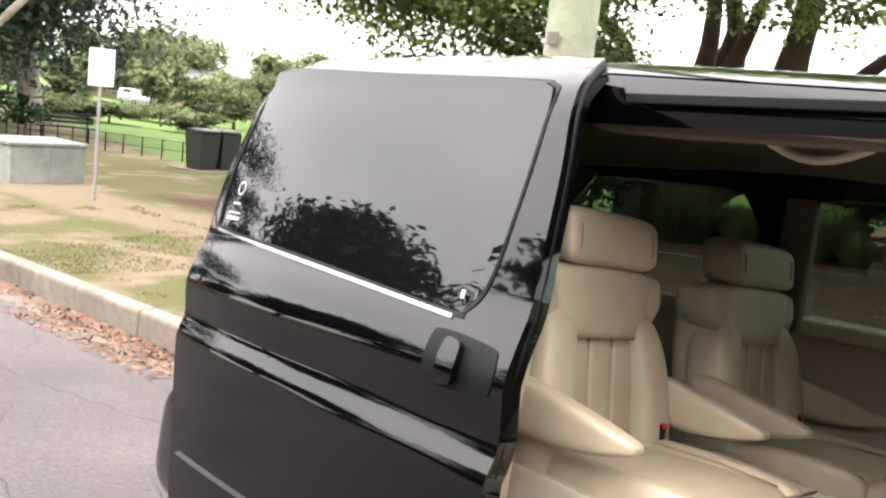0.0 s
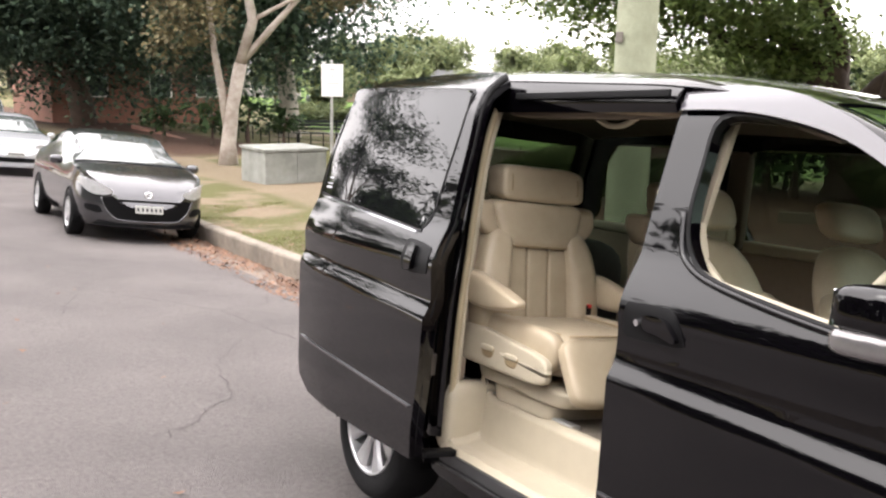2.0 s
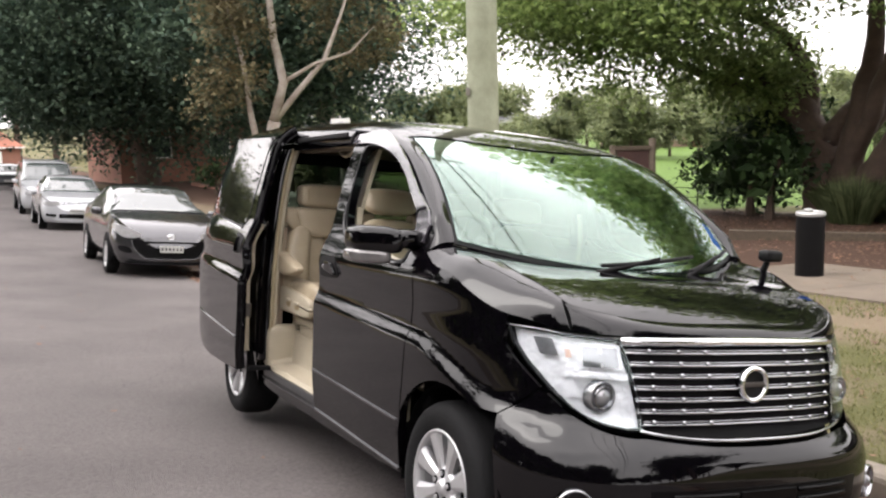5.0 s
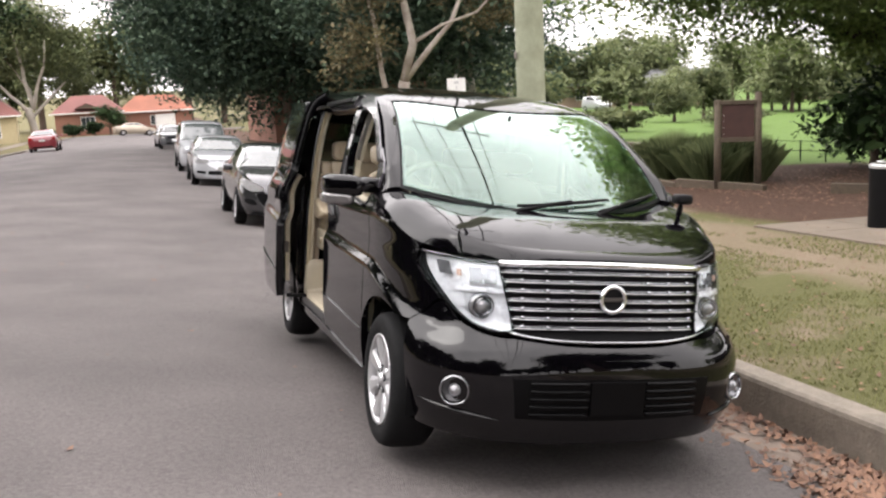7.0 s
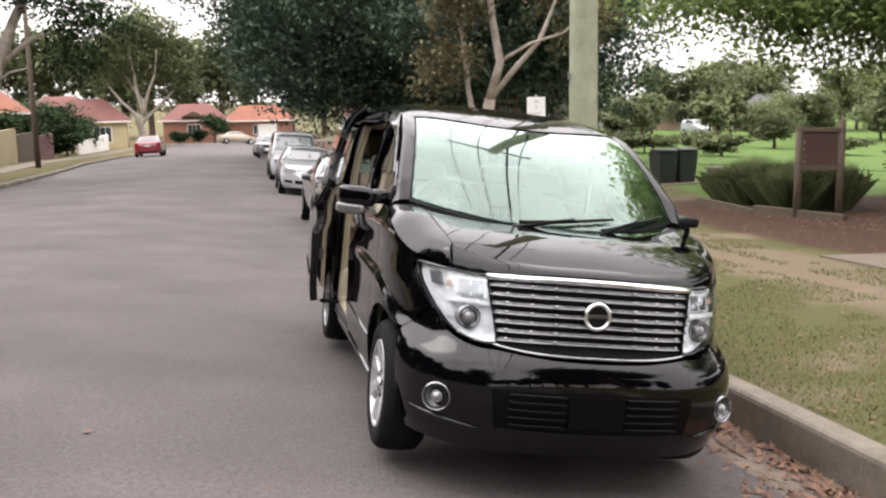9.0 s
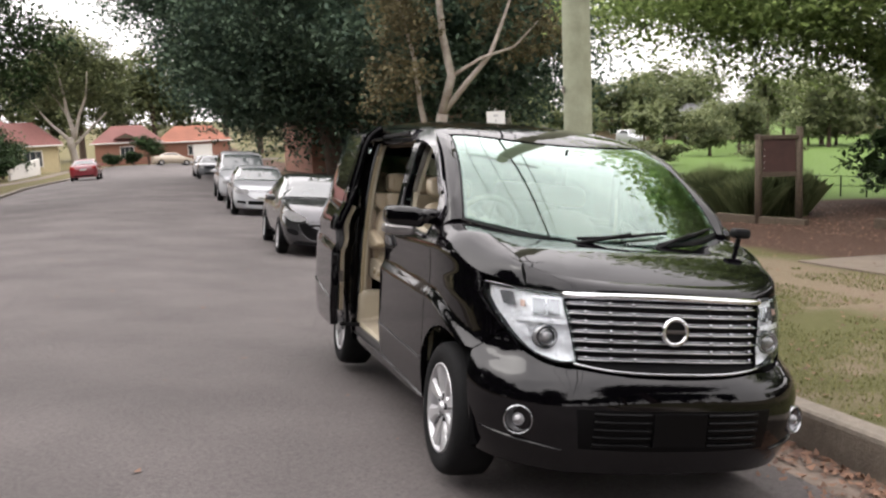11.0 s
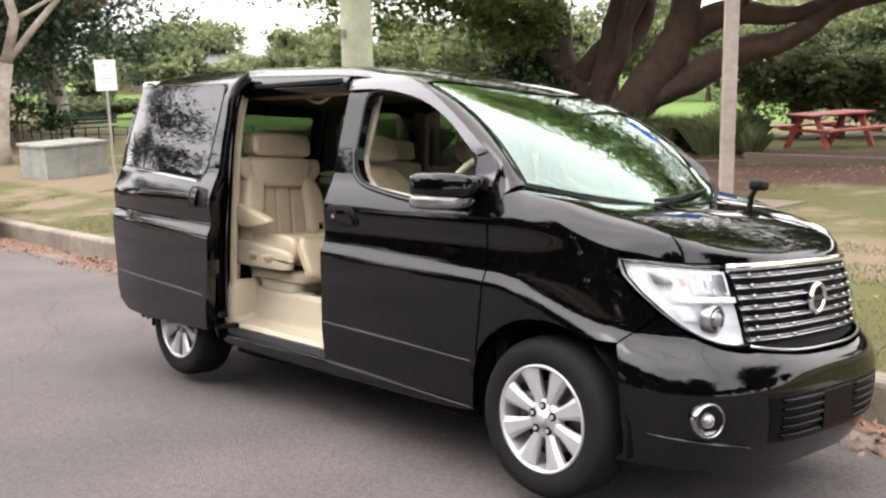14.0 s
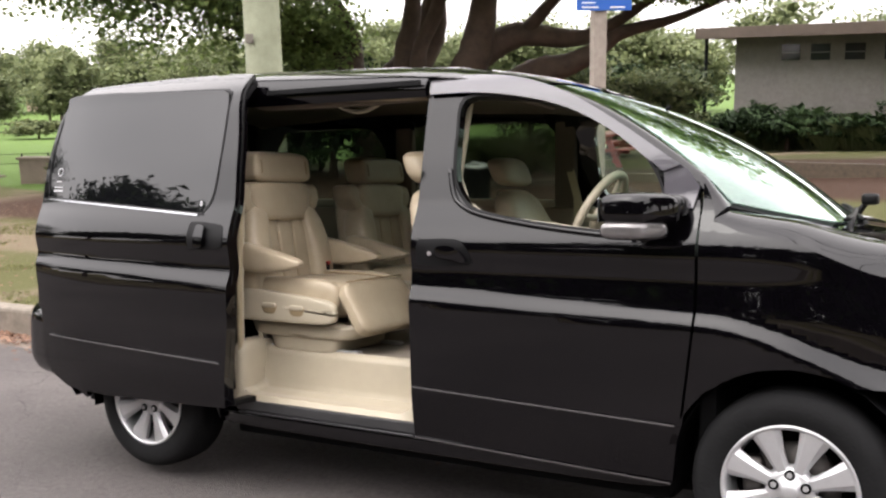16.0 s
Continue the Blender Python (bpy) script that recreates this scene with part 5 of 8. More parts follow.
def pillar(a, t):
    """From the screen's edge (a = 0) out to the head of the door (a = 1)."""
    p0 = screen(-1.0, t)
    dx = (1.21, 1.165, 1.0, 0.80, 0.62, 0.45, 0.30)
    dz = (1.235, 1.352, 1.455, 1.575, 1.675, 1.735, 1.765)
    k = t * 6
    x, z = float(np.interp(k, range(7), dx)), float(np.interp(k, range(7), dz))
    q = side(x, z) if x <= NX else wall(u_at_x(x, z), z)
    p = p0.lerp(q, a)
    c = math.sin(a * math.pi) * 0.022
    return p + Vector((0.6, -0.55, 0.6)) * c


for mir in (False, True):
    panel("windscreen_pillar", [dense([(0, 0.0), (1, 0.0), (1, 1), (0, 1)], 0.1)], pillar, PAINT, van, (0.12, 0.05), 0.02, mirror=mir)

# bonnet, wings and nose
bon = [(1.55 - 0.27 * (y / 0.70) ** 2, y) for y in [(-0.70 + 1.4 * i / 20) for i in range(21)]]
front_edge = []
for i in range(25):
    y = 0.63 - 1.26 * i / 24
    z = 1.045
    front_edge.append((wall(u_at_y(y, 1.035), 1.035).x - 0.045, y))
panel("bonnet", [dense(bon + front_edge, 0.06)], lambda x, y: Vector((x, y, hood_z(x, y) + 0.004)), PAINT, van, (0.05, 0.05), 0.02, label="glossy black bonnet")


def lip_surf(y, t):
    """The bonnet's front face, turned down to the lamps and the grille."""
    a = Vector((wall(u_at_y(y, 1.035), 1.035).x - 0.047, y, 0))
    a.z = hood_z(a.x, y) + 0.003
    b = wall(u_at_y(y, 1.010), 1.010)
    b = Vector((b.x - 0.004, y, 1.010))
    return a.lerp(b, t) + Vector((0.012, 0, 0.006)) * math.sin(math.pi * t)


panel("bonnet_lip", [dense([(-0.64, 0), (0.64, 0), (0.64, 1), (-0.64, 1)], 0.06)], lip_surf, PAINT, van, (0.05, 0.2), 0.015)
# scuttle under the wipers
scut = [(1.62 - 0.26 * (y / 0.74) ** 2 - 0.09, y) for y in [(-0.72 + 1.44 * i / 20) for i in range(21)]]
panel("scuttle", [dense(bon[::-1] + [(p[0] - 0.06, p[1]) for p in scut], 0.1)], lambda x, y: Vector((x, y, hood_z(x, y) - 0.025)), TRIM_BLACK, van, (0.1, 0.1), 0.02)


def wing_rim(u):
    """Height of the wing's upper edge: it climbs to the pillar at its rear."""
    x = wall(u, 1.1).x
    return max(1.014, wall_top(u) - 0.035 - 0.07 * ease(1.42, 1.75, x) + 0.04 * ease(1.35, 1.15, x))


def wing_top(s_, t):
    """The shoulder from the bonnet's shut line (t = 0) to the top of the wing's side (t = 1)."""
    u = s_
    q = wall(u, wing_rim(u))
    px = min(q.x - 0.03 * ease(1.5, 1.85, q.x), 1.885)
    hy = -0.705 + 0.07 * max(0.0, (px - 1.32) / 0.57)
    p = Vector((px, hy, hood_z(px, hy) + 0.002))
    m = p.lerp(q, t)
    return m + Vector((0.2, -0.5, 0.8)) * (0.026 * math.sin(t * math.pi))


hl_tip = (u_at_x(1.775, 1.012), 1.012)
hl_loop = [hl_tip] + [(u_at_y(y, z), z) for y, z in ((-0.68, 1.005), (-0.505, 0.998), (-0.485, 0.93), (-0.46, 0.80), (-0.447, 0.705))] + [(u_at_y(y, z), z) for y, z in bow([(-0.50, 0.700), (-0.58, 0.715), (-0.66, 0.755), (-0.725, 0.815), (-0.775, 0.89), (-0.800, 0.955)], 3)]
hl_loop = dense(hl_loop, 0.05)
arch = ring(1.475, 0.335, 0.415, 178, 12, 22)
u_max = 1.3 * math.pi / 2
CELL = mat("cell_glass", (0.36, 0.36, 0.37), 0.10, metal=0.6, coat=1.0, vary=0.4, vscale=45)
LAMP_DARK = mat("lamp_glass", (0.26, 0.26, 0.27), 0.05, metal=0.5, coat=1.0, vary=0.1)
for mir in (False, True):
    # front wing: door edge, over the arch, to the lamp
    top = [(u, wing_rim(u)) for u in [u_at_x(1.17, 1.1) + (hl_tip[0] + 0.01 - u_at_x(1.17, 1.1)) * i / 14 for i in range(15)]]
    lamp_edge = [(u_at_y(y, z) - 0.012, z) for y, z in ((-0.815, 0.955), (-0.79, 0.89), (-0.74, 0.812))]
    wing = top + lamp_edge + along([(1.80, 0.70)]) + along(ring(1.475, 0.335, 0.415, 62, 168, 16)) + [(1.09 - NX, 0.42), (1.125 - NX, 0.53), (1.165 - NX, 0.86), (1.172 - NX, 1.10)]
    panel("front_wing", [dense(wing)], wall, PAINT, van, (0.02, 0.016), 0.02, mirror=mir)
    panel("wing_shoulder", [dense([(u_at_x(1.17, 1.1), 0), (u_at_y(0.645, 1.012), 0), (u_at_y(0.645, 1.012), 1), (u_at_x(1.17, 1.1), 1)], 0.04)], wing_top, PAINT, van, (0.03, 0.12), 0.015, mirror=mir)
    panel("pillar_foot", [along([(1.172, 1.212), (1.215, 1.205), (1.216, 1.25), (1.195, 1.315), (1.172, 1.358)])], wall, PAINT, van, (0.05, 0.05), 0.015, mirror=mir)
    # bowl and lens of the headlamp
    hl = panel("headlamp", [hl_loop], lambda u, z: wall(u, z) + Vector((-0.034, 0.022, 0)), REFLECTOR, van, (0.08, 0.06), 0.01, mirror=mir, label="clear headlamp with chrome bowls behind a lens")
    sg = -1 if mir else 1
    panel("lens", [hl_loop], wall, LENS, hl, (0.06, 0.05), 0.004, mirror=mir)
    shrink = [(p[0] * 0.97 + 0.03 * (u_at_y(0.6, 0.86)), p[1] * 0.97 + 0.03 * 0.86) for p in hl_loop]
    panel("bezel", [hl_loop, shrink], lambda u, z: wall(u, z) + Vector((-0.006, 0.004, 0)), TRIM_BLACK, hl, (0.2, 0.2), 0.03, mirror=mir)
    c = wall(u_at_y(0.565, 0.80), 0.80)
    for r_, m_, dx_, nm in ((0.054, LAMP_DARK, 0.0, "main_beam"), (0.040, BAR_CHROME, 0.006, "beam_ring")):
        v_, f_ = lathe([(r_ * 0.80, -0.03 + dx_), (r_ * 0.92, -0.006 + dx_), (r_, -0.010 + dx_), (r_ * 1.04, -0.05 + dx_)], 28, "x")
        raw(nm, [(c.x - 0.006 + q[0], c.y * sg + q[1], c.z + q[2]) for q in v_], f_, m_, hl, smooth=True)
    part("projector", soft_box(c.x - 0.045, c.x + 0.002, c.y * sg - 0.033, c.y * sg + 0.033, c.z - 0.033, c.z + 0.033, 2, 6), LAMP_DARK, hl, "grey projector lens", True)

    def lamp_patch(nm, ya, yb, za, zb, m_, depth, thick=0.012, slant=0.0):
        """A piece laid along the lens, set back by its depth."""
        loop = [(u_at_y(ya, za), za), (u_at_y(ya + slant, zb), zb), (u_at_y(yb + slant, zb), zb), (u_at_y(yb, za), za)]
        panel(nm, [dense(loop, 0.03)], lambda u, z: wall(u, z) + Vector((-depth, depth * 0.6, 0)), m_, hl, (0.05, 0.05), thick, mirror=mir)

    # upper bowl in a bright frame, its bulb, the amber bulb, a broad bright bar and the stepped rim
    lamp_patch("bowl_frame", 0.508, 0.636, 0.890, 0.975, REFLECTOR, 0.022, 0.006)
    lamp_patch("lamp_cell", 0.520, 0.624, 0.898, 0.966, CELL, 0.015, 0.006)
    lamp_patch("cell_divider", 0.568, 0.574, 0.898, 0.966, REFLECTOR, 0.012, 0.006)
    lamp_patch("cell_bulb", 0.548, 0.596, 0.915, 0.945, LAMP_DARK, 0.010, 0.006)
    lamp_patch("indicator_bulb", 0.656, 0.672, 0.924, 0.952, AMBER, 0.012, 0.012)
    lamp_patch("side_cell", 0.692, 0.742, 0.925, 0.982, CELL, 0.014, 0.010, 0.012)
    lamp_patch("lamp_bar", 0.495, 0.700, 0.862, 0.884, REFLECTOR, 0.010, 0.014)
    lamp_patch("side_facet", 0.632, 0.676, 0.79, 0.850, REFLECTOR, 0.020, 0.006, 0.02)

# the bumper: one skin round the nose
half = [(u_at_x(1.845, 0.42), 0.42), (u_at_x(1.83, 0.58), 0.58), (u_at_x(1.805, 0.695), 0.695), (u_at_y(-0.745, 0.80), 0.80)] + [(u_at_y(y, z), z - 0.012) for y, z in bow([(-0.725, 0.805), (-0.66, 0.748), (-0.58, 0.706), (-0.50, 0.690), (-0.445, 0.690)], 3)] + [(u_at_y(-0.2, 0.68), 0.655), (u_max, 0.650)]
half += [(u_max, 0.215), (u_at_y(-0.5, 0.22), 0.22), (u_at_y(-0.78, 0.24), 0.245), (u_at_x(1.84, 0.28), 0.285)]


bumper = panel("front_bumper", [dense(whole(half))], nose, PAINT, van, (0.05, 0.03), 0.02, label="gloss black front bumper with round fog lamps")
# lower intake: dark slats set in the bumper
intake = panel("lower_intake", [dense(whole([(u_at_y(0.44, 0.36), 0.345), (U_MID, 0.335), (U_MID, 0.52), (u_at_y(0.46, 0.5), 0.52)]), 0.05)], lambda u, z: nose(u, z) + Vector((0.003, 0, 0)), INTAKE_BLACK, bumper, (0.1, 0.1), 0.003)
for k in range(5):
    z = 0.365 + k * 0.034
    for sgn in (-1, 1):
        pts = []
        for i in range(9):
            y = 0.14 + (0.40 - 0.14) * i / 8
            p = wall(u_at_y(y, z), z)
            pts.append((p.x + 0.008, sgn * y, z, 0.0085))
        v_, f_ = tube([pts], 6)
        raw("intake_slat", v_, f_, INTAKE_BLACK, bumper, smooth=True)
part("plate_mount", box(nose_x(0.43) - 0.012, nose_x(0.43) + 0.010, -0.13, 0.13, 0.36, 0.51, 0.004), INTAKE_BLACK, bumper, "bare black plate holder")
for sgn in (-1, 1):
    p = wall(u_at_y(0.668, 0.445), 0.445)
    u0 = u_at_y(0.668, 0.445)
    nrm = (wall(u0 + 0.01, 0.445) - wall(u0 - 0.01, 0.445)).cross(Vector((0, 0, 1))).normalized()
    nrm = Vector((abs(nrm.x) + 0.9, sgn * abs(nrm.y), 0.0)).normalized()
    base = Vector((p.x, sgn * abs(p.y), 0.445)) + nrm * 0.013
    rotm = Matrix.Translation(base) @ nrm.to_track_quat("X", "Z").to_matrix().to_4x4()
    v_, f_ = lathe([(0.054, -0.02), (0.057, 0.004), (0.060, 0.008), (0.064, 0.007), (0.067, 0.0), (0.067, -0.03)], 32, "x")
    fo = raw("fog_lamp", [rotm @ Vector(q) for q in v_], f_, BAR_CHROME, bumper, "round fog lamp with a chrome ring", True)
    v_, f_ = lathe([(0.001, -0.022), (0.042, -0.020), (0.054, -0.006)], 28, "x")
    raw("fog_bowl", [rotm @ Vector(q) for q in v_], f_, mat("fog_grey", (0.22, 0.22, 0.23), 0.2, metal=0.7, vary=0.3, vscale=30), fo, "", True)
    v_, f_ = lathe([(0.001, 0.014), (0.018, 0.010), (0.028, -0.004), (0.03, -0.012)], 20, "x")
    raw("fog_lens", [rotm @ Vector(q) for q in v_], f_, LAMP_DARK, fo, "", True)
    lip = []
    for i in range(9):
        y = 0.78 - 0.28 * i / 8
        z = 0.375 - 0.045 * (i / 8) ** 0.8
        q = wall(u_at_y(y, z), z)
        lip.append((q.x + 0.004, sgn * abs(q.y), z, 0.004 + 0.008 * math.sin(math.pi * i / 8)))
    v_, f_ = tube([lip], 6)
    raw("bumper_lip", v_, f_, PAINT, bumper, smooth=True)
# chrome line under the grille
line = []
for i in range(25):
    y = -0.47 + 0.94 * i / 24
    z = 0.672 + 0.028 * (abs(y) / 0.47) ** 3
    q = wall(u_at_y(y, z), z)
    line.append((q.x + 0.006, y, z, 0.007))
v_, f_ = tube([line], 8)

# grille: backing, bright bars with studs, and a ringed emblem
gr_loop = [(u_at_y(0.502, 0.99), 0.99), (U_MID, 1.005), (U_MID, 0.668), (u_at_y(0.445, 0.69), 0.69)]
grille = panel("grille", [whole(gr_loop)], lambda u, z: nose(u, z) + Vector((-0.028, 0, 0)), DARK_INNER, van, (0.1, 0.1), 0.01, label="dark grille with polished horizontal bars")
raw("grille_foot", v_, f_, BAR_CHROME, grille, smooth=True)


def bar_path(z_mid, z_end, reach, dx, r, n=24):
    out = []
    for i in range(n + 1):
        y = -reach + 2 * reach * i / n
        z = z_mid + (z_end - z_mid) * (abs(y) / reach) ** 2
        q = wall(u_at_y(y, z), z)
        out.append((q.x + dx, y, z, r))
    return out


v_, f_ = tube([bar_path(0.998, 0.990, 0.50, -0.004, 0.017)], 8)
raw("grille_head_bar", v_, f_, CHROME, grille, "broad chrome top bar", True)
stud = lathe([(0.0005, 0.008), (0.006, 0.006), (0.0085, 0.0)], 8, "x")
for k in range(7):
    z = 0.958 - k * 0.0395
    reach = 0.492 - 0.006 * k
    v_, f_ = tube([bar_path(z, z - 0.004, reach, -0.008, 0.0052), bar_path(z + 0.009, z + 0.005, reach, -0.013, 0.0028)], 7)
    bar = raw("grille_bar", v_, f_, BAR_CHROME, grille, smooth=True)
    for y in (-0.41, -0.30, -0.19, 0.19, 0.30, 0.41):
        q = wall(u_at_y(y, z), z)
        raw("stud", [Vector(c_) + Vector((q.x - 0.006, y, z + 0.007)) for c_ in stud[0]], stud[1], BAR_CHROME, bar, smooth=True)
cx = nose_x(0.855) + 0.004
vv, ff = [], []
for i in range(36):
    a = 2 * math.pi * i / 36
    for j in range(10):
        b = 2 * math.pi * j / 10
        r = 0.057 + 0.0105 * math.cos(b)
        vv.append((cx + 0.012 * math.sin(b), r * math.cos(a), 0.855 + r * math.sin(a)))
for i in range(36):
    for j in range(10):
        ff.append((i * 10 + j, ((i + 1) % 36) * 10 + j, ((i + 1) % 36) * 10 + (j + 1) % 10, i * 10 + (j + 1) % 10))
em = raw("emblem", vv, ff, CHROME, grille, "plain chrome ring emblem", True)
part("emblem_bar", box(cx - 0.006, cx + 0.006, -0.05, 0.05, 0.846, 0.864, 0.004), BRAKE, em, "dark plain bar across the ring")
part("emblem_back", cyl((cx - 0.03, 0, 0.855), (cx - 0.004, 0, 0.855), 0.055, seg=28), TRIM_BLACK, em)

# aero wipers, bonnet mirror
for s0, s1, t0, t1 in ((-0.30, 0.42, 0.015, 0.075), (0.30, 0.90, 0.0, 0.045)):
    pts = []
    for i in range(13):
        k = i / 12
        q = screen(s0 + (s1 - s0) * k, t0 + (t1 - t0) * math.sin(k * 1.5)) + Vector((0.012, 0, 0.014))
        pts.append((*q, 0.011 - 0.005 * abs(k - 0.3)))
    v_, f_ = tube([pts], 6)
    wip = raw("wiper", v_, f_, TRIM_BLACK, van, "black wiper blade", True)
    q = screen(s0 + (s1 - s0) * 0.55, t0 + (t1 - t0) * 0.7) + Vector((0.02, 0, 0.028))
    q2 = screen(s0 - 0.05, 0.0) + Vector((0.03, 0, -0.01))
    v_, f_ = tube([[(*q2, 0.013), (*q, 0.007)]], 6)
    raw("wiper_arm", v_, f_, TRIM_BLACK, wip, smooth=True)
wm = part("bonnet_mirror", soft_box(1.49, 1.565, 0.665, 0.765, 1.270, 1.325, 4, 6), TRIM_BLACK, van, "small black convex mirror on the wing", True)
v_, f_ = tube([[(1.42, 0.745, 1.15, 0.026), (1.455, 0.745, 1.21, 0.018), (1.52, 0.715, 1.295, 0.012)]], 8)
raw("mirror_stem", v_, f_, TRIM_BLACK, wm, smooth=True)

# wheels
def wheel(x, sgn, steer=0.0):
    hub = new("wheel")
    hub.parent = van
    hub.matrix_local = Matrix.Translation((x, sgn * 0.855, 0.342)) @ Matrix.Rotation(radians(steer), 4, "Z") @ (Matrix() if sgn < 0 else Matrix.Rotation(math.pi, 4, "Z"))
    tagged(hub, "wheel with a silver eight-spoke alloy rim")
    v, f = lathe([(0.218, 0.0), (0.235, -0.012), (0.27, -0.018), (0.300, -0.012), (0.315, 0.0), (0.325, 0.02), (0.330, 0.05), (0.331, 0.09), (0.331, 0.14), (0.326, 0.19), (0.30, 0.215), (0.23, 0.21), (0.22, 0.19)], 64, "y")
    raw("tyre", v, f, RUBBER, hub, "black rubber tyre", True)
    v, f = lathe([(0.222, -0.004), (0.222, -0.010), (0.214, -0.012), (0.206, -0.004), (0.203, 0.02), (0.198, 0.06), (0.197, 0.19)], 64, "y")
    rim = raw("rim", v, f, ALLOY, hub, "silver alloy rim", True)
    v, f = lathe([(0.0005, -0.010), (0.022, -0.010), (0.027, -0.006), (0.029, 0.004), (0.060, 0.006), (0.078, 0.014), (0.084, 0.045)], 40, "y")
    raw("hub_cap", v, f, ALLOY, rim, "", True)
    for k in range(8):
        a = 2 * math.pi * (k + 0.5) / 8
        rad, tan = Vector((math.cos(a), 0, math.sin(a))), Vector((-math.sin(a), 0, math.cos(a)))
        prof = [(0.06, 0.024, 0.010, 0.0), (0.09, 0.025, 0.006, 0.0), (0.14, 0.034, 0.0, 0.0), (0.185, 0.046, -0.004, 0.0), (0.212, 0.054, -0.006, 0.0)]
        vs, fs = [], []
        for r, w, yy, _ in prof:
            for d, o in ((-1.0, 0.012), (-0.55, 0.0), (0.55, 0.0), (1.0, 0.012), (0.9, 0.035), (-0.9, 0.035)):
                vs.append(rad * r + tan * (d * w) + Vector((0, yy + o, 0)))
        for i in range(len(prof) - 1):
            for j in range(6):
                fs.append((i * 6 + j, i * 6 + (j + 1) % 6, (i + 1) * 6 + (j + 1) % 6, (i + 1) * 6 + j))
        raw("spoke", vs, fs, ALLOY, rim)
    for k in range(5):
        a = 2 * math.pi * (k + 0.25) / 5
        c = Vector((0.054 * math.cos(a), 0, 0.054 * math.sin(a)))
        part("lug_seat", cyl(c + Vector((0, 0.014, 0)), c + Vector((0, 0.0025, 0)), 0.0175, 0.0175, 14), DARK_INNER, rim)
        part("lug_nut", cyl(c + Vector((0, 0.012, 0)), c + Vector((0, -0.004, 0)), 0.0105, 0.009, 8), ALLOY, rim)
    v, f = lathe([(0.06, 0.075), (0.148, 0.075), (0.15, 0.085), (0.148, 0.10)], 40, "y")
    raw("brake_disc", v, f, BRAKE, hub, "", True)
    part("wheel_back", cyl((0, 0.12, 0), (0, 0.19, 0), 0.20, seg=32), DARK_INNER, hub)
    part("caliper", soft_box(-0.165, -0.09, 0.05, 0.115, -0.05, 0.09, 4, 4), BRAKE, hub, "", True)


for x in (1.475, -1.475):
    for sgn in (-1, 1):
        wheel(x, sgn)
# dark wheel housings and underbody
for x in (1.475, -1.475):
    for sgn in (-1, 1):
        v_, f_ = [], []
        for i in range(13):
            a = radians(-10 + 200 * i / 12)
            for yy in (0.865, 0.52):
                v_.append((x + 0.408 * math.cos(a), sgn * (yy - (0.03 if yy > 0.8 else 0)), 0.335 + 0.408 * math.sin(a)))
        f_ = [(2 * i, 2 * i + 1, 2 * i + 3, 2 * i + 2) for i in range(12)]
        raw("wheel_housing", v_, f_, DARK_INNER, van, smooth=True)
        part("housing_back", box(x - 0.41, x + 0.41, min(sgn * 0.50, sgn * 0.53), max(sgn * 0.50, sgn * 0.53), 0.22, 0.75), DARK_INNER, van)
part("underbody", box(-2.3, 2.05, -0.52, 0.52, 0.19, 0.26, 0.02), DARK_INNER, van)
part("underbody", box(-1.03, 1.05, -0.72, 0.72, 0.21, 0.27, 0.02), DARK_INNER, van)
part("engine_bay", box(1.28, 2.02, -0.50, 0.50, 0.26, 0.95, 0.05), DARK_INNER, van)
part("bulkhead", box(1.16, 1.22, -0.80, 0.80, 0.27, 1.10, 0.01), DARK_INNER, van)

# ---- inside the van ----
part("floor_pan", box(-2.25, 1.15, -0.62, 0.80, 0.53, 0.59, 0.01), DARK_INNER, van)
part("cabin_floor", box(-2.2, 1.1, -0.66, 0.78, 0.592, 0.612, 0.004), CARPET, van, "beige carpeted cabin floor")


def step_surf(x, s_):
    """The moulded entrance step: floor edge, riser, tread, lip."""
    ys = (-0.64, -0.66, -0.675, -0.69, -0.76, -0.82, -0.835)
    zs = (0.618, 0.616, 0.605, 0.44, 0.425, 0.425, 0.40)
    k = s_ * 6
    edge_in = max(0.0, 1 - min(x + 0.93, 0.02 - x) / 0.07)
    return Vector((x, float(np.interp(k, range(7), ys)), float(np.interp(k, range(7), zs)) + 0.16 * edge_in ** 2 * math.sin(math.pi * min(1, s_))))


panel("entrance_step", [dense([(-0.93, 0), (0.02, 0), (0.02, 1), (-0.93, 1)], 0.1)], step_surf, CREAM_PLASTIC, van, (0.04, 0.06), 0.01, label="moulded cream plastic entrance step", centre=(0, 0.5, -2))
part("step_end", soft_box(-0.99, -0.89, -0.84, -0.58, 0.38, 0.66, 6, 5), CREAM_PLASTIC, van, "", True)
part("step_end", soft_box(0.0, 0.06, -0.83, -0.62, 0.42, 0.62, 5, 5), CREAM_PLASTIC, van, "", True)
part("step_sill", box(-0.92, 0.03, -0.85, -0.80, 0.352, 0.40, 0.008), SILL_METAL, van)

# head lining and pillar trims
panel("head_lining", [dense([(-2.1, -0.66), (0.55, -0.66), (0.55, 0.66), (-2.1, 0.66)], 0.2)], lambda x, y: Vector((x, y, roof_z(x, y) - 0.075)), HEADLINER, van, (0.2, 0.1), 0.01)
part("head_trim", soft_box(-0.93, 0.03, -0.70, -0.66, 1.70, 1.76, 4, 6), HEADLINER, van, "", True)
hx = [(-0.55 + 0.28 * i / 8, -0.60, 1.735 - 0.05 * math.sin(math.pi * i / 8), 0.011) for i in range(9)]
v_, f_ = tube([hx], 7)
raw("grab_handle", v_, f_, CREAM_PLASTIC, van, "cream ceiling grab handle", True)
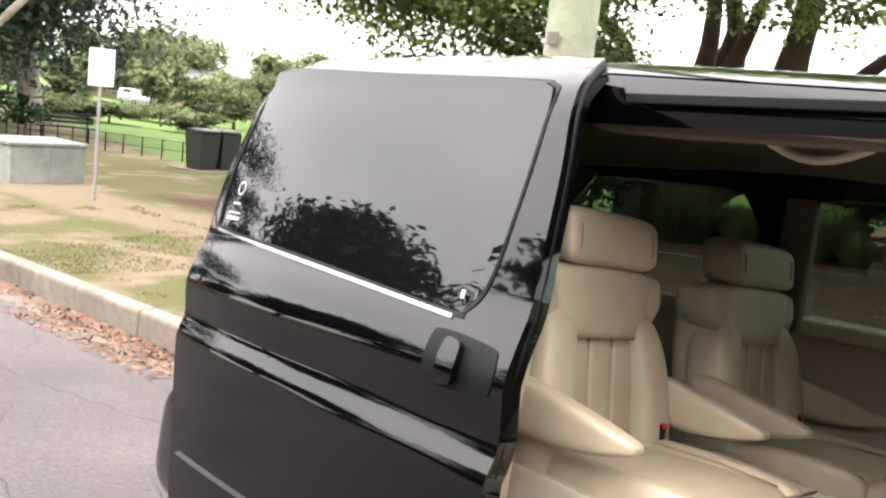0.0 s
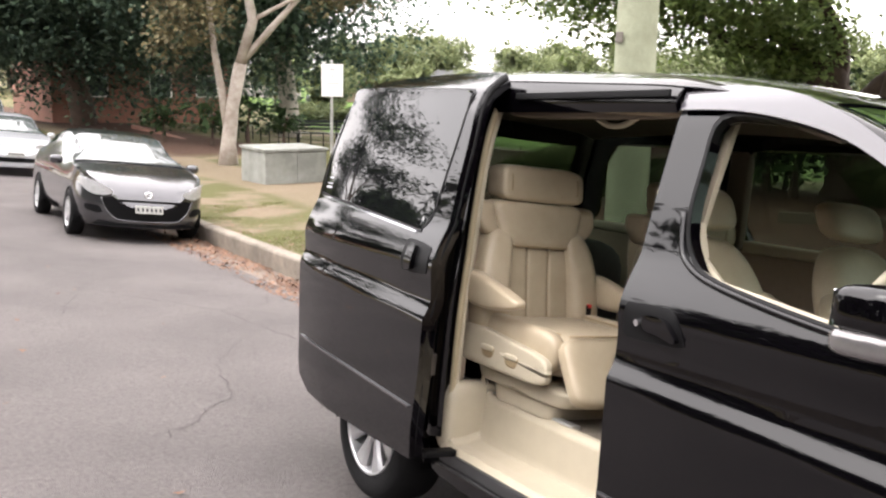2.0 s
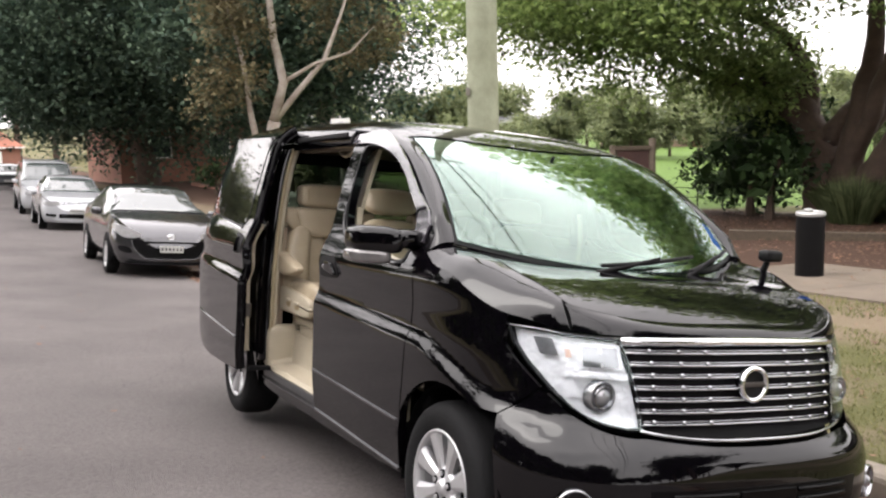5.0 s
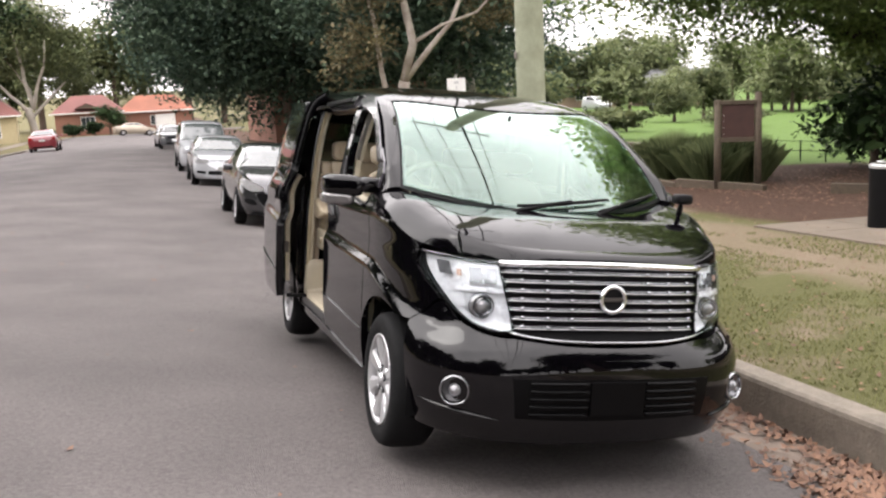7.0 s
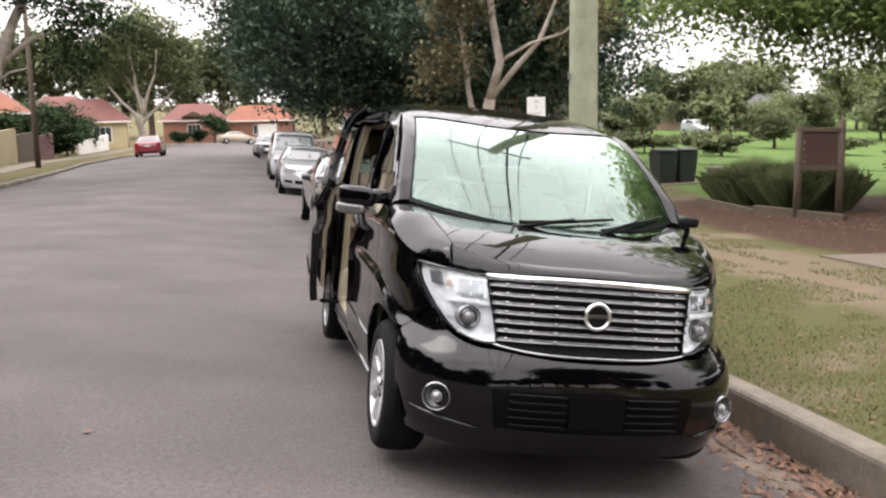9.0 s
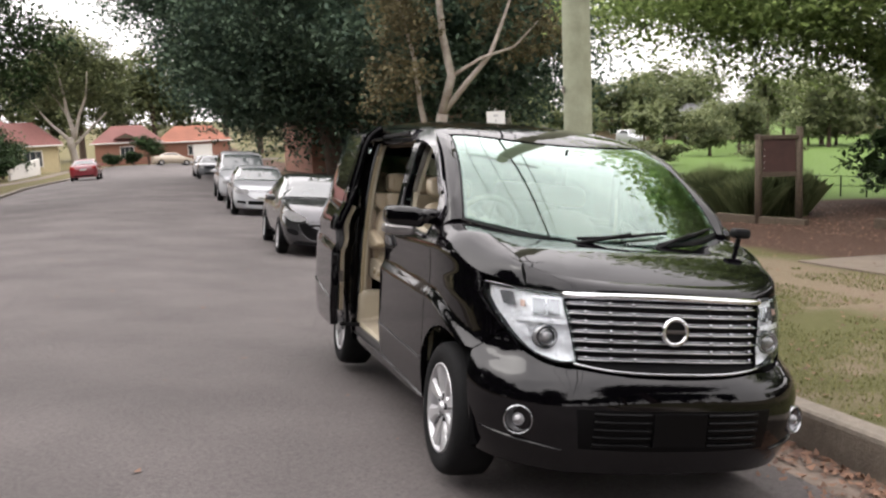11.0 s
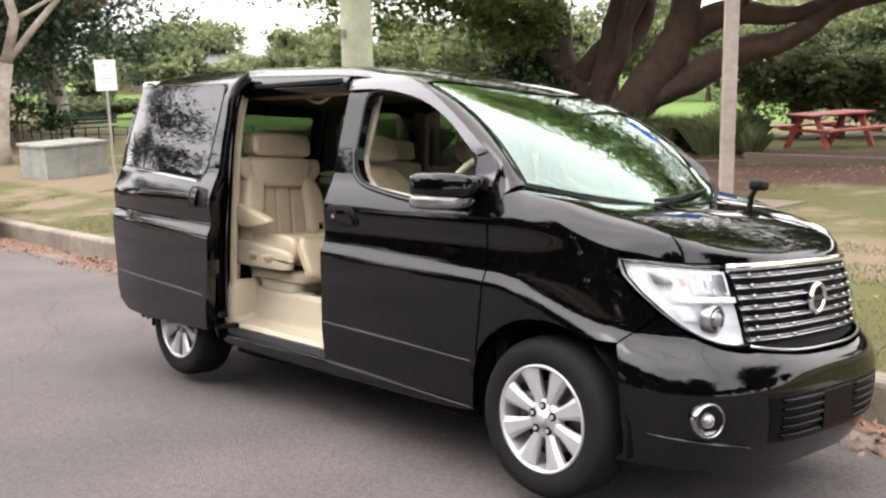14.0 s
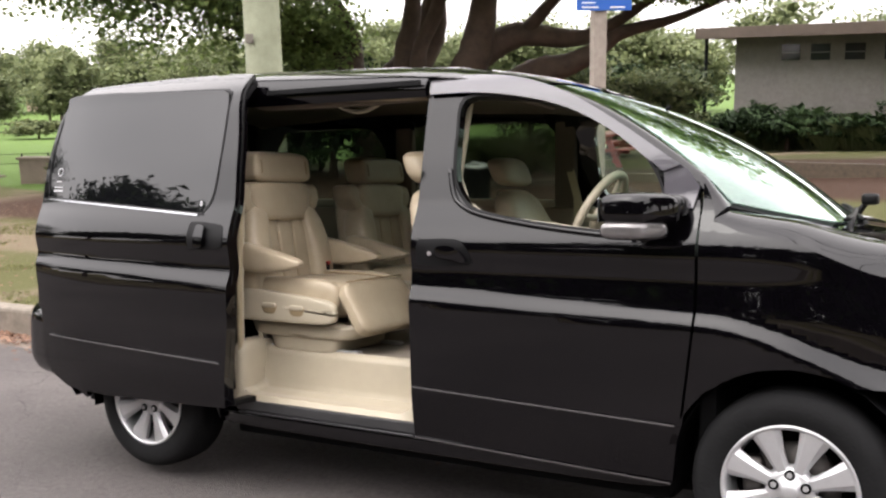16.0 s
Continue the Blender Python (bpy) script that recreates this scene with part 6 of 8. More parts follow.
part("cabin_lamp", soft_box(-0.98, -0.78, -0.45, -0.33, 1.795, 1.82, 4, 5), AMBER, van, "small amber ceiling lamp", True)
# the opening's rear post: black flange, rubber and cream lining
post_path = [(-0.985, -0.70, 1.74), (-0.975, -0.735, 1.62), (-0.955, -0.77, 1.42), (-0.94, -0.79, 1.20), (-0.94, -0.80, 0.95), (-0.94, -0.80, 0.70), (-0.93, -0.80, 0.44)]
v_, f_ = tube([[(p[0] + 0.004, p[1], p[2], 0.018) for p in bow(post_path, 4)]], 8)
raw("post_lining", v_, f_, CREAM_PLASTIC, van, "cream lining of the door post", True)
v_, f_ = tube([[(p[0] + 0.02, p[1] - 0.022, p[2], 0.013) for p in bow(post_path, 4)]], 8)
raw("door_rubber", v_, f_, mat("beige_rubber", (0.34, 0.28, 0.18), 0.7, vary=0.2), van, smooth=True)
v_, f_ = tube([[(p[0] - 0.045, p[1] - 0.03, p[2], 0.045) for p in bow(post_path, 4)]], 8)
raw("post_flange", v_, f_, PAINT, van, smooth=True)
v_, f_ = tube([[(0.0, -0.70, 1.72, 0.014), (-0.45, -0.71, 1.735, 0.014), (-0.90, -0.70, 1.735, 0.014)]], 8)
raw("head_rubber", v_, f_, mat("tan_rubber", (0.30, 0.24, 0.16), 0.7, vary=0.2), van, smooth=True)
# centre post by the driver
panel("post_cover", [dense([(0.03, 0.40), (0.16, 0.40), (0.17, 1.40), (0.18, 1.70), (0.03, 1.72)])], lambda x, z: side(x, z) + Vector((0, 0.075, 0)), CREAM_PLASTIC, van, (0.2, 0.2), 0.02)
# side linings
for sgn in (1, -1):
    x0, x1 = (-2.2, 0.05) if sgn > 0 else (-2.2, -0.97)
    part("side_lining", box(x0, x1, min(sgn * 0.78, sgn * 0.735), max(sgn * 0.78, sgn * 0.735), 0.60, 1.25, 0.01), LINING, van, "grey-beige side lining")
    part("belt_rail", soft_box(x0, x1, min(sgn * 0.775, sgn * 0.72), max(sgn * 0.775, sgn * 0.72), 1.245, 1.30, 4, 6), CREAM_PLASTIC, van, "", True)
for x in (0.02, -1.0):
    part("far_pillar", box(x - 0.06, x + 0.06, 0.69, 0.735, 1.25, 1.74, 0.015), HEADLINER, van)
part("rear_seat", soft_box(-1.95, -1.55, -0.62, 0.62, 0.62, 1.22, 5, 8), mat("grey_cloth", (0.09, 0.085, 0.08), 0.9, vary=0.2, vscale=30), van, "", True)


def seam_tube(pts, parent, r=0.004):
    v, f = tube([[(*p, r) for p in pts]], 6)
    raw("seam", v, f, SEAM, parent, smooth=True)


def lean(z):
    """How far the backrest leans back at a height above the seat."""
    return -0.15 * max(0.0, z - 0.90)


def captain_chair(dx, dy, dz=0.0, rest=True, label=""):
    """A deep leather armchair; built about x = 0 at the crease of seat and back, looking to +x."""
    seat = new("captain_chair")
    seat.parent = van
    seat.matrix_local = Matrix.Translation((dx, dy, dz))
    tagged(seat, label)

    def tilt(p):
        return Vector((p.x + lean(p.z), p.y, p.z))

    def pair(sgn, a, b):
        return min(sgn * a, sgn * b), max(sgn * a, sgn * b)

    # backrest: flat stitched centre panels, side bolsters, a broad shoulder pad with wings
    back = part("backrest", soft_box(-0.17, -0.045, -0.255, 0.255, 0.80, 1.34, 6, 10, tilt), LEATHER, seat, "cream leather backrest with stitched panels", True)
    for ya, yb in ((-0.158, -0.0535), (-0.052, 0.052), (0.0535, 0.158)):
        part("centre_panel", soft_box(-0.08, 0.004, ya, yb, 0.83, 1.215, 9, 10, tilt), LEATHER, back, "", True)
    for y in (-0.0528, 0.0528):
        seam_tube([tilt(Vector((-0.001, y, z))) for z in (0.86, 0.95, 1.05, 1.19)], back, 0.0025)
    for sgn in (-1, 1):
        def bolster(p, sgn=sgn):
            w = max(0.0, (p.z - 0.98) / 0.29)
            return tilt(Vector((p.x + 0.015 - 0.02 * w, p.y - sgn * 0.045 * w ** 2.2, p.z)))
        part("bolster", soft_box(-0.11, 0.045, *pair(sgn, 0.150, 0.298), 0.82, 1.275, 3.4, 12, bolster), LEATHER, back, "", True)
        seam_tube([bolster(Vector((0.018, sgn * 0.168, z))) for z in (0.86, 0.95, 1.05, 1.15, 1.22)], back, 0.003)
        def wing(p, sgn=sgn):
            return tilt(Vector((p.x, p.y - sgn * 0.05 * max(0.0, (1.30 - p.z) / 0.08), p.z)))
        part("shoulder_wing", soft_box(-0.13, 0.006, *pair(sgn, 0.205, 0.300), 1.235, 1.375, 4.5, 8, wing), LEATHER, back, "", True)
    part("shoulder_pad", soft_box(-0.10, 0.022, -0.225, 0.225, 1.198, 1.385, 6.5, 12, lambda p: tilt(Vector((p.x, p.y * (0.80 + 0.20 * min(1, max(0, (p.z - 1.198) / 0.15))), p.z)))), LEATHER, back, "", True)
    seam_tube([tilt(Vector((0.014, y, 1.204))) for y in (-0.175, -0.1, 0, 0.1, 0.175)], back, 0.0035)
    # headrest: a deep block with rounded ends
    head = part("headrest", soft_box(-0.105, 0.03, -0.205, 0.205, 1.382, 1.528, 5.5, 12, lambda p: tilt(Vector((p.x + 0.03 * (abs(p.y) / 0.205) ** 3 * (p.x > -0.03), p.y, p.z - 0.03 * max(0, abs(p.y) - 0.10))))), LEATHER, seat, "cream leather headrest", True)
    for sgn in (-1, 1):
        seam_tube([tilt(Vector((x, sgn * 0.165, z))) for x, z in ((0.020, 1.40), (0.045, 1.43), (0.045, 1.48), (0.020, 1.515))], head, 0.0025)
        part("headrest_stem", cyl(tilt(Vector((-0.04, sgn * 0.07, 1.34))), tilt(Vector((-0.04, sgn * 0.07, 1.42))), 0.008, seg=8), CHROME, head)
    # seat cushion, rounded at its front, with a raised rim at the sides
    part("cushion", soft_box(-0.10, 0.465, -0.225, 0.225, 0.76, 0.938, 5, 12, lambda p: Vector((p.x, p.y, p.z + 0.02 * (p.x - 0.1) - 0.010 * math.cos(p.y / 0.225 * 1.5)))), LEATHER, seat, "cream leather seat cushion", True)
    for sgn in (-1, 1):
        part("thigh_bolster", soft_box(-0.08, 0.455, *pair(sgn, 0.185, 0.272), 0.78, 0.948, 3.6, 8), LEATHER, seat, "", True)
        seam_tube([(x, sgn * 0.192, 0.938 - 0.01 * (x > 0.35)) for x in (-0.04, 0.1, 0.25, 0.40)], seat, 0.003)
    if rest:
        rest_ob = part("leg_rest", soft_box(0.0, 0.27, -0.245, 0.245, -0.035, 0.035, 7, 8, lambda p: Vector((0.452 + p.x * 0.50 + p.z * 0.85, p.y, 0.922 - p.x * 0.80 + p.z * 0.5))), LEATHER, seat, "cream leather leg rest folded half up", True)
        seam_tube([(0.485, y, 0.938) for y in (-0.22, -0.1, 0, 0.1, 0.22)], rest_ob)
    # moulded side cover; the shade of its two finger recesses is painted on
    for sgn in (-1, 1):
        cover = part("side_cover", soft_box(-0.16, 0.475, *pair(sgn, 0.262, 0.305), 0.748, 0.892, 6.5, 10, lambda p: Vector((p.x, p.y, p.z - 0.035 * max(0, p.x - 0.05) / 0.4 * (p.z > 0.82) + 0.05 * max(0, -p.x - 0.05)))), CREAM_PLASTIC, seat, "cream plastic seat side cover", True)
        if sgn < 0:
            for xc in (0.115, 0.270):
                zc = 0.812 - 0.04 * (xc - 0.1)
                # a slightly raised plate, darker in colour for the hollow's shade
                part("recess_shade", soft_box(xc - 0.052, xc + 0.052, -0.3085, -0.29, zc - 0.026, zc + 0.022, 4, 5, lambda p, xc=xc, zc=zc: Vector((xc + (p.x - xc) * (0.62 + 8 * max(0.0, p.z - zc + 0.026)), p.y, p.z))), SEAM, cover, "", True)
                part("lever", soft_box(xc - 0.040, xc + 0.040, -0.314, -0.298, zc + 0.002, zc + 0.024, 4, 4), CREAM_PLASTIC, cover, "", True)
    # pedestal: a wide skirt over a tapered foot
    part("pedestal_skirt", soft_box(-0.09, 0.56, -0.235, 0.235, 0.672, 0.742, 9, 8, lambda p: Vector((p.x + (0.04 if p.x < 0.2 else -0.06) * (0.742 - p.z) / 0.07, p.y, p.z))), CREAM_PLASTIC, seat, "", True)
    part("pedestal", soft_box(0.02, 0.43, -0.215, 0.215, 0.605, 0.690, 10, 8, lambda p: Vector((p.x + (0.03 if p.x < 0.2 else -0.02) * (0.69 - p.z) / 0.085, p.y, p.z))), CREAM_PLASTIC, seat, "cream plastic pedestal", True)
    part("seat_rail", box(-0.25, 0.52, -0.19, -0.15, 0.606, 0.625, 0.004), GALV, seat)
    part("seat_rail", box(-0.25, 0.52, 0.15, 0.19, 0.606, 0.625, 0.004), GALV, seat)
    # armrests: wedges, deep at the back and slim at the tip
    for sgn in (-1, 1):
        def wedge(p):
            k = min(1.0, max(0.0, (p.x + 0.06) / 0.38))
            top = 1.118 - 0.088 * k
            low = 0.978 - 0.02 * math.sin(k * math.pi) + 0.025 * k
            return Vector((p.x, p.y, low + (top - low) * p.z))
        part("armrest", soft_box(-0.08, 0.305, *pair(sgn, 0.272, 0.345), 0.0, 1.0, 4.0, 10, wedge), LEATHER, seat, "cream padded armrest", True)
        part("arm_hinge", cyl((-0.04, sgn * 0.25, 1.03), (-0.04, sgn * 0.285, 1.03), 0.03, seg=14), CREAM_PLASTIC, seat)
    part("belt_buckle", box(0.03, 0.055, 0.21, 0.235, 0.93, 0.985, 0.004), TRIM_BLACK, seat)
    part("belt_button", box(0.033, 0.058, 0.213, 0.232, 0.975, 0.989, 0.002), mat("red_button", (0.5, 0.02, 0.02), 0.4, vary=0.05), seat, "red buckle button")
    return seat


captain_chair(-0.915, -0.455, 0.0, True, "cream leather captain chair behind the open door")
captain_chair(-0.90, 0.40, 0.0, True, "cream leather captain chair by the far window")


def front_seat(dx, dy, label):
    seat = new("front_seat")
    seat.parent = van
    seat.matrix_local = Matrix.Translation((dx, dy, 0.0))
    tagged(seat, label)

    def tilt(p):
        return Vector((p.x - 0.42 * max(0.0, p.z - 0.80), p.y, p.z))

    part("backrest", soft_box(-0.09, 0.06, -0.24, 0.24, 0.74, 1.345, 4, 10, lambda p: tilt(Vector((p.x, p.y * (1 - 0.25 * max(0, (p.z - 1.15) / 0.2)), p.z)))), LEATHER, seat, "", True)
    for sgn in (-1, 1):
        part("bolster", soft_box(-0.05, 0.11, min(sgn * 0.16, sgn * 0.26), max(sgn * 0.16, sgn * 0.26), 0.76, 1.18, 3, 8, tilt), LEATHER, seat, "", True)
    part("headrest", soft_box(-0.06, 0.07, -0.15, 0.15, 1.365, 1.51, 3.5, 8, tilt), LEATHER, seat, "cream leather headrest", True)
    part("cushion", soft_box(0.0, 0.55, -0.25, 0.25, 0.68, 0.84, 4, 8), LEATHER, seat, "", True)
    part("seat_base", soft_box(0.0, 0.5, -0.23, 0.23, 0.60, 0.70, 6, 6), TRIM_BLACK, seat, "", True)
    return seat


front_seat(0.115, -0.43, "cream leather driver's seat, reclined a little")
front_seat(0.10, 0.40, "cream leather front passenger seat")

# dashboard, wheel, console
part("dashboard", soft_box(0.92, 1.42, -0.76, 0.76, 0.80, 1.17, 5, 12, lambda p: Vector((p.x + 0.10 * max(0, p.z - 1.0) - 0.10 * (p.y / 0.76) ** 2, p.y, p.z))), mat("grey_dashboard", (0.20, 0.20, 0.19), 0.6, vary=0.15, vscale=20, bump=0.1, bscale=120), van, "pale grey dashboard", True)
part("instrument_hood", soft_box(0.86, 1.10, -0.62, -0.22, 1.10, 1.22, 4, 8), mat("dark_dashboard", (0.05, 0.05, 0.05), 0.6, vary=0.15, vscale=20), van, "", True)
wm_ = Matrix.Translation((0.64, -0.42, 1.235)) @ Matrix.Rotation(radians(-62), 4, "Y")
vv, ff = [], []
for i in range(40):
    a = 2 * math.pi * i / 40
    for j in range(10):
        b = 2 * math.pi * j / 10
        r = 0.185 + 0.017 * math.cos(b)
        vv.append(wm_ @ Vector((r * math.cos(a), r * math.sin(a), 0.017 * math.sin(b))))
for i in range(40):
    for j in range(10):
        ff.append((i * 10 + j, ((i + 1) % 40) * 10 + j, ((i + 1) % 40) * 10 + (j + 1) % 10, i * 10 + (j + 1) % 10))
sw = raw("steering_wheel", vv, ff, CREAM_PLASTIC, van, "cream leather steering wheel", True)
bmx = soft_box(-0.06, 0.06, -0.07, 0.07, -0.045, 0.01, 3, 6)
bmesh.ops.transform(bmx, matrix=wm_, verts=bmx.verts[:])
part("wheel_boss", bmx, CREAM_PLASTIC, sw, "", True)
for a in (0.2, 2.95, 4.7):
    v_, f_ = tube([[(*(wm_ @ Vector((0.05 * math.cos(a), 0.05 * math.sin(a), -0.02))), 0.014), (*(wm_ @ Vector((0.18 * math.cos(a), 0.18 * math.sin(a), 0.0))), 0.011)]], 6)
    raw("wheel_spoke", v_, f_, CREAM_PLASTIC, sw, smooth=True)
v_, f_ = tube([[(0.68, -0.42, 1.205, 0.03), (1.0, -0.42, 1.02, 0.035)]], 10)
raw("steering_column", v_, f_, TRIM_BLACK, van, smooth=True)
part("rear_view_mirror", soft_box(0.70, 0.735, -0.12, 0.12, 1.60, 1.665, 4, 5), TRIM_BLACK, van, "", True)
v_, f_ = tube([[(0.735, 0, 1.64, 0.008), (0.80, 0, 1.70, 0.008)]], 6)
raw("mirror_arm", v_, f_, TRIM_BLACK, van)
# seat belt of the passenger, tag on the dashboard
v_, f_ = [], []
for x, y, z in ((0.03, 0.70, 1.52), (0.10, 0.68, 1.30), (0.12, 0.64, 0.90)):
    v_ += [(x - 0.022, y, z), (x + 0.022, y, z), (x + 0.022, y - 0.003, z), (x - 0.022, y - 0.003, z)]
for i in range(2):
    f_ += [(4 * i + j, 4 * i + (j + 1) % 4, 4 * i + 4 + (j + 1) % 4, 4 * i + 4 + j) for j in range(4)]
raw("seat_belt", v_, f_, mat("belt_webbing", (0.45, 0.37, 0.24), 0.8, vary=0.1), van, "cream seat belt")

# ---- parked cars ----
CAR_GLASS = mat("car_window", (0.012, 0.014, 0.016), 0.03, coat=1.0, spec=0.8, vary=0.1)
SCREEN_GLASS = mat("car_windscreen", (0.07, 0.08, 0.08), 0.02, coat=0.6, spec=0.7, vary=0.2, vscale=3)
PLATE = mat("number_plate", (0.46, 0.46, 0.43), 0.5, vary=0.05)
INK = mat("plate_ink", (0.02, 0.02, 0.03), 0.6, vary=0.05)


class Shape:
    """Side profile and plan of a car; x runs to its nose."""

    def __init__(self, length, width, top, belt, nose=0.65, tail=0.5, low=0.22, roof_w=0.70):
        self.l, self.w, self.top_pts, self.belt_z, self.nose, self.tail, self.low, self.roof_w = length, width / 2, top, belt, nose, tail, low, roof_w
        self.tx, self.tz = [p[0] for p in top], [p[1] for p in top]

    def top(self, x):
        return smooth_interp(x, self.tx, self.tz, 0.05)

    def half(self, x):
        h = self.l / 2
        if x > h - self.nose:
            return self.w * max(0.0, 1 - ((x - h + self.nose) / self.nose) ** 2.6) ** (1 / 2.6)
        if x < -h + self.tail:
            return self.w * max(0.0, 1 - ((-h + self.tail - x) / self.tail) ** 3) ** (1 / 3)
        return self.w

    def ring(self, x):
        w, t = self.half(x), self.top(x)
        b = min(self.belt_z, t - 0.03)
        cabin = max(0.0, min(1.0, (t - self.belt_z - 0.05) / 0.25))
        k = self.roof_w + (0.96 - self.roof_w) * (1 - cabin)
        lo = self.low
        pts = [(0.90 * w, lo), (0.97 * w, lo + (b - lo) * 0.22), (1.0 * w, lo + (b - lo) * 0.50), (0.992 * w, lo + (b - lo) * 0.75), (0.955 * w, b)]
        sh = k * w
        pts += [(0.955 * w + (sh - 0.955 * w) * 0.5, b + (t - b) * 0.48), (sh, t - 0.055 * cabin - 0.02), (sh * 0.90, t - 0.02 * cabin - 0.006), (sh * 0.55, t - 0.003), (0, t)]
        return pts

    def at(self, x, s_):
        """s_ from 0 at the sill to 9 on the roof's middle."""
        r = self.ring(x)
        y = float(np.interp(s_, range(10), [p[0] for p in r]))
        z = float(np.interp(s_, range(10), [p[1] for p in r]))
        return Vector((x, -y, z))

    def front(self, y, z, sign=1):
        h = self.l / 2
        n, e = (self.nose, 2.6) if sign > 0 else (self.tail, 3)
        x = h - n + n * max(0.0, 1 - min(1, abs(y) / self.w) ** e) ** (1 / e)
        xs = [q for q in np.linspace(0.3 * h, h, 60) if self.top(sign * q) >= z]
        return sign * min(x, max(xs) if xs else 0.3 * h)


def car_wheel(parent, x, y, r=0.31):
    hub = new("wheel")
    hub.parent = parent
    hub.matrix_local = Matrix.Translation((x, y, r)) @ (Matrix() if y < 0 else Matrix.Rotation(math.pi, 4, "Z"))
    v, f = lathe([(r * 0.66, 0.0), (r * 0.75, -0.012), (r * 0.93, -0.008), (r, 0.03), (r, 0.16), (r * 0.9, 0.19)], 36, "y")
    raw("tyre", v, f, RUBBER, hub, "", True)
    v, f = lathe([(r * 0.67, -0.003), (r * 0.62, 0.0), (r * 0.60, 0.05)], 36, "y")
    rim = raw("rim", v, f, ALLOY, hub, "", True)
    for k in range(5):
        a = 2 * math.pi * k / 5
        rad, tan = Vector((math.cos(a), 0, math.sin(a))), Vector((-math.sin(a), 0, math.cos(a)))
        vs = [rad * (r * q) + tan * (d * w_) + Vector((0, yy, 0)) for q, w_, yy in ((0.02, 0.03, 0.012), (0.64, 0.042, 0.002)) for d in (-1, 1)]
        vs += [p + Vector((0, 0.03, 0)) for p in vs]
        raw("spoke", vs, [(0, 1, 3, 2), (4, 6, 7, 5), (0, 2, 6, 4), (1, 5, 7, 3)], ALLOY, rim)
    part("wheel_back", cyl((0, 0.05, 0), (0, 0.15, 0), r * 0.62, seg=24), DARK_INNER, hub)
    return hub


def car(name, label, m, shape, paint, front_axle, rear_axle, r=0.31, screen=(), sides=(), back=(), face=None, group="parked cars"):
    ob = thing(name, label, "car", m, group)
    xs = sorted(set([round(-shape.l / 2 + 0.004 + (shape.l - 0.008) * i / 60, 4) for i in range(61)] + [round(s_ * (shape.l / 2 - d), 4) for s_ in (1, -1) for d in (0.004, 0.012, 0.025, 0.045, 0.07)]))
    verts, faces = [], []
    for x in xs:
        r_ = shape.ring(x)
        verts += [(x, -y, z) for y, z in r_] + [(x, y, z) for y, z in r_[-2::-1]]
    k = 19
    for i in range(len(xs) - 1):
        faces += [(i * k + j, (i + 1) * k + j, (i + 1) * k + j + 1, i * k + j + 1) for j in range(k - 1)]
        faces.append((i * k, i * k + k - 1, (i + 1) * k + k - 1, (i + 1) * k))
    faces += [tuple(range(k)), tuple((len(xs) - 1) * k + j for j in range(k - 1, -1, -1))]
    raw("body", verts, faces, paint, ob, smooth=True)
    c = (0, 0, 0.6)
    if screen:
        (xa, xb) = screen
        panel("windscreen", [dense([(xa, 6.55), (xb, 5.4), (xb, 9.0), (xa, 9.0)], 0.2)], lambda x, s_: shape.at(x, s_) + Vector((0.012, 0, 0.012)), SCREEN_GLASS, ob, (0.1, 0.3), 0.008, both=True, centre=c)
    for loop in sides:
        for mir in (False, True):
            panel("side_window", [dense(loop, 0.15)], lambda x, s_: shape.at(x, s_) + Vector((0, -0.010, 0.003)), CAR_GLASS, ob, (0.12, 0.3), 0.008, mirror=mir, centre=c)
    if back:
        (xa, xb) = back
        panel("rear_window", [dense([(xa, 6.5), (xb, 6.6), (xb, 9.0), (xa, 9.0)], 0.2)], lambda x, s_: shape.at(x, s_) + Vector((-0.012, 0, 0.012)), CAR_GLASS, ob, (0.1, 0.3), 0.008, both=True, centre=c)
    for x in (front_axle, rear_axle):
        for sgn in (-1, 1):
            car_wheel(ob, x, sgn * (shape.w + 0.004), r)
            v, f = lathe([(r * 1.01, 0.02), (r * 1.02, -0.006), (r * 1.14, -0.006), (r * 1.15, 0.06)], 32, "y")
            raw("wheel_arch", [Vector((x + p[0], sgn * (shape.w + (-p[1] if True else 0)), max(r + p[2], 0.2))) for p in v], f, DARK_INNER, ob, smooth=True)
    for sgn in (-1, 1):
        xm = (screen[1] - 0.28) if screen else 0.5
        part("door_mirror", soft_box(xm - 0.10, xm + 0.06, sgn * (shape.w + 0.10) - 0.10, sgn * (shape.w + 0.10) + 0.08, shape.belt_z + 0.0, shape.belt_z + 0.13, 3, 5), paint, ob, "", True)
    if face:
        face(ob, shape)
    return ob


def on_nose(shape, loop, name, material, parent, lift=0.012, sign=1, thick=0.012, both=False, label="", mirror=False, grid=(0.05, 0.04)):
    def surf(y, z):
        return Vector((shape.front(y, z, sign) + sign * lift, y, z))
    return panel(name, [dense(loop, 0.05)], surf, material, parent, grid, thick, mirror=mirror, both=both, centre=(0, 0, 0.5), label=label)


def plate_bars(ob, shape, z, sign=1, w=0.37, h_=0.10, y0=0.0, count=6):
    p = on_nose(shape, [(y0 - w / 2, z - h_ / 2), (y0 + w / 2, z - h_ / 2), (y0 + w / 2, z + h_ / 2), (y0 - w / 2, z + h_ / 2)], "number_plate", PLATE, ob, 0.03, sign)
    for i in range(count):
        y = y0 - w * 0.40 + w * 0.8 * i / (count - 1)
        on_nose(shape, [(y - 0.014, z - 0.022), (y + 0.014, z - 0.022), (y + 0.014, z + 0.022), (y - 0.014, z + 0.022)], "plate_bar", INK, p, 0.034, sign, 0.003)


GUNMETAL = mat("gunmetal_paint", (0.075, 0.074, 0.079), 0.2, metal=0.75, coat=1.0, vary=0.1)
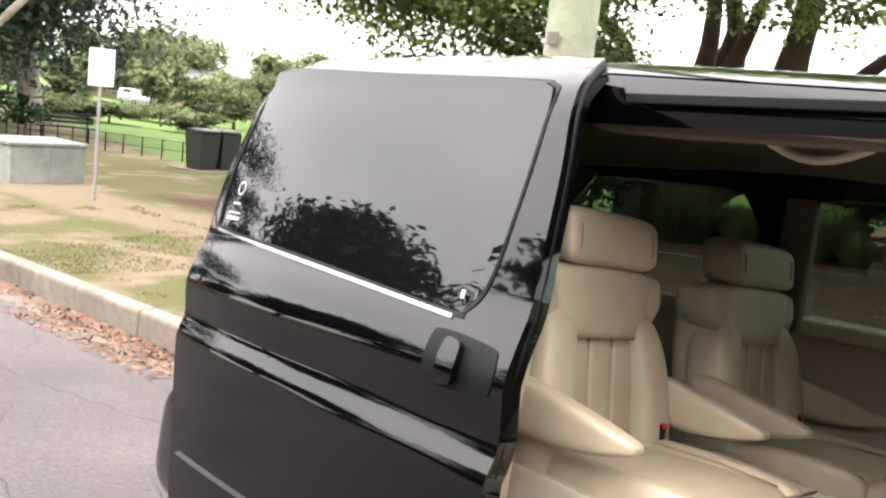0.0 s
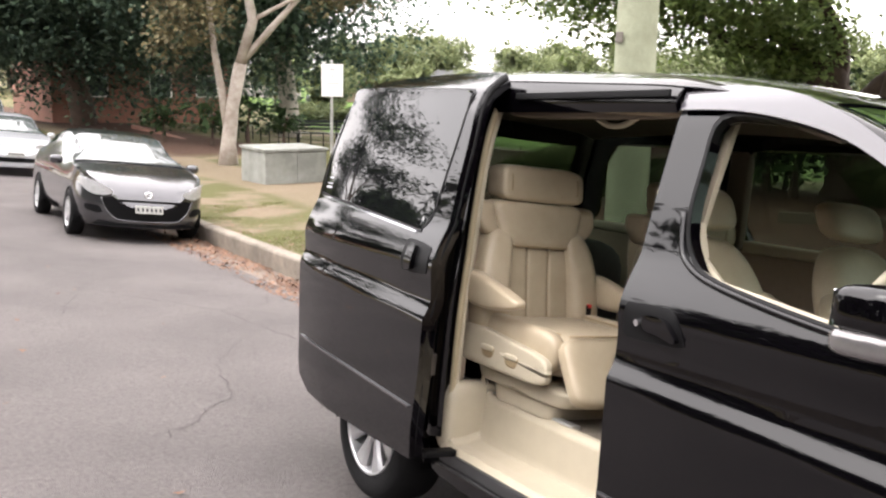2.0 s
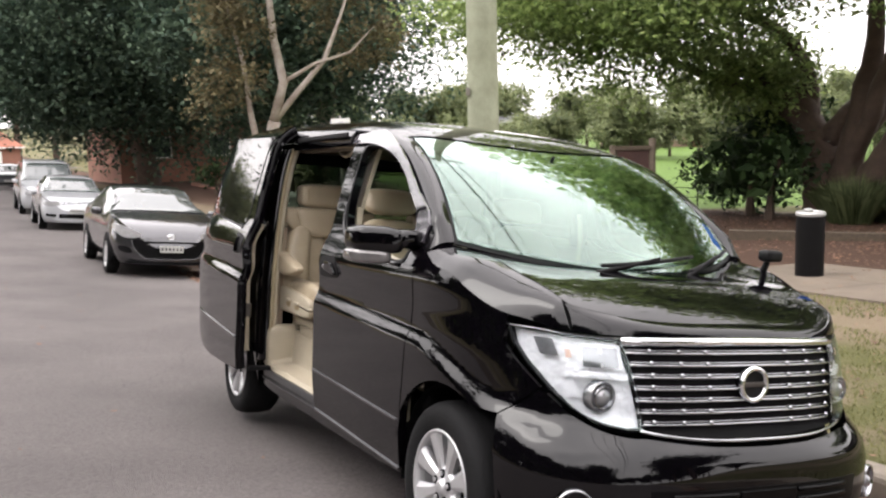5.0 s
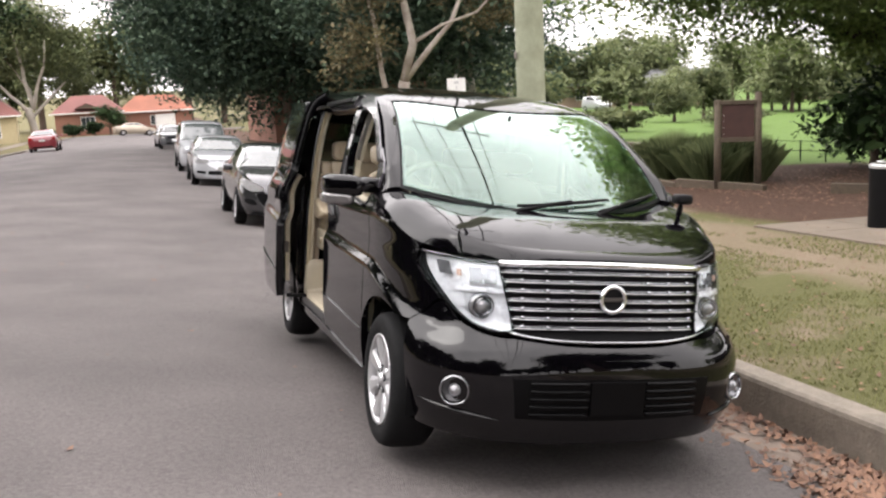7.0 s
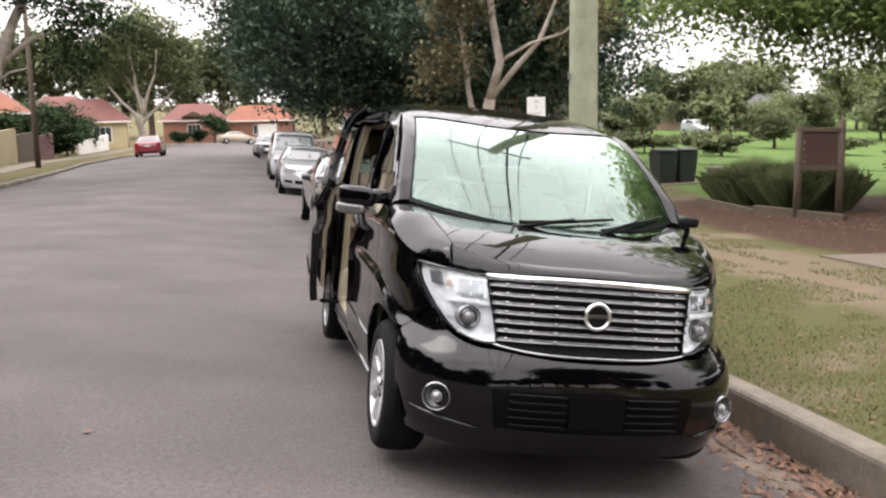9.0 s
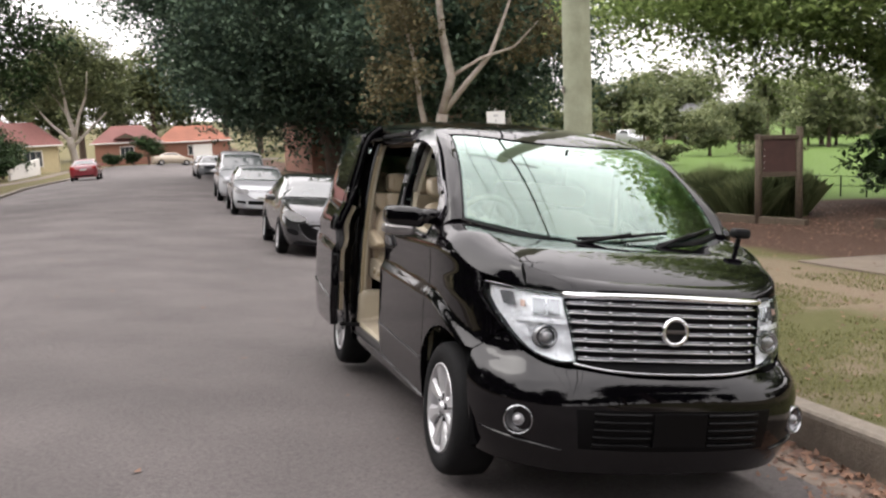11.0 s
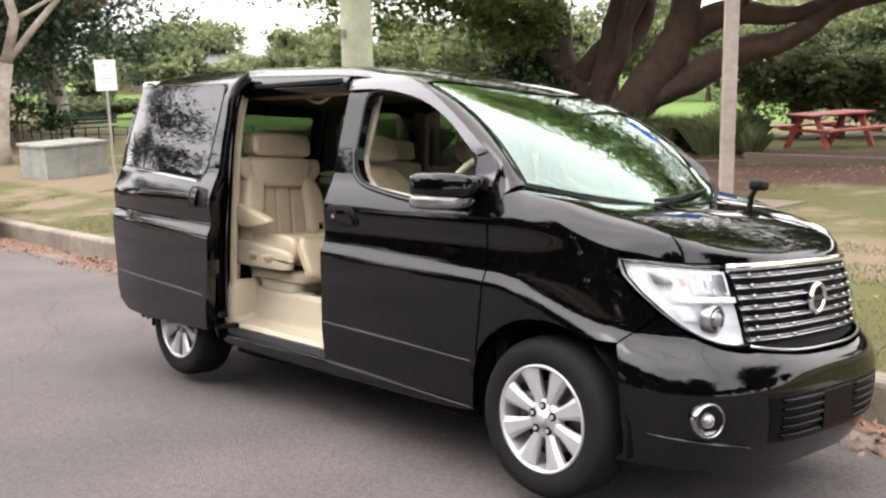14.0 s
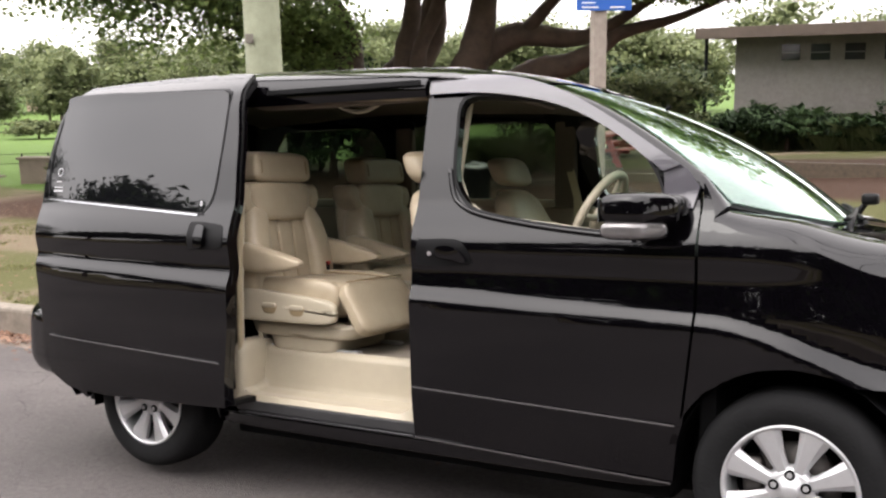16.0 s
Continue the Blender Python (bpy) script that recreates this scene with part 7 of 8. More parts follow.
SILVER = mat("silver_paint", (0.50, 0.50, 0.51), 0.3, metal=0.5, coat=1.0, vary=0.08)
PALE = mat("pale_silver_paint", (0.46, 0.47, 0.49), 0.32, metal=0.3, coat=1.0, vary=0.08)
WINE = mat("wine_red_paint", (0.20, 0.012, 0.022), 0.3, coat=1.0, vary=0.1)
SAND = mat("sand_paint", (0.42, 0.36, 0.28), 0.35, metal=0.4, coat=1.0, vary=0.1)
SLATE = mat("slate_paint", (0.11, 0.115, 0.125), 0.3, metal=0.5, coat=1.0, vary=0.1)
LAMP_GLASS = mat("headlamp_glass", (0.42, 0.42, 0.42), 0.12, metal=0.1, coat=1.0, vary=0.3, vscale=18)


def hatch_face(ob, s):
    on_nose(s, bow([(-0.60, 0.60), (-0.30, 0.615), (0.30, 0.615), (0.60, 0.60), (0.56, 0.48), (0.44, 0.36), (0.30, 0.325), (-0.30, 0.325), (-0.44, 0.36), (-0.56, 0.48)], 2, True), "grille", DARK_INNER, ob, 0.010, label="wide black grille under the bonnet")
    v, f = tube([[(s.front(y, z) + 0.016, y, z, 0.010) for y, z in bow([(-0.61, 0.605), (-0.56, 0.47), (-0.44, 0.345), (-0.30, 0.312), (0.30, 0.312), (0.44, 0.345), (0.56, 0.47), (0.61, 0.605)], 4)]], 6)
    raw("grille_rim", v, f, GUNMETAL, ob, smooth=True)
    on_nose(s, [(-0.42, 0.565), (0.42, 0.565), (0.42, 0.595), (-0.42, 0.595)], "grille_bar", TRIM_BLACK, ob, 0.02)
    for sgn in (-1, 1):
        on_nose(s, [(sgn * y, z) for y, z in bow([(0.47, 0.675), (0.60, 0.635), (0.75, 0.66), (0.855, 0.78), (0.83, 0.85), (0.66, 0.80), (0.52, 0.735)], 3, True)], "headlamp", LAMP_GLASS, ob, 0.010, label="clear swept-back headlamp")
        on_nose(s, [(sgn * y, z) for y, z in bow([(0.60, 0.40), (0.76, 0.42), (0.78, 0.50), (0.64, 0.49)], 2, True)], "fog_recess", DARK_INNER, ob, 0.008)
    v, f = lathe([(0.030, 0.0), (0.040, 0.014), (0.052, 0.014), (0.058, 0.0)], 20, "x")
    raw("emblem", [(p[0] + s.front(0, 0.665) + 0.006, p[1], p[2] * 0.8 + 0.665) for p in v], f, CHROME, ob, "plain oval chrome emblem", True)
    part("emblem_wing", box(s.front(0, 0.665) + 0.0, s.front(0, 0.665) + 0.02, -0.05, 0.05, 0.66, 0.672, 0.003), CHROME, ob)
    plate_bars(ob, s, 0.475)
    on_nose(s, [(-0.70, 0.235), (0.70, 0.235), (0.66, 0.275), (-0.66, 0.275)], "lower_lip", DARK_INNER, ob, 0.010)
    for y in (-0.30, 0.28):
        v, f = tube([[(1.22, y, 1.02, 0.008), (1.10, y + 0.20, 1.07, 0.007), (1.03, y + 0.45, 1.09, 0.005)]], 5)
        raw("wiper", v, f, TRIM_BLACK, ob)
    part("head_unit_shade", soft_box(0.2, 0.9, -0.5, 0.5, 0.6, 0.8, 4, 4), DARK_INNER, ob, "", True)


def golf_face(ob, s):
    for sgn in (-1, 1):
        on_nose(s, [(sgn * y, z) for y, z in bow([(0.43, 0.665), (0.62, 0.64), (0.80, 0.66), (0.81, 0.76), (0.62, 0.78), (0.45, 0.77)], 2, True)], "headlamp", LAMP_GLASS, ob, 0.010)
        on_nose(s, [(sgn * y, z) for y, z in ((0.52, 0.36), (0.76, 0.38), (0.76, 0.45), (0.52, 0.44))], "bumper_vent", DARK_INNER, ob, 0.008)
    for k in range(3):
        z = 0.70 + 0.032 * k
        on_nose(s, [(-0.40, z), (0.40, z), (0.40, z + 0.014), (-0.40, z + 0.014)], "grille_slot", DARK_INNER, ob, 0.008)
    on_nose(s, [(-0.45, 0.34), (0.45, 0.34), (0.45, 0.45), (-0.45, 0.45)], "lower_intake", DARK_INNER, ob, 0.008)
    v, f = lathe([(0.035, 0.0), (0.045, 0.012), (0.055, 0.0)], 18, "x")
    raw("emblem", [(p[0] + s.front(0, 0.74) + 0.004, p[1], p[2] + 0.735) for p in v], f, CHROME, ob, smooth=True)
    plate_bars(ob, s, 0.53)


def tail_face(ob, s):
    for sgn in (-1, 1):
        on_nose(s, [(sgn * y, z) for y, z in ((0.52, 0.78), (0.80, 0.76), (0.81, 0.92), (0.56, 0.93))], "tail_lamp", RED_LENS, ob, 0.008, -1)
    plate_bars(ob, s, 0.72, -1)
    on_nose(s, [(-0.6, 0.27), (0.6, 0.27), (0.6, 0.36), (-0.6, 0.36)], "bumper_insert", DARK_INNER, ob, 0.008, -1)


def plain_face(ob, s):
    for sgn in (-1, 1):
        on_nose(s, [(sgn * y, z) for y, z in ((0.48, 0.66), (0.76, 0.66), (0.78, 0.76), (0.50, 0.76))], "headlamp", LAMP_GLASS, ob, 0.008)
    on_nose(s, [(-0.40, 0.62), (0.40, 0.62), (0.40, 0.74), (-0.40, 0.74)], "grille", DARK_INNER, ob, 0.008)
    on_nose(s, [(-0.5, 0.30), (0.5, 0.30), (0.5, 0.40), (-0.5, 0.40)], "lower_intake", DARK_INNER, ob, 0.008)
    plate_bars(ob, s, 0.50)


def parked(x, y, yaw=0.0, m_extra=None):
    """A pose on the road, tipped with its slopes."""
    e = 0.6
    z = road_z(x, y)
    gx = Vector((2 * e, 0, road_z(x + e, y) - road_z(x - e, y))).normalized()
    gy = Vector((0, 2 * e, road_z(x, y + e) - road_z(x, y - e))).normalized()
    up_ = gx.cross(gy).normalized()
    gy = up_.cross(gx)
    r = Matrix((gx, gy, up_)).transposed().to_4x4()
    return Matrix.Translation((x, y, z)) @ r @ Matrix.Rotation(radians(yaw), 4, "Z")


hatch_top = [(-2.25, 0.55), (-2.22, 0.80), (-2.1, 0.98), (-1.95, 1.08), (-1.4, 1.36), (-0.8, 1.445), (-0.2, 1.465), (0.25, 1.42), (0.6, 1.31), (1.18, 1.03), (1.40, 0.985), (1.75, 0.92), (2.02, 0.82), (2.16, 0.70), (2.22, 0.60), (2.25, 0.40)]
HATCH = Shape(4.5, 1.755, hatch_top, 0.94, 0.75, 0.5)
car("hatchback", "dark grey hatchback with a wide black grille, parked at the kerb", parked(-13.32, 0.66), HATCH, GUNMETAL, 1.36, -1.28, 0.315, (0.34, 1.16),
    ([(-1.55, 5.15), (-1.35, 6.3), (-0.72, 6.35), (-0.62, 5.0), (-1.2, 5.0)], [(-0.54, 5.0), (-0.60, 6.35), (0.10, 6.35), (0.50, 6.1), (0.92, 5.05)]), (-1.85, -1.3), hatch_face)
golf_top = [(-2.07, 0.55), (-2.05, 0.95), (-1.9, 1.12), (-1.65, 1.32), (-1.2, 1.42), (-0.4, 1.45), (0.15, 1.41), (0.5, 1.30), (1.08, 1.0), (1.3, 0.97), (1.75, 0.89), (1.95, 0.80), (2.04, 0.68), (2.07, 0.40)]
GOLF = Shape(4.15, 1.74, golf_top, 0.92, 0.5, 0.4)
car("hatchback", "pale silver hatchback parked behind the grey one", parked(-24.6, 0.50), GOLF, PALE, 1.27, -1.24, 0.31, (0.28, 1.06),
    ([(-1.45, 5.1), (-1.3, 6.3), (-0.62, 6.35), (-0.55, 5.0)], [(-0.46, 5.0), (-0.52, 6.35), (0.10, 6.35), (0.80, 5.05)]), (-1.85, -1.45), golf_face)
mpv_top = [(-2.3, 0.6), (-2.28, 1.2), (-2.15, 1.65), (-1.6, 1.76), (-0.4, 1.80), (0.4, 1.74), (0.75, 1.60), (1.45, 1.10), (1.7, 1.02), (2.1, 0.90), (2.25, 0.75), (2.3, 0.4)]
MPV = Shape(4.6, 1.80, mpv_top, 1.02, 0.5, 0.35, roof_w=0.80)
car("wagon", "silver van-like wagon parked in the line of cars", parked(-31.6, 0.45), MPV, PALE, 1.4, -1.4, 0.32, (0.55, 1.42),
    ([(-1.9, 5.1), (-1.8, 6.4), (-0.7, 6.4), (-0.7, 5.0)], [(-0.6, 5.0), (-0.6, 6.4), (0.35, 6.35), (1.05, 5.05)]), (), plain_face)
car("hatchback", "slate grey small car far down the street", parked(-55.5, 0.35), GOLF, SLATE, 1.27, -1.24, 0.31, (0.28, 1.06), ([(-1.45, 5.1), (-1.3, 6.3), (0.10, 6.35), (0.80, 5.05)],), (), plain_face)
car("hatchback", "silver small car far down the street", parked(-62.5, 0.25), GOLF, SILVER, 1.27, -1.24, 0.31, (0.28, 1.06), ([(-1.45, 5.1), (-1.3, 6.3), (0.10, 6.35), (0.80, 5.05)],), (), plain_face)
sedan_top = [(-2.3, 0.6), (-2.27, 0.90), (-2.1, 1.0), (-1.5, 1.04), (-0.95, 1.34), (-0.4, 1.42), (0.1, 1.42), (0.5, 1.33), (1.1, 1.0), (1.35, 0.95), (1.9, 0.86), (2.15, 0.76), (2.28, 0.6), (2.3, 0.4)]
SEDAN = Shape(4.6, 1.75, sedan_top, 0.92, 0.55, 0.4)
car("sedan", "wine red sedan parked across the street", parked(-63.0, -7.5, 180), SEDAN, WINE, 1.4, -1.35, 0.31, (0.30, 1.08), ([(-1.35, 5.1), (-0.95, 6.2), (0.05, 6.3), (0.85, 5.05)],), (-1.45, -1.0), tail_face)
car("sedan", "sand coloured sedan standing across the end of the street", parked(-107, -1.9, 100), SEDAN, SAND, 1.4, -1.35, 0.31, (0.30, 1.08), ([(-1.35, 5.1), (-0.95, 6.2), (-0.2, 6.3), (-0.2, 5.0)], [(-0.12, 5.0), (-0.12, 6.3), (0.05, 6.3), (0.85, 5.05)]), (), plain_face)
for i, (x, y, p_, yaw, sh, lab) in enumerate([(-101, 51.5, PALE, 5, MPV, "white van parked beyond the oval"), (-103, 44.5, SLATE, 60, SEDAN, "grey car parked beyond the oval"), (-97, 58.5, SLATE, 10, SEDAN, "dark grey car parked beyond the oval")]):
    car("parked_car", lab, Matrix.Translation((x, y, park_z(x, y))) @ Matrix.Rotation(radians(yaw), 4, "Z"), sh, p_, 1.35, -1.3, 0.31, (0.5, 1.2), ([(-1.2, 5.1), (-0.95, 6.2), (0.05, 6.3), (0.8, 5.05)],), (), None, "cars beyond the oval")

# ---- street furniture ----
def on_ground(x, y, yaw=0.0, dz=0.0):
    return Matrix.Translation((x, y, land_z(x, y) + dz)) @ Matrix.Rotation(radians(yaw), 4, "Z")


pole = thing("power_pole", "tall round power pole of green-tinged treated timber", "power pole", on_ground(-2.93, 1.915, 0, -0.1))
v, f = tube([[(0, 0, 0, 0.145), (0, 0, 1.0, 0.142), (0.0, 0.0, 3, 0.135), (0.01, 0, 5.5, 0.12), (0.02, 0, 6.75, 0.11)]], 24, 0.012, 3)
raw("shaft", v, f, POLE_WOOD, pole, smooth=True)
part("number_tag", box(-0.03, 0.05, -0.150, -0.142, 2.30, 2.37, 0.004), mat("tag_metal", (0.20, 0.18, 0.15), 0.6, metal=0.3, vary=0.3, vscale=30), pole, "small dark metal tag")
part("bolt", cyl((-0.16, -0.05, 2.32), (-0.11, -0.03, 2.32), 0.018, seg=8), GALV, pole)
part("cross_arm", box(-0.04, 0.04, -1.0, 0.75, 6.46, 6.55, 0.006), TIMBER, pole)
WIRES = ((-0.90, 0.011), (-0.30, 0.011), (0.30, 0.026), (0.58, 0.011))
for y, r_ in WIRES:
    part("insulator", cyl((0, y, 6.53), (0, y, 6.66), 0.04, 0.03, 10), WHITE_TRIM, pole)
pole.matrix_world = pole.matrix_world @ Matrix.Rotation(radians(-6), 4, "Z")
zb = pole.matrix_world.translation.z
for y, r_ in WIRES:
    pts = []
    for i in range(41):
        x = -36 + 72 * i / 40
        d = (x + 2.93) / 36
        pts.append((x, 1.915 + y - 0.30 * (x + 2.93), zb + 6.66 - 0.4 * math.sin(math.pi * min(1, abs(d))), r_))
    v, f = tube([pts], 6)
    tagged(raw("overhead_wire", v, f, BLACK_POWDER), "black overhead power line crossing the street", "wire", "overhead wires")

sign = thing("parking_sign", "white rectangular parking sign on a thin steel post", "road sign", on_ground(-14.75, 5.08, 78))
part("post", cyl((0, 0, -0.1), (0, 0, 2.52), 0.028, seg=12), GALV, sign)
plate = part("plate", box(-0.205, 0.205, -0.038, -0.030, 1.86, 2.46, 0.002), SIGN_WHITE, sign, "white sign plate with faded print")
for k, (z, w, h_) in enumerate(((2.36, 0.10, 0.05), (2.24, 0.03, 0.08), (2.10, 0.26, 0.03), (2.03, 0.22, 0.025))):
    part("print_bar", box(-w / 2, w / 2, -0.0395, -0.0385, z - h_ / 2, z + h_ / 2), mat("faded_print", (0.55, 0.55, 0.55), 0.6, vary=0.1), plate)

kiosk = thing("utility_kiosk", "low grey-green utility cabinet on the grass", "utility box", on_ground(-17.85, 5.35, 4))
part("cabinet", box(-0.62, 0.62, -0.72, 0.72, -0.05, 0.70, 0.012), KIOSK, kiosk)
part("lid", box(-0.66, 0.66, -0.76, 0.76, 0.70, 0.76, 0.012), KIOSK, kiosk)
part("door", box(0.622, 0.634, -0.68, -0.02, 0.02, 0.68, 0.004), KIOSK, kiosk)
part("door", box(0.622, 0.634, 0.02, 0.68, 0.02, 0.68, 0.004), KIOSK, kiosk)

# picnic table
tb = thing("picnic_table", "red painted timber picnic table with fixed benches", "picnic table", on_ground(-5.6, 17.2, 72))
for k in range(5):
    part("top_plank", box(-0.95, 0.95, -0.36 + k * 0.147, -0.36 + k * 0.147 + 0.135, 0.72, 0.762, 0.006), RED_PAINT, tb)
for sgn in (-1, 1):
    for k in range(2):
        part("bench_plank", box(-0.95, 0.95, sgn * 0.70 - 0.14 + k * 0.145, sgn * 0.70 - 0.005 + k * 0.145, 0.43, 0.472, 0.006), RED_PAINT, tb)
for x in (-0.65, 0.65):
    for sgn in (-1, 1):
        v, f = tube([[(x, sgn * 0.20, 0.72, 0.075), (x, sgn * 0.60, -0.02, 0.075)]], 4)
        raw("leg", v, f, RED_PAINT, tb)
    part("bearer", box(x - 0.03, x + 0.03, -0.80, 0.80, 0.36, 0.43, 0.006), RED_PAINT, tb)
    part("brace", box(x - 0.03, x + 0.03, -0.34, 0.34, 0.64, 0.72, 0.006), RED_PAINT, tb)

# noticeboard
nb = thing("noticeboard", "weathered park noticeboard with a brown panel on two timber posts", "noticeboard", on_ground(-10.1, 9.15, 62))
for sgn in (-1, 1):
    part("post", cyl((sgn * 0.37, 0, -0.2), (sgn * 0.37, 0, 1.76 + 0.06 * sgn), 0.07, 0.065, 12), TIMBER, nb, smooth=True)
part("panel", box(-0.30, 0.30, -0.03, 0.03, 0.98, 1.60, 0.01), mat("brown_panel", (0.060, 0.026, 0.020), 0.75, vary=0.35, vscale=5), nb, "dark red-brown notice panel")
part("top_rail", box(-0.42, 0.42, -0.06, 0.06, 1.60, 1.68, 0.01), TIMBER, nb)
part("bottom_rail", box(-0.40, 0.40, -0.05, 0.05, 0.89, 0.98, 0.01), TIMBER, nb)
for k in range(4):
    part("paper_scrap", box(-0.27, -0.258, -0.034, -0.031, 1.04 + k * 0.12, 1.055 + k * 0.12), SIGN_WHITE, nb)

bn = thing("litter_bin", "slim black round litter bin with a steel top", "litter bin", on_ground(-3.76, 6.90))
v, f = lathe([(0.02, 0.0), (0.16, 0.0), (0.168, 0.02), (0.168, 0.70), (0.173, 0.72), (0.173, 0.76)], 28, "z")
raw("drum", v, f, BLACK_POWDER, bn, smooth=True)
v, f = lathe([(0.173, 0.755), (0.178, 0.78), (0.168, 0.80), (0.13, 0.81), (0.12, 0.79)], 28, "z")
raw("rim", v, f, GALV, bn, "steel rim", True)
part("ash_tray", soft_box(-0.05, 0.05, -0.09, 0.0, 0.80, 0.845, 3, 4), GALV, bn, "", True)

post = thing("park_sign", "tall square timber post carrying a blue park sign", "sign", on_ground(-2.17, 6.92, 42))
part("post", box(-0.075, 0.075, -0.075, 0.075, -0.1, 2.95, 0.008), GREY_TIMBER, post, "silvered timber post")
sp = part("sign_board", box(-0.30, 0.36, -0.10, -0.08, 2.545, 3.00, 0.004), SIGN_BLUE, post, "blue sign board with small print")
for k, w in enumerate((0.20, 0.16, 0.22)):
    part("print_bar", box(-0.24 + k * 0.0, -0.24 + w, -0.1025, -0.1005, 2.575 + k * 0.05, 2.59 + k * 0.05), SIGN_WHITE, sp)
part("print_bar", box(0.10, 0.28, -0.1025, -0.1005, 2.575, 2.59), SIGN_WHITE, sp)

wb = thing("wheelie_bins", "pair of dark green wheeled bins standing by the oval", "bins", on_ground(-21.4, 11.5, 8))
for k in range(2):
    y = -0.36 + k * 0.70
    v, f = [], []
    for z, s_ in ((0.06, 0.52), (0.5, 0.58), (0.98, 0.64)):
        v += [(-s_ / 2, y - s_ / 2, z), (s_ / 2, y - s_ / 2, z), (s_ / 2, y + s_ / 2, z), (-s_ / 2, y + s_ / 2, z)]
    for i in range(2):
        f += [(4 * i + j, 4 * i + (j + 1) % 4, 4 * i + 4 + (j + 1) % 4, 4 * i + 4 + j) for j in range(4)]
    f += [(3, 2, 1, 0), (8, 9, 10, 11)]
    raw("bin_body", v, f, BIN_GREEN, wb)
    part("lid", soft_box(-0.36, 0.38, y - 0.345, y + 0.345, 0.97, 1.08, 4, 5), BIN_GREEN, wb, "", True)
part("base_slab", box(-0.7, 0.7, -0.9, 0.9, -0.02, 0.05, 0.01), SLAB, wb)

# bench by the oval
bc = thing("park_bench", "dark slatted park bench on steel legs", "bench", on_ground(-30.3, 11.6, 70))
for k in range(4):
    part("seat_slat", box(-0.9, 0.9, -0.22 + k * 0.11, -0.13 + k * 0.11, 0.44, 0.475, 0.005), BIN_GREEN, bc)
for k in range(3):
    part("back_slat", box(-0.9, 0.9, 0.24, 0.27, 0.55 + k * 0.13, 0.65 + k * 0.13, 0.005), BIN_GREEN, bc)
for x in (-0.7, 0.7):
    part("leg", box(x - 0.03, x + 0.03, -0.2, 0.26, 0.0, 0.44, 0.01), BLACK_POWDER, bc)
    part("back_post", box(x - 0.025, x + 0.025, 0.20, 0.25, 0.4, 0.93, 0.01), BLACK_POWDER, bc)

# low rail fence along the oval
fence = thing("oval_fence", "low wire-and-post fence round the oval", "fence")
fpts = []
for i in range(34):
    t_ = i / 33
    x = -38 + 24 * t_
    fpts.append((x, 9.4 + 5.6 * ease(0, 1, t_) * t_ + (0.9 if i % 2 else 0.9)))
for x, y in fpts:
    z = land_z(x, y)
    part("post", cyl((x, y, z - 0.1), (x, y, z + 0.56), 0.02, seg=8), BLACK_POWDER, fence)
for h_ in (0.54, 0.28):
    v, f = tube([[(x, y, land_z(x, y) + h_, 0.008) for x, y in fpts]], 5)
    raw("rail", v, f, BLACK_POWDER, fence)

# low wall, bed edging and tussocks round the noticeboard
lw = thing("low_wall", "low rendered concrete wall beside the oval", "wall", on_ground(-17.0, 11.6, 18))
part("wall", box(-1.4, 1.6, -0.15, 0.15, -0.2, 0.55, 0.015), SLAB, lw)
part("coping", box(-1.45, 1.65, -0.19, 0.19, 0.55, 0.61, 0.012), SLAB, lw)
for k, (xa, ya, xb, yb) in enumerate([(-13.6, 8.5, -11.2, 8.5), (-11.2, 8.5, -9.3, 9.2), (-8.0, 9.6, -4.9, 12.3), (-4.9, 12.3, -1.2, 13.2), (-1.2, 13.2, 4.5, 13.6)]):
    d = math.dist((xa, ya), (xb, yb))
    m = Matrix.Translation(((xa + xb) / 2, (ya + yb) / 2, land_z((xa + xb) / 2, (ya + yb) / 2))) @ Matrix.Rotation(math.atan2(yb - ya, xb - xa), 4, "Z")
    e_ = thing("bed_edging", "weathered timber sleeper edging the mulch bed", "edging", m, "bed edging")
    part("sleeper", box(-d / 2, d / 2, -0.07, 0.07, -0.15, 0.14, 0.012), TIMBER, e_)


def tussock(name, label, spots, blade_len, n, seed):
    rng_ = np.random.default_rng(seed)
    p, d, L = [], [], []
    for x, y, s_ in spots:
        k = int(n * s_)
        a = rng_.random(k) * 2 * math.pi
        r0 = rng_.random(k) * 0.26 * s_
        lean_ = 0.03 + rng_.random(k) ** 1.4 * 0.42
        p.append(np.stack([x + r0 * np.cos(a), y + r0 * np.sin(a), np.full(k, land_z(x, y) - 0.02)], 1))
        d.append(np.stack([np.cos(a) * lean_, np.sin(a) * lean_, np.ones(k)], 1))
        L.append(blade_len * s_ * (0.6 + 0.6 * rng_.random(k)))
    p, d, L = np.concatenate(p), np.concatenate(d), np.concatenate(L)[:, None]
    side_ = np.cross(d, [0, 0, 1.0])
    side_ /= np.linalg.norm(side_, axis=1)[:, None] + 1e-9
    w = 0.003 + 0.003 * rng_.random((len(p), 1))
    m1 = p + d * L * 0.5
    m2 = p + d * L * (np.array([1.0, 1.0, 0.92]) + (np.linalg.norm(d[:, :2], axis=1) * 1.0)[:, None] * np.array([0.5, 0.5, -0.75]))
    v = np.stack([p - side_ * w, p + side_ * w, m1 + side_ * w * 0.9, m2 + side_ * w * 0.15, m2 - side_ * w * 0.15, m1 - side_ * w * 0.9], 1).reshape(-1, 3)
    return tagged(fast(name, v, np.arange(len(v)).reshape(-1, 6), BLADE), label, "plants", kind="stuff")


rng = random.Random(31)
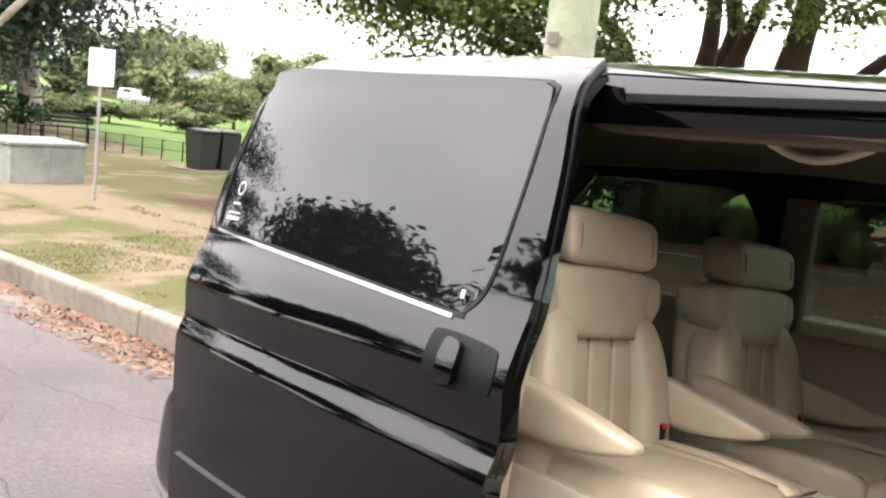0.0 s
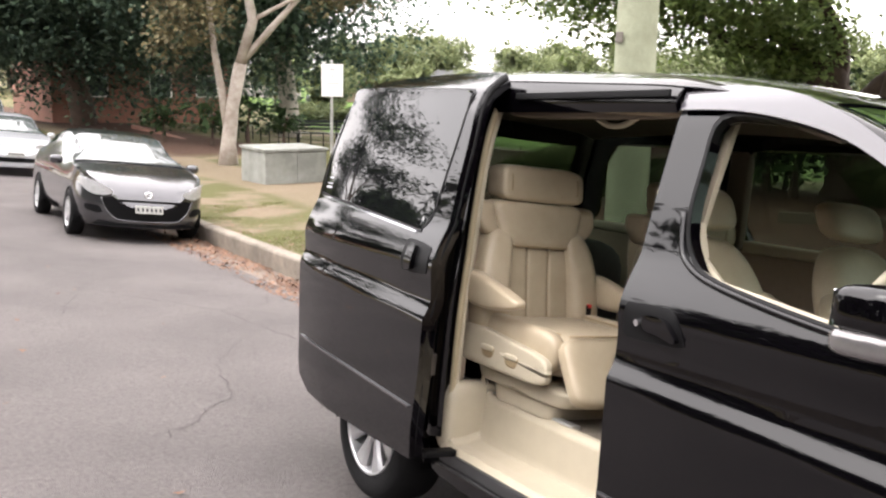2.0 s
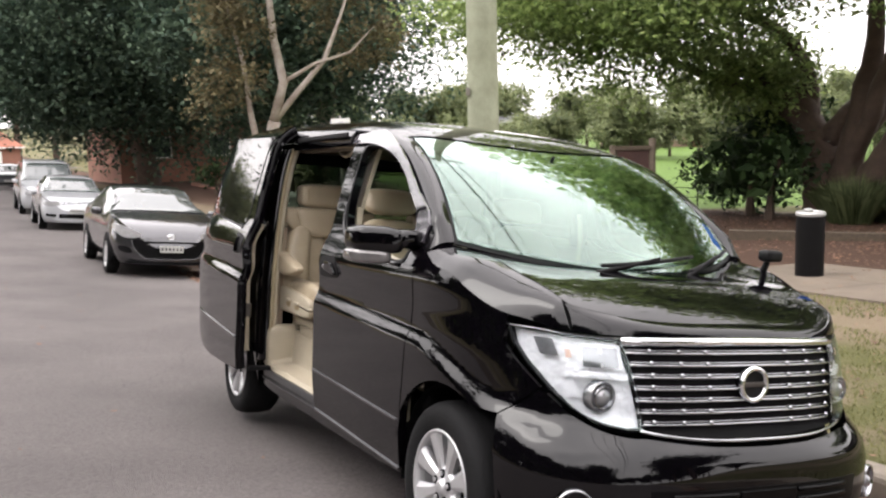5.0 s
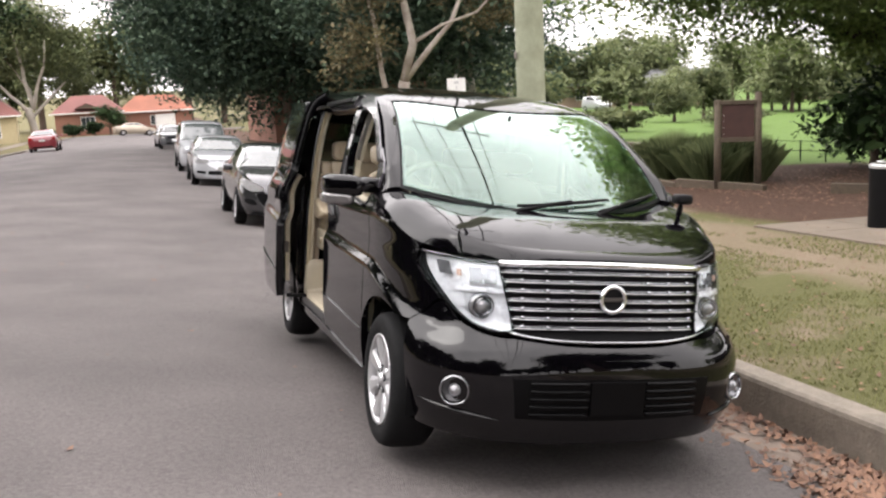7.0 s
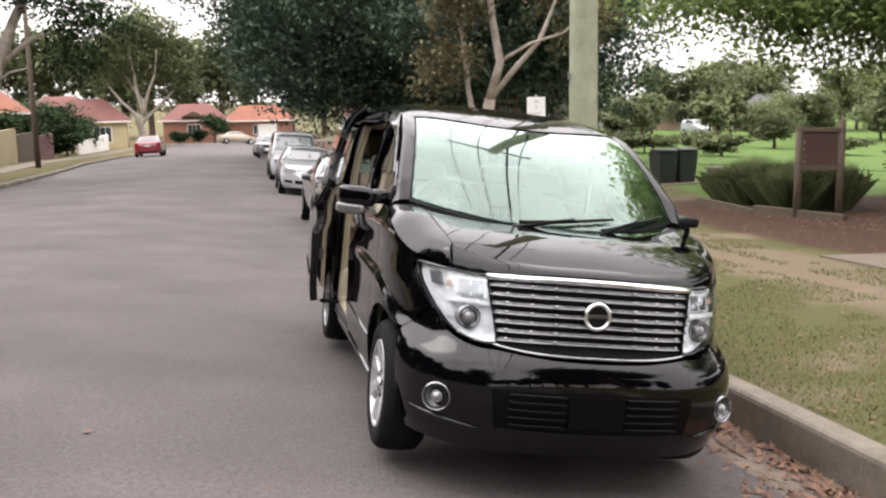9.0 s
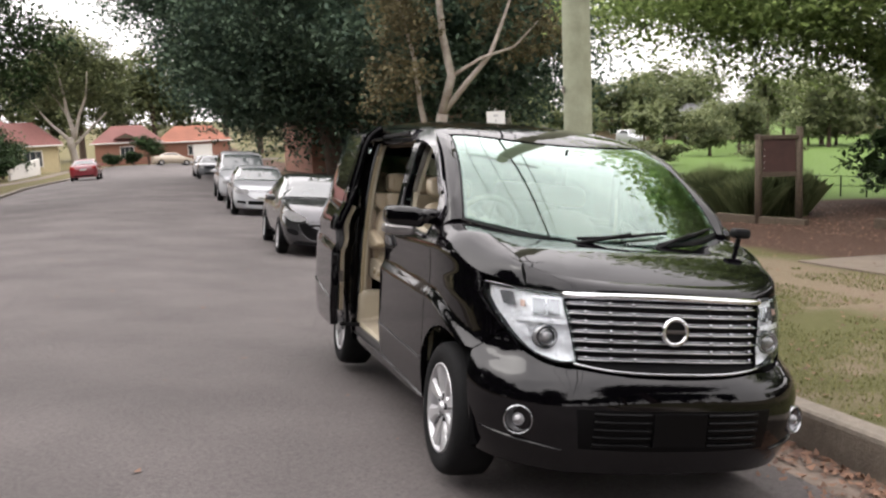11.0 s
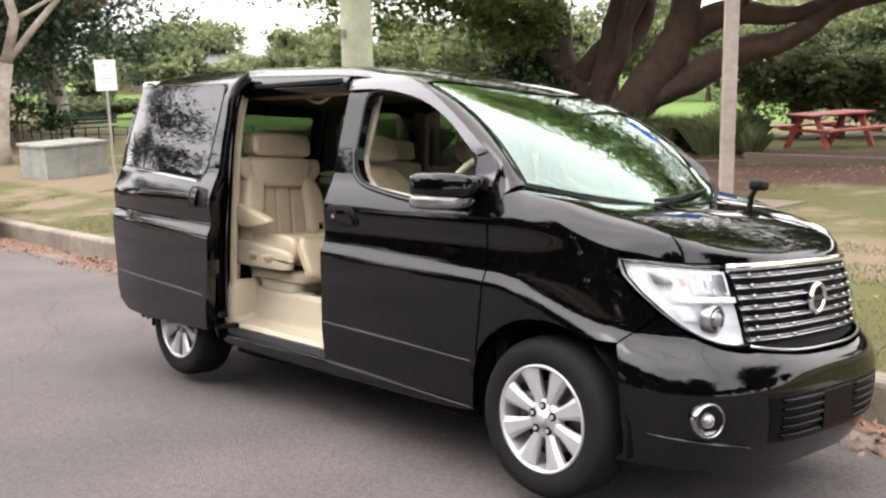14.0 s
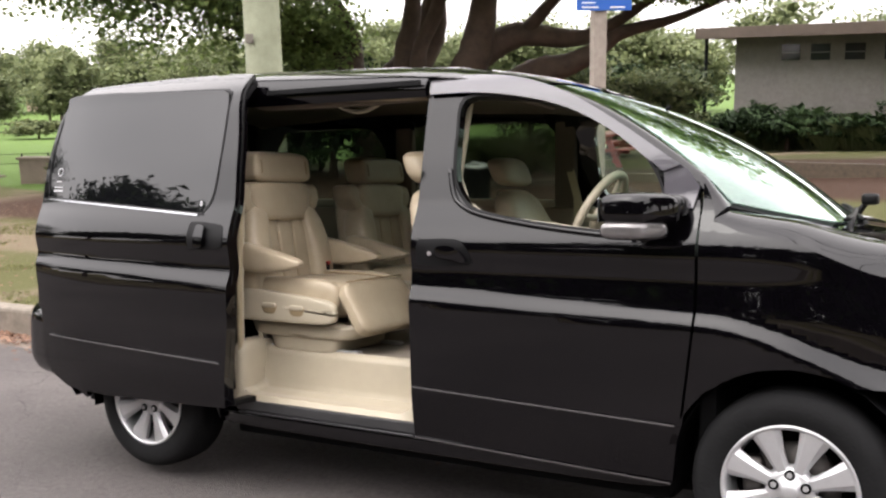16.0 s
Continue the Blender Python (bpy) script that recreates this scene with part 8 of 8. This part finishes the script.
tussock("tussock_grass", "clumps of dark strappy tussock grass", [(-13.6 + rng.uniform(-0.6, 2.3), 9.7 + rng.uniform(-0.4, 0.7), rng.uniform(0.7, 1.05)) for _ in range(24)], 1.12, 900, 5)
tussock("tussock_grass", "clumps of strappy grass under the fig", [(-8.6 + rng.uniform(-0.6, 2.8), 14.2 + rng.uniform(-0.8, 1.6), rng.uniform(0.7, 1.15)) for _ in range(19)], 0.95, 620, 6)
tussock("tussock_grass", "strappy grass along the amenities block", [(-5.4 + k_ * 0.34, 24.6 - k_ * 0.11 + rng.uniform(-0.5, 0.5), rng.uniform(0.8, 1.2)) for k_ in range(34)], 1.0, 260, 7)

# slab by the bin
slab_ob = thing("concrete_slab", "pale worn concrete slab round the bin and post", "slab", kind="structure")
for i in range(3):
    for j in range(2):
        x0, y0 = -4.9 + i * 1.02, 5.85 + j * 1.05
        vs = [(x0 + a * 1.01 + 0.1 * (y0 + b * 1.04 - 5.85), y0 + b * 1.04, land_z(x0 + a * 1.01, y0 + b * 1.04) + dz) for dz in (-0.1, 0.025) for a, b in ((0, 0), (1, 0), (1, 1), (0, 1))]
        raw("slab", vs, [(3, 2, 1, 0), (4, 5, 6, 7), (0, 1, 5, 4), (1, 2, 6, 5), (2, 3, 7, 6), (3, 0, 4, 7)], SLAB, slab_ob)

# ---- amenities block ----
am = thing("amenities_block", "plain grey block toilet building with a flat eave", "building", on_ground(1.45, 27.7, -18))
part("wall", box(-6.0, 6.0, -3.2, 3.2, -0.3, 3.1, 0.02), BLOCK, am)
part("roof", box(-6.9, 6.6, -3.9, 3.9, 3.1, 3.32, 0.02), TIN, am)
part("fascia", box(-6.95, 6.65, -3.95, -3.88, 3.02, 3.34, 0.01), mat("brown_fascia", (0.16, 0.12, 0.10), 0.7, vary=0.2), am)
part("fascia", box(-6.95, -6.88, -3.95, 3.95, 3.02, 3.34, 0.01), mat("brown_fascia_end", (0.16, 0.12, 0.10), 0.7, vary=0.2), am)
part("eave_post", cyl((-6.7, -3.7, -0.2), (-6.7, -3.7, 3.1), 0.06, seg=10), BLACK_POWDER, am)
for x in (-4.2, -3.3, -2.3, -1.2, 0.2, 1.6):
    w_ = part("vent_window", box(x - 0.28, x + 0.28, -3.23, -3.19, 2.35, 2.80, 0.005), DARK_GLASS, am)
    part("louvre", box(x - 0.28, x + 0.28, -3.25, -3.22, 2.55, 2.58), TIN, w_)


# ---- houses at the end of the street and beyond the oval ----
def house(label, m, w, d, h_, roof_h, wall_mat, roof_mat, windows=2, gable=False, category="house"):
    ob = thing("house", label, category, m)
    part("wall", box(-w / 2, w / 2, -d / 2, d / 2, -0.6, h_, 0.02), wall_mat, ob)
    o = 0.5
    v = [(-w / 2 - o, -d / 2 - o, h_ - 0.05), (w / 2 + o, -d / 2 - o, h_ - 0.05), (w / 2 + o, d / 2 + o, h_ - 0.05), (-w / 2 - o, d / 2 + o, h_ - 0.05)]
    r = max(0.3, w / 2 - (0.0 if gable else d * 0.28))
    v += [(-r, 0, h_ + roof_h), (r, 0, h_ + roof_h)]
    raw("roof", v, [(0, 1, 5, 4), (1, 2, 5), (2, 3, 4, 5), (3, 0, 4), (3, 2, 1, 0)], roof_mat, ob)
    part("gutter", box(-w / 2 - o - 0.05, w / 2 + o + 0.05, -d / 2 - o - 0.08, -d / 2 - o + 0.02, h_ - 0.16, h_ - 0.03, 0.01), WHITE_TRIM, ob)
    for i in range(windows):
        x = -w / 2 + w * (i + 0.5) / windows
        fr_ = part("window", box(x - 0.85, x + 0.85, -d / 2 - 0.05, -d / 2 + 0.02, 0.75, h_ - 0.55, 0.01), WHITE_TRIM, ob)
        for k in range(3):
            part("pane", box(x - 0.78 + k * 0.53, x - 0.29 + k * 0.53, -d / 2 - 0.07, -d / 2 - 0.04, 0.83, h_ - 0.63), DARK_GLASS, fr_)
    return ob


def facing(x, y, yaw, dz=0.0):
    """yaw 90: the front looks to +x."""
    return Matrix.Translation((x, y, run(x) + 0.15 + dz)) @ Matrix.Rotation(radians(yaw), 4, "Z")


h1 = house("red brick bungalow with a red tiled hip roof", facing(-125, -7.2, 90), 7.6, 7, 2.85, 2.0, BRICK, RED_TILE, 1)
v = [(-1.5, -4.1, 3.3), (1.5, -4.1, 3.3), (0, -4.1, 4.0), (-1.5, -1.8, 3.3), (1.5, -1.8, 3.3), (0, -1.2, 4.0)]
raw("roof_gablet", v, [(0, 1, 2), (0, 2, 5, 3), (1, 4, 5, 2)], RED_TILE, h1)
raw("gablet_face", [(-1.2, -4.12, 3.34), (1.2, -4.12, 3.34), (0, -4.12, 3.86), (-1.2, -4.10, 3.34), (1.2, -4.10, 3.34), (0, -4.10, 3.86)], [(0, 1, 2), (5, 4, 3), (0, 3, 4, 1), (1, 4, 5, 2), (2, 5, 3, 0)], TIMBER, h1)
h2 = house("brick house with an orange tiled roof", facing(-127, 1.0, 90), 8.6, 7, 2.6, 1.9, BRICK, ORANGE_TILE, 1)
part("garage_door", box(-0.2, 2.2, -3.6, -3.52, 0.0, 2.1, 0.01), WHITE_TRIM, h2)
house("cream rendered house behind shrubs", facing(-99, -17.4, 95), 9, 8, 2.9, 2.2, CREAM, RED_TILE, 2)
house("house with an orange tiled roof behind a fence", facing(-61, -20.4, 100), 10.5, 9, 3.2, 2.2, CREAM, ORANGE_TILE, 2)
house("grey-roofed house set back from the street", facing(-70, -24.5, 100), 12, 9, 4.7, 1.8, CREAM, TIN, 2)
house("far house with a red tiled roof", facing(-124, -23.6, 100), 8, 8, 3.9, 2.2, BRICK, RED_TILE, 2)
for x, y, w, rm, wm2 in ((-126, 61, 11, TIN, PEACH), (-124, 76, 12, TIN, PEACH), (-130, 46, 12, TIN, BLOCK), (-124, 100, 12, TIN, PEACH), (-110, 108, 12, TIN, BRICK), (-134, 33, 10, TIN, BRICK)):
    house("suburban house on the far side of the oval", Matrix.Translation((x, y, park_z(x, y) + 0.3)) @ Matrix.Rotation(radians(70), 4, "Z"), w, 9, 3.0, 2.1, wm2, rm, 3)

# brick hall behind the dark trees
hall = thing("brick_hall", "long brown brick wall of a hall under the fig trees", "building", Matrix.Translation((-50.5, 10.5, run(-50))))
part("wall", box(-14, 0, -4.6, 4.6, -0.8, 3.4, 0.02), BRICK, hall)
part("roof", box(-14.5, 0.5, -5.1, 5.1, 3.4, 3.65, 0.02), TIN, hall)
for y0 in (-2.4, 0.9, 3.4):
    fr_ = part("window", box(-0.02, 0.05, y0 - 0.6, y0 + 0.6, 1.3, 2.5, 0.01), WHITE_TRIM, hall)
    part("pane", box(0.03, 0.06, y0 - 0.52, y0 + 0.52, 1.38, 2.42), DARK_GLASS, fr_)
part("low_wall", box(8.0, 21.0, -2.6, -2.35, -0.4, 0.42, 0.02), BRICK, hall)

# fences across the street
lf = thing("front_fence", "rendered cream front fence with brick-red gates", "fence")
for x0, x1, m_, h_ in ((-50.5, -45.2, CREAM, 1.75), (-45.0, -36, CREAM, 1.75), (-55.4, -50.7, TIMBER, 1.6), (-61, -55.6, mat("maroon_gate", (0.10, 0.02, 0.03), 0.5, vary=0.2), 1.55), (-88, -71, WHITE_TRIM, 1.2)):
    xm = (x0 + x1) / 2
    z = left_z(xm, -13)
    n = int((x1 - x0) / 0.5) if m_ is WHITE_TRIM else 1
    for k in range(n):
        a, b = x0 + (x1 - x0) * k / n, x0 + (x1 - x0) * (k + 0.8 if n > 1 else 1) / n
        part("fence_panel", box(a, b, -13.6, -13.4, z - 0.3, z + h_, 0.02), m_, lf)
dp = thing("street_light_pole", "slim dark timber pole across the street", "pole", on_ground(-41, -10.55))
v, f = tube([[(0, 0, -0.1, 0.13), (0.05, 0, 3, 0.12), (0.1, 0, 7.5, 0.09)]], 12, 0.01)
raw("shaft", v, f, TIMBER, dp, smooth=True)
fp = grid_sheet("footpath", spaced((-112, 14, 3)), [-12.2, -11.6, -11.0], lambda x, y: left_z(x, y) + 0.03, SLAB, "concrete footpath across the street", category="footpath")

# ---- small loose stuff ----
def scatter(name, label, spots, size, material, curl=0.3, seed=1, category="leaves", lift=0.004):
    """Flat curled leaves lying on the ground; spots are n x 2."""
    rng_ = np.random.default_rng(seed)
    n = len(spots)
    p = np.array([(x, y, land_z(x, y) + lift) for x, y in spots])
    a = rng_.random(n) * 2 * math.pi
    ax = np.stack([np.cos(a), np.sin(a), rng_.normal(0, 0.12, n)], 1)
    sd = np.stack([-np.sin(a), np.cos(a), rng_.normal(0, 0.15, n)], 1)
    s_ = (size * (0.5 + rng_.random(n)))[:, None]
    up_ = np.array([0, 0, 1.0]) * s_ * curl * rng_.random((n, 1))
    v = np.stack([p - ax * s_ * 0.5 + up_ * 0.6, p + sd * s_ * 0.27, p + ax * s_ * 0.5 + up_, p - sd * s_ * 0.27 + up_ * 0.3], 1).reshape(-1, 3)
    return tagged(fast(name, v, np.arange(4 * n).reshape(-1, 4), material), label, category, kind="stuff")


nr = np.random.default_rng(77)


def gutter_spots(n, x0, x1, y0, y1, power=1.0):
    x = x0 + (x1 - x0) * nr.random(n)
    keep = np.array([noise.noise(Vector((q * 0.9, 3.1, 0))) for q in x]) + nr.normal(0, 0.25, n) > -0.12
    x = x[keep]
    y = y1 - (y1 - y0) * nr.random(len(x)) ** power
    return np.stack([x, y], 1)


scatter("gutter_leaves", "drift of dry brown leaves along the gutter", gutter_spots(9000, -16, 6, 0.95, 1.60, 1.6), 0.055, LITTER, 0.5, 1)
heap = np.concatenate([np.stack([cx + nr.normal(0, sx, n), np.minimum(1.59, cy + nr.normal(0, sy, n))], 1) for cx, cy, sx, sy, n in ((2.55, 1.22, 0.30, 0.10, 520), (3.4, 1.45, 0.45, 0.07, 520), (2.1, 1.5, 0.4, 0.05, 260), (-6.5, 1.45, 1.2, 0.07, 500))])
scatter("leaf_heap", "heap of brown leaves swept against the kerb", heap, 0.046, LITTER, 0.8, 2)
verge = np.stack([-14 + 19 * nr.random(2600), 1.85 + 6 * nr.random(2600) ** 1.3], 1)
scatter("verge_leaves", "scattered fallen leaves on the verge", verge, 0.042, LITTER, 0.4, 3, lift=0.012)
mulchy = np.stack([-13 + 11 * nr.random(2500), 8.2 + 6 * nr.random(2500)], 1)
scatter("mulch_leaves", "leaf litter on the mulch bed", mulchy, 0.058, LITTER, 0.4, 4, lift=0.012)
few = np.stack([-20 + 25 * nr.random(160), -8 + 9 * nr.random(160)], 1)
scatter("road_leaves", "odd leaves on the asphalt", few, 0.05, LITTER, 0.3, 5)


# short grass on the verge, in tufts with bare ground between
def lawn(name, label, n, x0, x1, y0, y1, length, seed):
    rng_ = np.random.default_rng(seed)
    x, y = x0 + (x1 - x0) * rng_.random(n), y0 + (y1 - y0) * rng_.random(n)
    k = np.array([noise.noise(Vector((a * 0.55, b * 0.55, 0.7))) + 0.5 * noise.noise(Vector((a * 2.1, b * 2.1, 4.0))) for a, b in zip(x, y)])
    ok = k > -0.05
    x, y = x[ok], y[ok]
    n = len(x)
    p = np.stack([x, y, np.array([land_z(a, b) for a, b in zip(x, y)])], 1)
    a = rng_.random(n) * 2 * math.pi
    d = np.stack([np.cos(a) * 0.8, np.sin(a) * 0.8, np.ones(n)], 1) * (length * (0.5 + rng_.random(n)))[:, None]
    sd = np.stack([-np.sin(a), np.cos(a), np.zeros(n)], 1) * 0.006
    v = np.stack([p - sd, p + sd, p + d], 1).reshape(-1, 3)
    return tagged(fast(name, v, np.arange(3 * n).reshape(-1, 3), GRASS_BLADE), label, "grass", kind="stuff")


GRASS_BLADE = leafy("grass_blade", (0.19, 0.185, 0.08), (0.11, 0.115, 0.045), 0.4)
lawn("verge_grass", "thin short grass on the verge", 52000, -14, 6, 1.8, 4.6, 0.026, 5)
lawn("verge_grass", "thin short grass beyond the path", 12000, -14, 6, 5.0, 5.8, 0.035, 6)


# hairline cracks in the asphalt
def crack(pts, seed, w=0.0032):
    rng_ = np.random.default_rng(seed)
    line = []
    for (xa, ya), (xb, yb) in zip(pts, pts[1:]):
        n = max(2, int(math.dist((xa, ya), (xb, yb)) / 0.08))
        for i in range(n):
            t = i / n
            line.append((xa + (xb - xa) * t + rng_.normal(0, 0.018), ya + (yb - ya) * t + rng_.normal(0, 0.018)))
    v, f = [], []
    for i, (x, y) in enumerate(line):
        a, b = line[max(0, i - 1)], line[min(len(line) - 1, i + 1)]
        d = Vector((b[0] - a[0], b[1] - a[1], 0)).normalized()
        q = Vector((-d.y, d.x, 0)) * w * (0.4 + rng_.random())
        z = road_z(x, y) + 0.004
        v += [(x + q.x, y + q.y, z), (x - q.x, y - q.y, z)]
        if i:
            f.append((2 * i - 2, 2 * i - 1, 2 * i + 1, 2 * i))
    return v, f


TAR = mat("crack_tar", (0.045, 0.04, 0.038), 0.95, vary=0.2)
cv, cf = [], []
for k, pts in enumerate(([(-7.4, -0.9), (-6.2, 0.1), (-5.2, 0.25), (-4.0, 0.6), (-3.0, 0.55)], [(-6.2, 0.1), (-6.6, 0.7), (-7.6, 1.1)], [(-5.0, -0.1), (-4.2, -0.6), (-3.4, -0.75), (-2.6, -1.4)],
                         [(-4.0, 0.6), (-3.6, 0.0), (-2.9, -0.4)], [(-9.5, -0.4), (-8.3, -0.3), (-7.4, -0.9), (-6.0, -1.3)], [(-14, -3.6), (-8, -3.8), (-2, -3.7), (4, -3.9)], [(-11, -1.2), (-9.5, -0.4), (-8.8, 0.6)])):
    a, b = crack(pts, 60 + k)
    o = len(cv)
    cv += a
    cf += [tuple(o + i for i in q) for q in b]
tagged(raw("road_cracks", cv, cf, TAR), "fine dark cracks in the asphalt", "cracks", kind="stuff")
